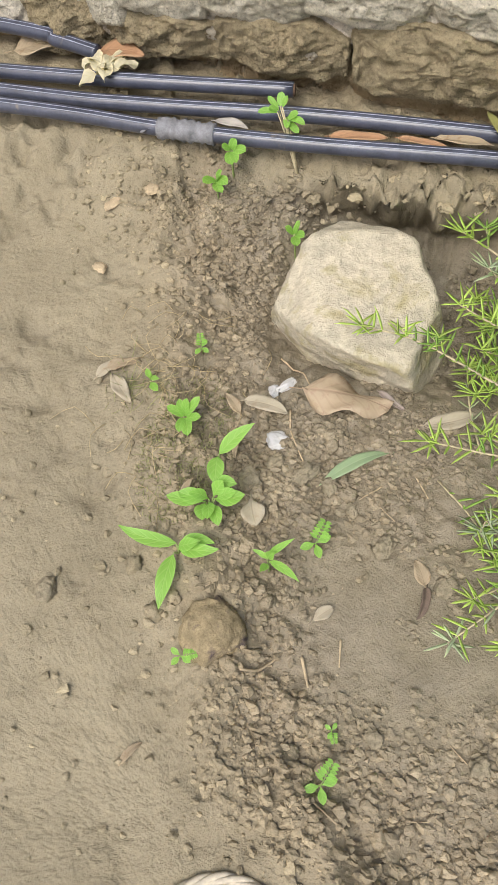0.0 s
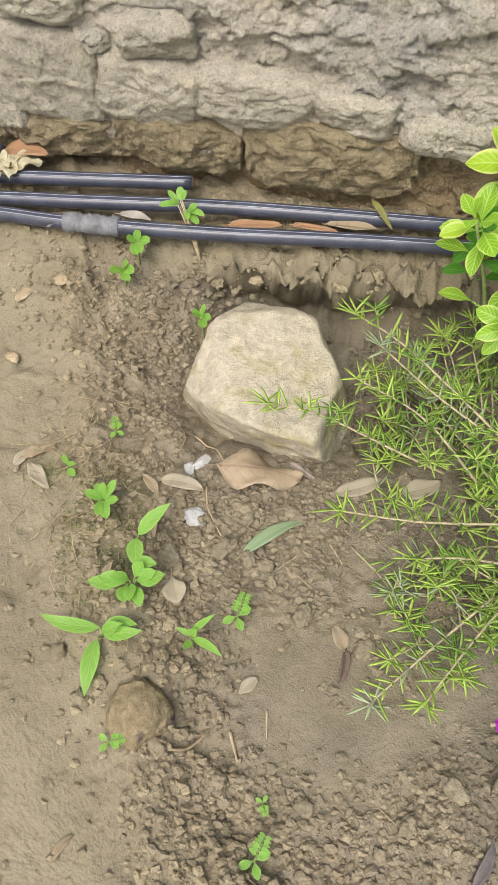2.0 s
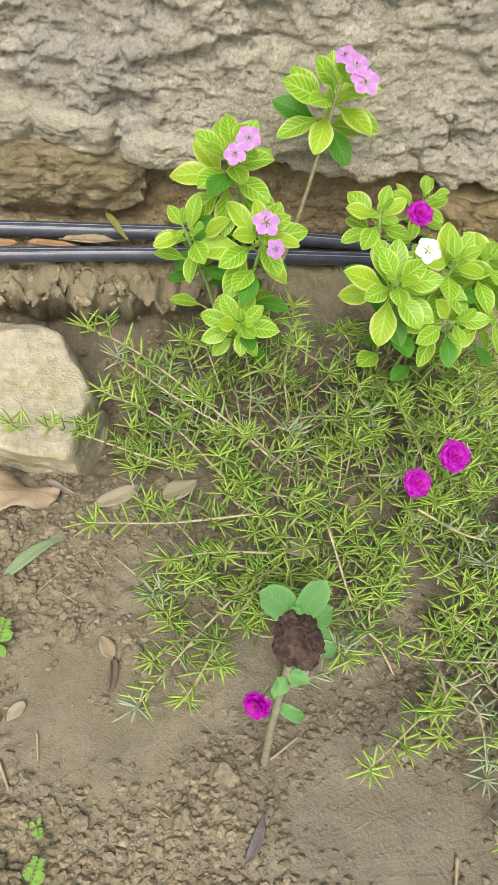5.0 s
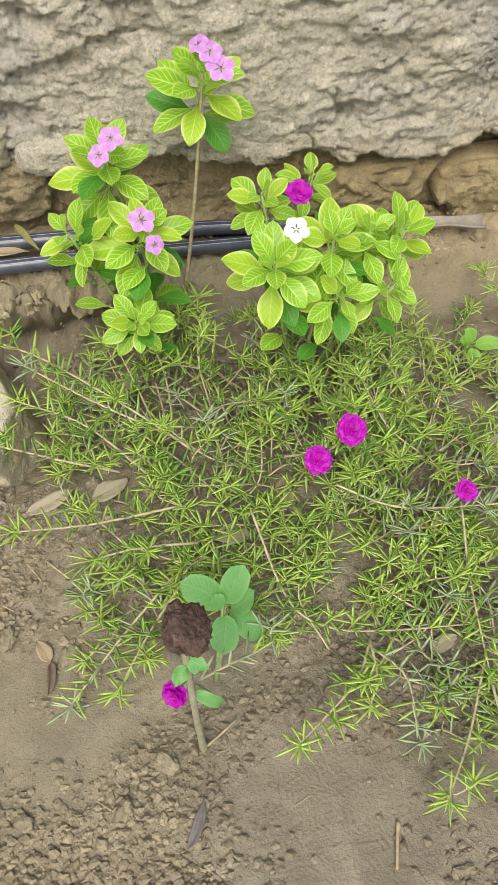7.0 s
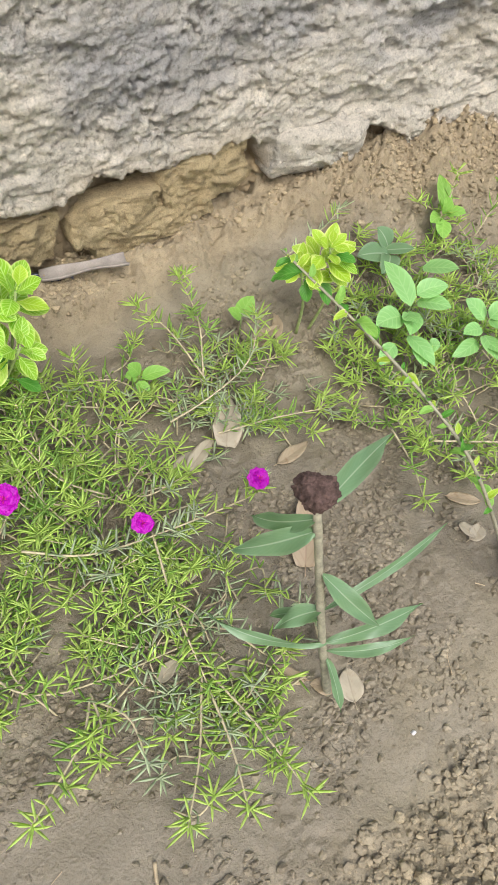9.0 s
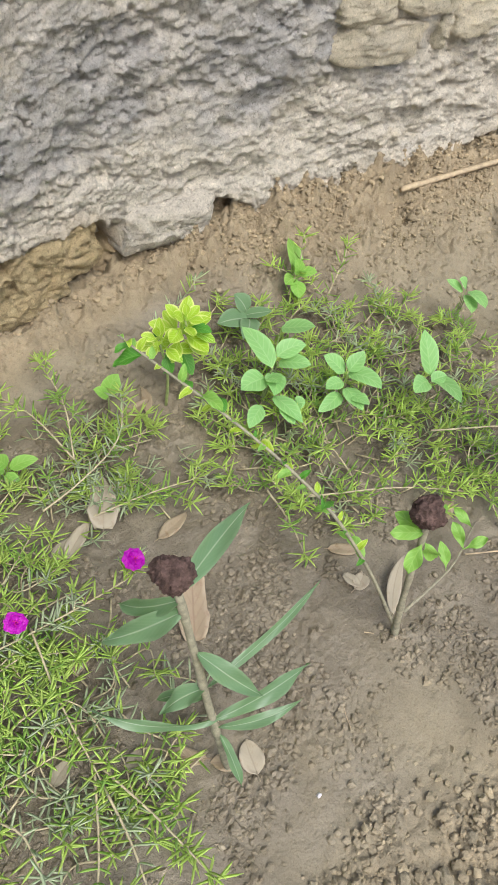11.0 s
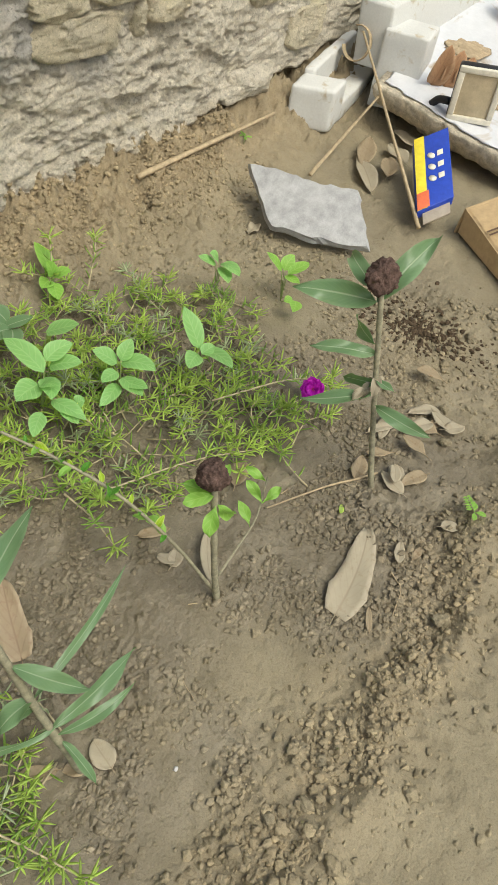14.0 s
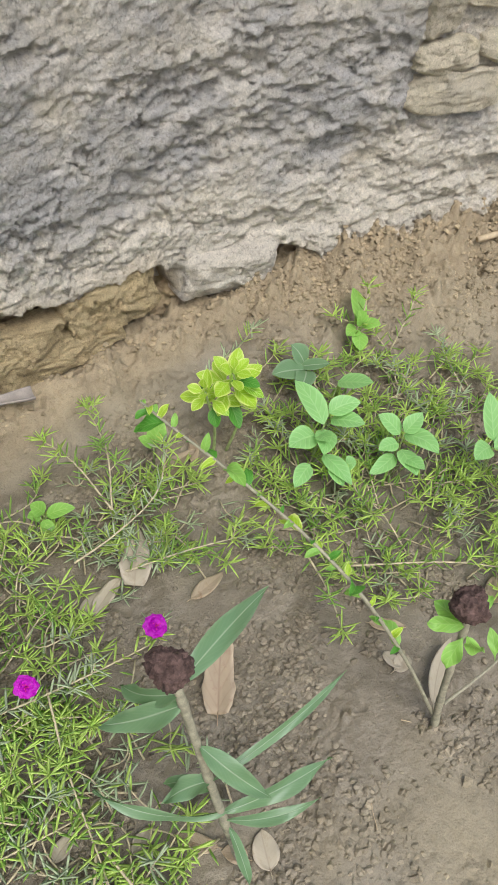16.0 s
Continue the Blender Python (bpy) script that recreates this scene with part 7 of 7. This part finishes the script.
# ---- heap of debris at the far end ----
def boxy(geo, corner, ax, ay, az, bevel=0.004, cuts=(1, 1, 1), rough=0.0, seed=0):
    """A block from a corner and three edge vectors, with softened edges and an uneven skin."""
    bm = bmesh.new()
    bmesh.ops.create_cube(bm, size=1.0)
    s = [np.linalg.norm(v) for v in (ax, ay, az)]
    for v in bm.verts:
        v.co = Vector([(v.co[i] + 0.5) * s[i] for i in range(3)])
    if bevel:
        bmesh.ops.bevel(bm, geom=list(bm.edges), offset=min(bevel, min(s) * 0.4), segments=2, affect="EDGES", profile=0.6)
    if rough:
        bmesh.ops.subdivide_edges(bm, edges=[e for e in bm.edges if e.calc_length() > max(s) * 0.15], cuts=6, use_grid_fill=True)
    bm.verts.ensure_lookup_table()
    u = [unit(v) for v in (ax, ay, az)]
    out = []
    for v in bm.verts:
        p = V(*corner) + u[0] * v.co[0] + u[1] * v.co[1] + u[2] * v.co[2]
        if rough:
            p = p + V(*[rough * float(vnoise(v.co[0] * 45 + 9 * k, v.co[1] * 45, v.co[2] * 45 + seed, k + 1)) for k in range(3)])
        out.append(p)
    f = [tuple(v.index for v in fc.verts) for fc in bm.faces]
    bm.free()
    geo.add(out, f)
    geo.uv = []
    return geo


def prism(geo, outline, thick, origin, ax, ay, seed=0, rough=0.004):
    """A broken slab: an uneven outline in the plane of ax and ay, with thickness."""
    ax, ay = unit(ax), unit(ay)
    n = unit(np.cross(ax, ay))
    pts = []
    for a, b in zip(outline, outline[1:] + outline[:1]):
        a, b = V(*a), V(*b)
        k = max(2, int(np.linalg.norm(b - a) / 0.014))
        for i in range(k):
            q = a + (b - a) * i / k
            pts.append(q + V(float(vnoise(q[0] * 60, q[1] * 60, seed)), float(vnoise(q[0] * 60, q[1] * 60, seed + 5))) * rough)
    m = len(pts)
    rows = []
    c = np.mean(pts, axis=0)
    for lay, (h, sh) in enumerate(((0, 0.985), (-0.12, 1.0), (-0.5, 0.985), (-1, 0.95))):
        for i, q in enumerate(pts):
            j = float(vnoise(i * 0.5, lay * 3.1, seed, 9)) * rough * (0 if lay == 0 else 1.2)
            w = c + (q - c) * sh
            rows.append(V(*origin) + ax * (w[0] + j) + ay * (w[1] + j) + n * h * thick)
    f = [tuple(range(m))]
    for lay in range(3):
        for i in range(m):
            a, b = lay * m + i, lay * m + (i + 1) % m
            f.append((a, a + m, b + m, b))
    f.append(tuple(range(3 * m, 4 * m))[::-1])
    geo.add(rows, f)
    geo.uv = []
    return geo, n


def piece(name, fn, mat, base, label, category, group=""):
    g = Geo()
    fn(g)
    return solo(name, g, mat, base, label, category, group)


# grey broken slab
g = Geo()
prism(g, [(0.0, 0.0), (0.1, 0.152), (0.235, 0.16), (0.372, 0.151), (0.337, 0.072), (0.305, 0.0), (0.203, 0.008), (0.135, -0.003)], 0.026, (2.345, 0.793, 0.077), (0.2806, -0.9593, 0.0326), (-0.774, -0.2463, -0.5833), 3)
g.f = [q[::-1] for q in g.f]
slab = solo("broken_slab", g, SLATE, (2.4, 0.6, 0.0), "broken grey stone slab lying tilted on the soil", "slab", flat=True)

# polystyrene packing
foam = thing("polystyrene_packing", (2.9, 0.85, 0.0), "small white polystyrene packing block with a hollow", "packing", "polystyrene pieces")
g = Geo()
u1, u2 = unit(V(0.44, -0.9, 0)), unit(V(0.99, 0.13, 0.0))
boxy(g, (2.75, 0.905, 0.012), u1 * 0.135, u2 * 0.11, V(0, 0, 0.13), 0.01, rough=0.002, seed=1)
part("end_block", g, FOAM, foam)
g = Geo()
boxy(g, V(2.75, 0.905, 0.012) + u2 * 0.1, u1 * 0.135, u2 * 0.4, V(0, 0, 0.06), 0.008, rough=0.002, seed=2)
part("floor_panel", g, FOAM, foam)
g = Geo()
boxy(g, V(2.75, 0.905, 0.07) + u2 * 0.1, u1 * 0.035, u2 * 0.4, V(0, 0, 0.09), 0.008, rough=0.002, seed=3)
part("side_wall", g, FOAM, foam)
foam2 = thing("polystyrene_packing", (3.15, 0.7, 0.0), "long white polystyrene packing tray propped on debris", "packing", "polystyrene pieces")
g = Geo()
boxy(g, (3.1, 0.87, 0.12), V(0.01, -0.11, 0.0), V(1.4, -0.13, 0.08), V(-0.02, 0.01, 0.2), 0.009, rough=0.003, seed=4)
part("tray_side", g, FOAM, foam2)
g = Geo()
boxy(g, (3.08, 0.78, 0.02), V(0.03, -0.14, 0.0), V(0.14, 0.02, 0.0), V(0.0, 0.0, 0.24), 0.008, rough=0.002, seed=5)
part("corner_block", g, FOAM, foam2)
foam3 = thing("polystyrene_packing", (3.5, 0.85, 0.2), "white polystyrene piece with a curved cut-out behind", "packing", "polystyrene pieces")
g = Geo()
prism(g, [(0.0, 0.0), (0.09, 0.01), (0.2, 0.12), (0.28, 0.14), (0.6, 0.1), (0.6, -0.1), (0.0, -0.1)], 0.06, (3.55, 0.88, 0.3), (1, -0.22, 0), (0.02, 0.1, 1), 6, 0.002)
part("back_panel", g, FOAM, foam3)

# big painted slab carrying the small things
g = Geo()
SLAB_O, SLAB_X, SLAB_Y = V(3.0, 0.74, 0.13), unit(V(0.0, -1.0, -0.1)), unit(V(1.0, 0.08, 0.12))
_, SLAB_N = prism(g, [(0.0, 0.0), (0.24, -0.03), (0.52, -0.06), (0.74, -0.02), (0.74, 1.1), (0.0, 1.1)], 0.075, SLAB_O, SLAB_X, SLAB_Y, 7, 0.006)
slab2 = thing("concrete_slab", (3.3, 0.4, 0.0), "thick broken concrete slab with peeling white paint", "slab")
part("slab_body", g, SLAB_EDGE, slab2)
PAINT = plain("peeling_white_paint", (0.6, 0.61, 0.64), 0.6, 0.06, 30, 0.2, 0.002, 0.4, 0, ((0.4, 0.33, 0.24), 0.57, 0.25))
g = Geo()
prism(g, [(0.025, 0.02), (0.24, -0.01), (0.52, -0.04), (0.715, 0.0), (0.715, 1.07), (0.025, 1.07)], 0.004, SLAB_O + SLAB_N * 0.006, SLAB_X, SLAB_Y, 8, 0.006)
part("paint_layer", g, PAINT, slab2, "peeling white paint")
g = Geo()
stone(g, (3.3, 0.45, 0.0), (0.2, 0.2, 0.085), 5, 3, 8, 0.08)
stone(g, (3.6, 0.7, 0.02), (0.25, 0.15, 0.13), 6, 3, 8, 0.08)
g.uv = []
solo("rubble", g, SLAB_EDGE, (3.3, 0.45, 0.0), "earthy rubble propping up the slab", "rubble", kind="stuff")


def on_slab(a, b, h=0.0):
    return SLAB_O + SLAB_X * a + SLAB_Y * b + SLAB_N * (0.006 + h)


# torch
torch = thing("torch", tuple(on_slab(0.2, 0.75)), "red plastic torch lying on the slab", "torch")
g = Geo()
c, d = on_slab(0.2, 0.72, 0.055), unit(V(0.5, -0.8, 0.06))
tube(g, [c + d * s for s in (0.03, 0.05, 0.06, 0.2)], [0.048, 0.045, 0.033, 0.031], 18)
part("body", g, RED_PLASTIC, torch)
g = Geo()
tube(g, [c + d * s for s in (0.0, 0.012, 0.03)], [0.052, 0.053, 0.049], 20)
part("rim", g, BLACK_PLASTIC, torch, "black rim")
g = Geo()
tube(g, [c - d * 0.003, c + d * 0.002], [0.041, 0.042], 20)
part("lens", g, CHROME, torch, "pale lens")

# small lamp head with a square face
lamp = thing("lamp_head", tuple(on_slab(0.25, 0.12)), "small square-faced lamp with a cream frame, unlit", "lamp")
fx, fz = unit(V(0.35, -0.9, 0.05)), unit(V(-0.1, 0.0, 1.0))
fn = unit(np.cross(fx, fz))
o = V(3.0, 0.49, 0.105)
g = Geo()
boxy(g, o - fn * 0.035, fx * 0.135, fn * 0.035, fz * 0.165, 0.008)
part("housing", g, BLACK_PLASTIC, lamp)
for nm, p, w, h in (("frame", (0, 0), 0.135, 0.018), ("frame", (0, 0.147), 0.135, 0.018), ("frame", (0, 0.018), 0.018, 0.129), ("frame", (0.117, 0.018), 0.018, 0.129)):
    g = Geo()
    boxy(g, o + fx * p[0] + fz * p[1] - fn * 0.004, fx * w, fn * 0.012, fz * h, 0.003)
    part(nm, g, CREAM, lamp, "cream plastic frame")
g = Geo()
boxy(g, o + fx * 0.018 + fz * 0.018 - fn * 0.003, fx * 0.099, fn * 0.004, fz * 0.129, 0.001)
part("face", g, plain("tan_face", (0.55, 0.46, 0.31), 0.3, 0.15, 30), lamp, "tan glazed face")
g = Geo()
tube(g, spline([o - fn * 0.03 + fz * 0.04, o - fn * 0.05 - fx * 0.03 + fz * 0.03, o - fn * 0.05 - fx * 0.05 + fz * 0.01], 8), 0.012, 10)
part("neck", g, BLACK_PLASTIC, lamp)
for k in range(3):
    g = Geo()
    leaf(g, on_slab(0.15 + 0.035 * k, 0.12 + 0.025 * k, 0.0), (0.18 * k - 0.05, -0.25, 0.75), (-0.7, -0.7, 0.3), 0.13 - 0.015 * k, 0.085, "strap", 0.35, 0.5, 0.03, seed=k, nl=10, nc=6)
    ob = solo("fallen_leaf", g, DRY_RED, tuple(on_slab(0.17, 0.13)), "curled russet dry leaf on the slab", "leaf", "fallen leaves")
    ob.modifiers.new("shell", "SOLIDIFY").thickness = 0.0012
g = Geo()
tube(g, spline([on_slab(0.3, 0.28, 0.004), on_slab(0.42, 0.3, 0.006)], 8), 0.003, 6)
solo("twig", g, WOOD, tuple(on_slab(0.3, 0.28)), "dry twig on the slab", "stick", "dry sticks")
SLAB_SOIL = plain("dry_soil_heap", (0.4, 0.31, 0.2), 0.95, 0.25, 50, 0.7, 0.004)
for k, (u, w, size) in enumerate(((0.28, 0.33, (0.1, 0.12, 0.01)), (0.42, 0.24, (0.09, 0.06, 0.008)), (0.16, 0.42, (0.1, 0.06, 0.008)), (0.44, 0.45, (0.05, 0.12, 0.008)))):
    g = Geo()
    stone(g, on_slab(u, w, 0.0), size, 9 + k, 4, 8, 0.3)
    g.uv = []
    solo("soil_patch", g, SLAB_SOIL, tuple(on_slab(u, w)), "thin patch of dry soil lying on the slab", "soil", "soil patches on the slab")

# blue and yellow carton under the slab
bx = thing("small_box", (2.8, 0.42, 0.0), "crushed blue and yellow cardboard box under the slab", "box")
o, a, b = V(2.56, 0.37, 0.032), unit(V(0.24, 0.139, 0.07)), unit(V(0.1, -0.06, 0.03))
n = unit(np.cross(b, a))
n = n if n[2] > 0 else -n
g = Geo()
boxy(g, o - n * 0.03, a * 0.28, b * 0.12, n * 0.03, 0.003)
part("body", g, BLUE, bx, "blue printed card")
g = Geo()
boxy(g, o + n * 0.001, a * 0.28, b * 0.034, n * 0.002, 0.0005)
part("side_strip", g, YELLOW, bx, "yellow printed strip")
g = Geo()
boxy(g, o + n * 0.0032, a * 0.06, b * 0.04, n * 0.002, 0.0005)
part("corner_print", g, ORANGE, bx, "orange printed corner")
for k in range(3):
    g = Geo()
    tube(g, [o + a * (0.1 + 0.045 * k) + b * 0.055 + n * 0.0005, o + a * (0.1 + 0.045 * k) + b * 0.055 + n * 0.003], 0.011, 14)
    part("round_print", g, CREAM, bx, "pale round printed mark")
    g = Geo()
    boxy(g, o + a * (0.09 + 0.045 * k) + b * 0.075 + n * 0.001, a * 0.02, b * 0.02, n * 0.0015, 0.0003)
    part("print_bar", g, CREAM, bx, "pale bar of small print")
g = Geo()
boxy(g, o - a * 0.04 + b * 0.02 - n * 0.02, a * 0.06, b * 0.09, n * 0.004, 0.001)
part("flap", g, plain("grey_card", (0.36, 0.31, 0.25), 0.85, 0.15, 50), bx, "grey inner flap")

# tan carton lying on its side
ct = thing("carton", (2.7, 0.15, 0.0), "tan cardboard carton with dark brown prints", "carton")
o = V(2.64, 0.26, 0.05)
e1, e2 = unit(V(0.26, -0.13, 0.03)), unit(V(-0.256, -0.31, -0.037))
g = Geo()
boxy(g, o, e1 * 0.62, e2 * 0.404, unit(np.cross(e1, e2)) * 0.012, 0.002)
part("top_panel", g, CARDBOARD, ct)
cn = unit(np.cross(e1, e2))
cn = cn if cn[2] > 0 else -cn
g = Geo()
boxy(g, o, e1 * 0.62, unit(V(0.12, 0.1, -0.9)) * 0.09, unit(V(0.4, 0.4, 0)) * 0.01, 0.002)
part("side_panel", g, CARDBOARD, ct)
g = Geo()
foot = [o, o + e2 * 0.404, V(*(o + e2 * 0.404)[:2], -0.02), V(o[0], o[1], -0.02)]
g.add([p - e1 * 0.001 for p in foot] + [p + e1 * 0.011 for p in foot], [(0, 1, 2, 3), (7, 6, 5, 4), (0, 4, 5, 1), (1, 5, 6, 2), (2, 6, 7, 3), (3, 7, 4, 0)])
part("end_panel", g, CARDBOARD, ct, "cut tan end of the carton", flat=True)
top = o + cn * 0.0135
for k in range(2):
    g = Geo()
    boxy(g, top + e2 * (0.108 + 0.013 * k), e1 * 0.62, e2 * 0.005, cn * 0.0012, 0.0002)
    part("printed_line", g, CARD_AND_MOUTH_DARK, ct, "dark printed line")
for k, (p, q, r) in enumerate(((0.07, 0.175, 0.018), (0.13, 0.18, 0.027), (0.06, 0.235, 0.016), (0.12, 0.25, 0.022), (0.2, 0.19, 0.022), (0.2, 0.26, 0.02), (0.07, 0.3, 0.02), (0.15, 0.32, 0.024))):
    g = Geo()
    c = top + e1 * p + e2 * q
    ring = [c + (e1 * math.cos(w) + e2 * math.sin(w)) * r * (1 + 0.12 * math.sin(5 * w + k)) for w in np.linspace(0, 6.283, 17)]
    tube(g, ring, 0.004 if k % 2 else 0.006, 5, False)
    part("round_print", g, CARD_AND_MOUTH_DARK, ct, "dark round printed drawing")
g = Geo()
boxy(g, o + e1 * 0.2 + unit(V(0.12, 0.1, -0.9)) * -0.001 + e2 * 0.02 + cn * 0.013, e1 * 0.06, e2 * 0.012, cn * 0.001, 0.0002)
part("print_bar", g, CARD_AND_MOUTH_DARK, ct, "dark bar of small print")

# sticks
twig([(2.07, 0.948, 0.098), (2.63, 0.884, 0.1)], 0.008, "long dry bamboo stick along the wall", WOOD, False, "stick")
twig([(2.55, 0.925, 0.03), (3.0, 0.945, 0.12)], 0.006, "dry stick by the wall", WOOD, False, "stick")
twig([(2.55, 0.7, 0.012), (3.05, 0.72, 0.1)], 0.0055, "dry stick leaning on the heap", WOOD, False, "stick")
twig([(2.53, 0.345, 0.008), (3.06, 0.84, 0.235)], 0.0065, "long thin dry stick leaning on the foam", WOOD, False, "stick")
g = Geo()
ring = [V(3.08, 0.86, 0.19) + V(0.012 * math.cos(w), 0.045 * math.sin(w) * -1, 0.05 * math.cos(w)) for w in np.linspace(-0.4, 4.4, 20)]
tube(g, ring, 0.014, 8, True, 0, 0, 0.2)
solo("cane_loop", g, WOOD, (3.08, 0.86, 0.14), "loop of split cane against the foam", "stick")
for k, (x, y, a) in enumerate(((2.74, 0.6, 0.6), (2.86, 0.66, 0.3), (2.9, 0.58, 1.0), (2.8, 0.55, 0.2), (3.0, 0.6, 1.4))):
    fallen(x, y, a, 0.2 if k < 2 else 0.12, 0.06, 120 + k, (DRY_PALE, DRY_LEAF)[k % 2], "lance", "long dry leaf among the debris", 0.2, 0.3, 0.01 + 0.004 * k, 0.06)
# pale husk flower caught on the back pipe
t = thing("withered_bloom", (-0.425, 1.06, 0.118), "withered cream bloom lying on the pipes", "dry flower")
rng = np.random.RandomState(17)
for k in range(10):
    w = rng.uniform(0, 6.3)
    g = Geo()
    leaf(g, (-0.43 + rng.normal() * 0.012, 1.055 + rng.normal() * 0.012, 0.122), (math.cos(w), math.sin(w), 0.5), (0, 0, 1), 0.045, 0.026, "obovate", 1.0, 0.3, 0.2, seed=k)
    part("petal", g, CREAM_PETAL, t)
# dry grass tuft on the path's edge
t = thing("dry_grass", (-0.21, 0.6, floor_at(-0.21, 0.6)), "wisps of dry straw-coloured grass", "grass", kind="stuff")
g = Geo()
rng = np.random.RandomState(27)
for k in range(70):
    x, y, w = rng.normal(-0.2, 0.05), rng.normal(0.54, 0.08), rng.uniform(0, 6.3)
    z = floor_at(x, y)
    l = rng.uniform(0.02, 0.07)
    tube(g, spline([(x, y, z), (x + 0.5 * l * math.cos(w), y + 0.5 * l * math.sin(w), z + rng.uniform(0.003, 0.02)), (x + l * math.cos(w + 0.5), y + l * math.sin(w + 0.5), z + 0.003)], 5), 0.0006, 3)
part("blades", g, DRY_STRAW, t)
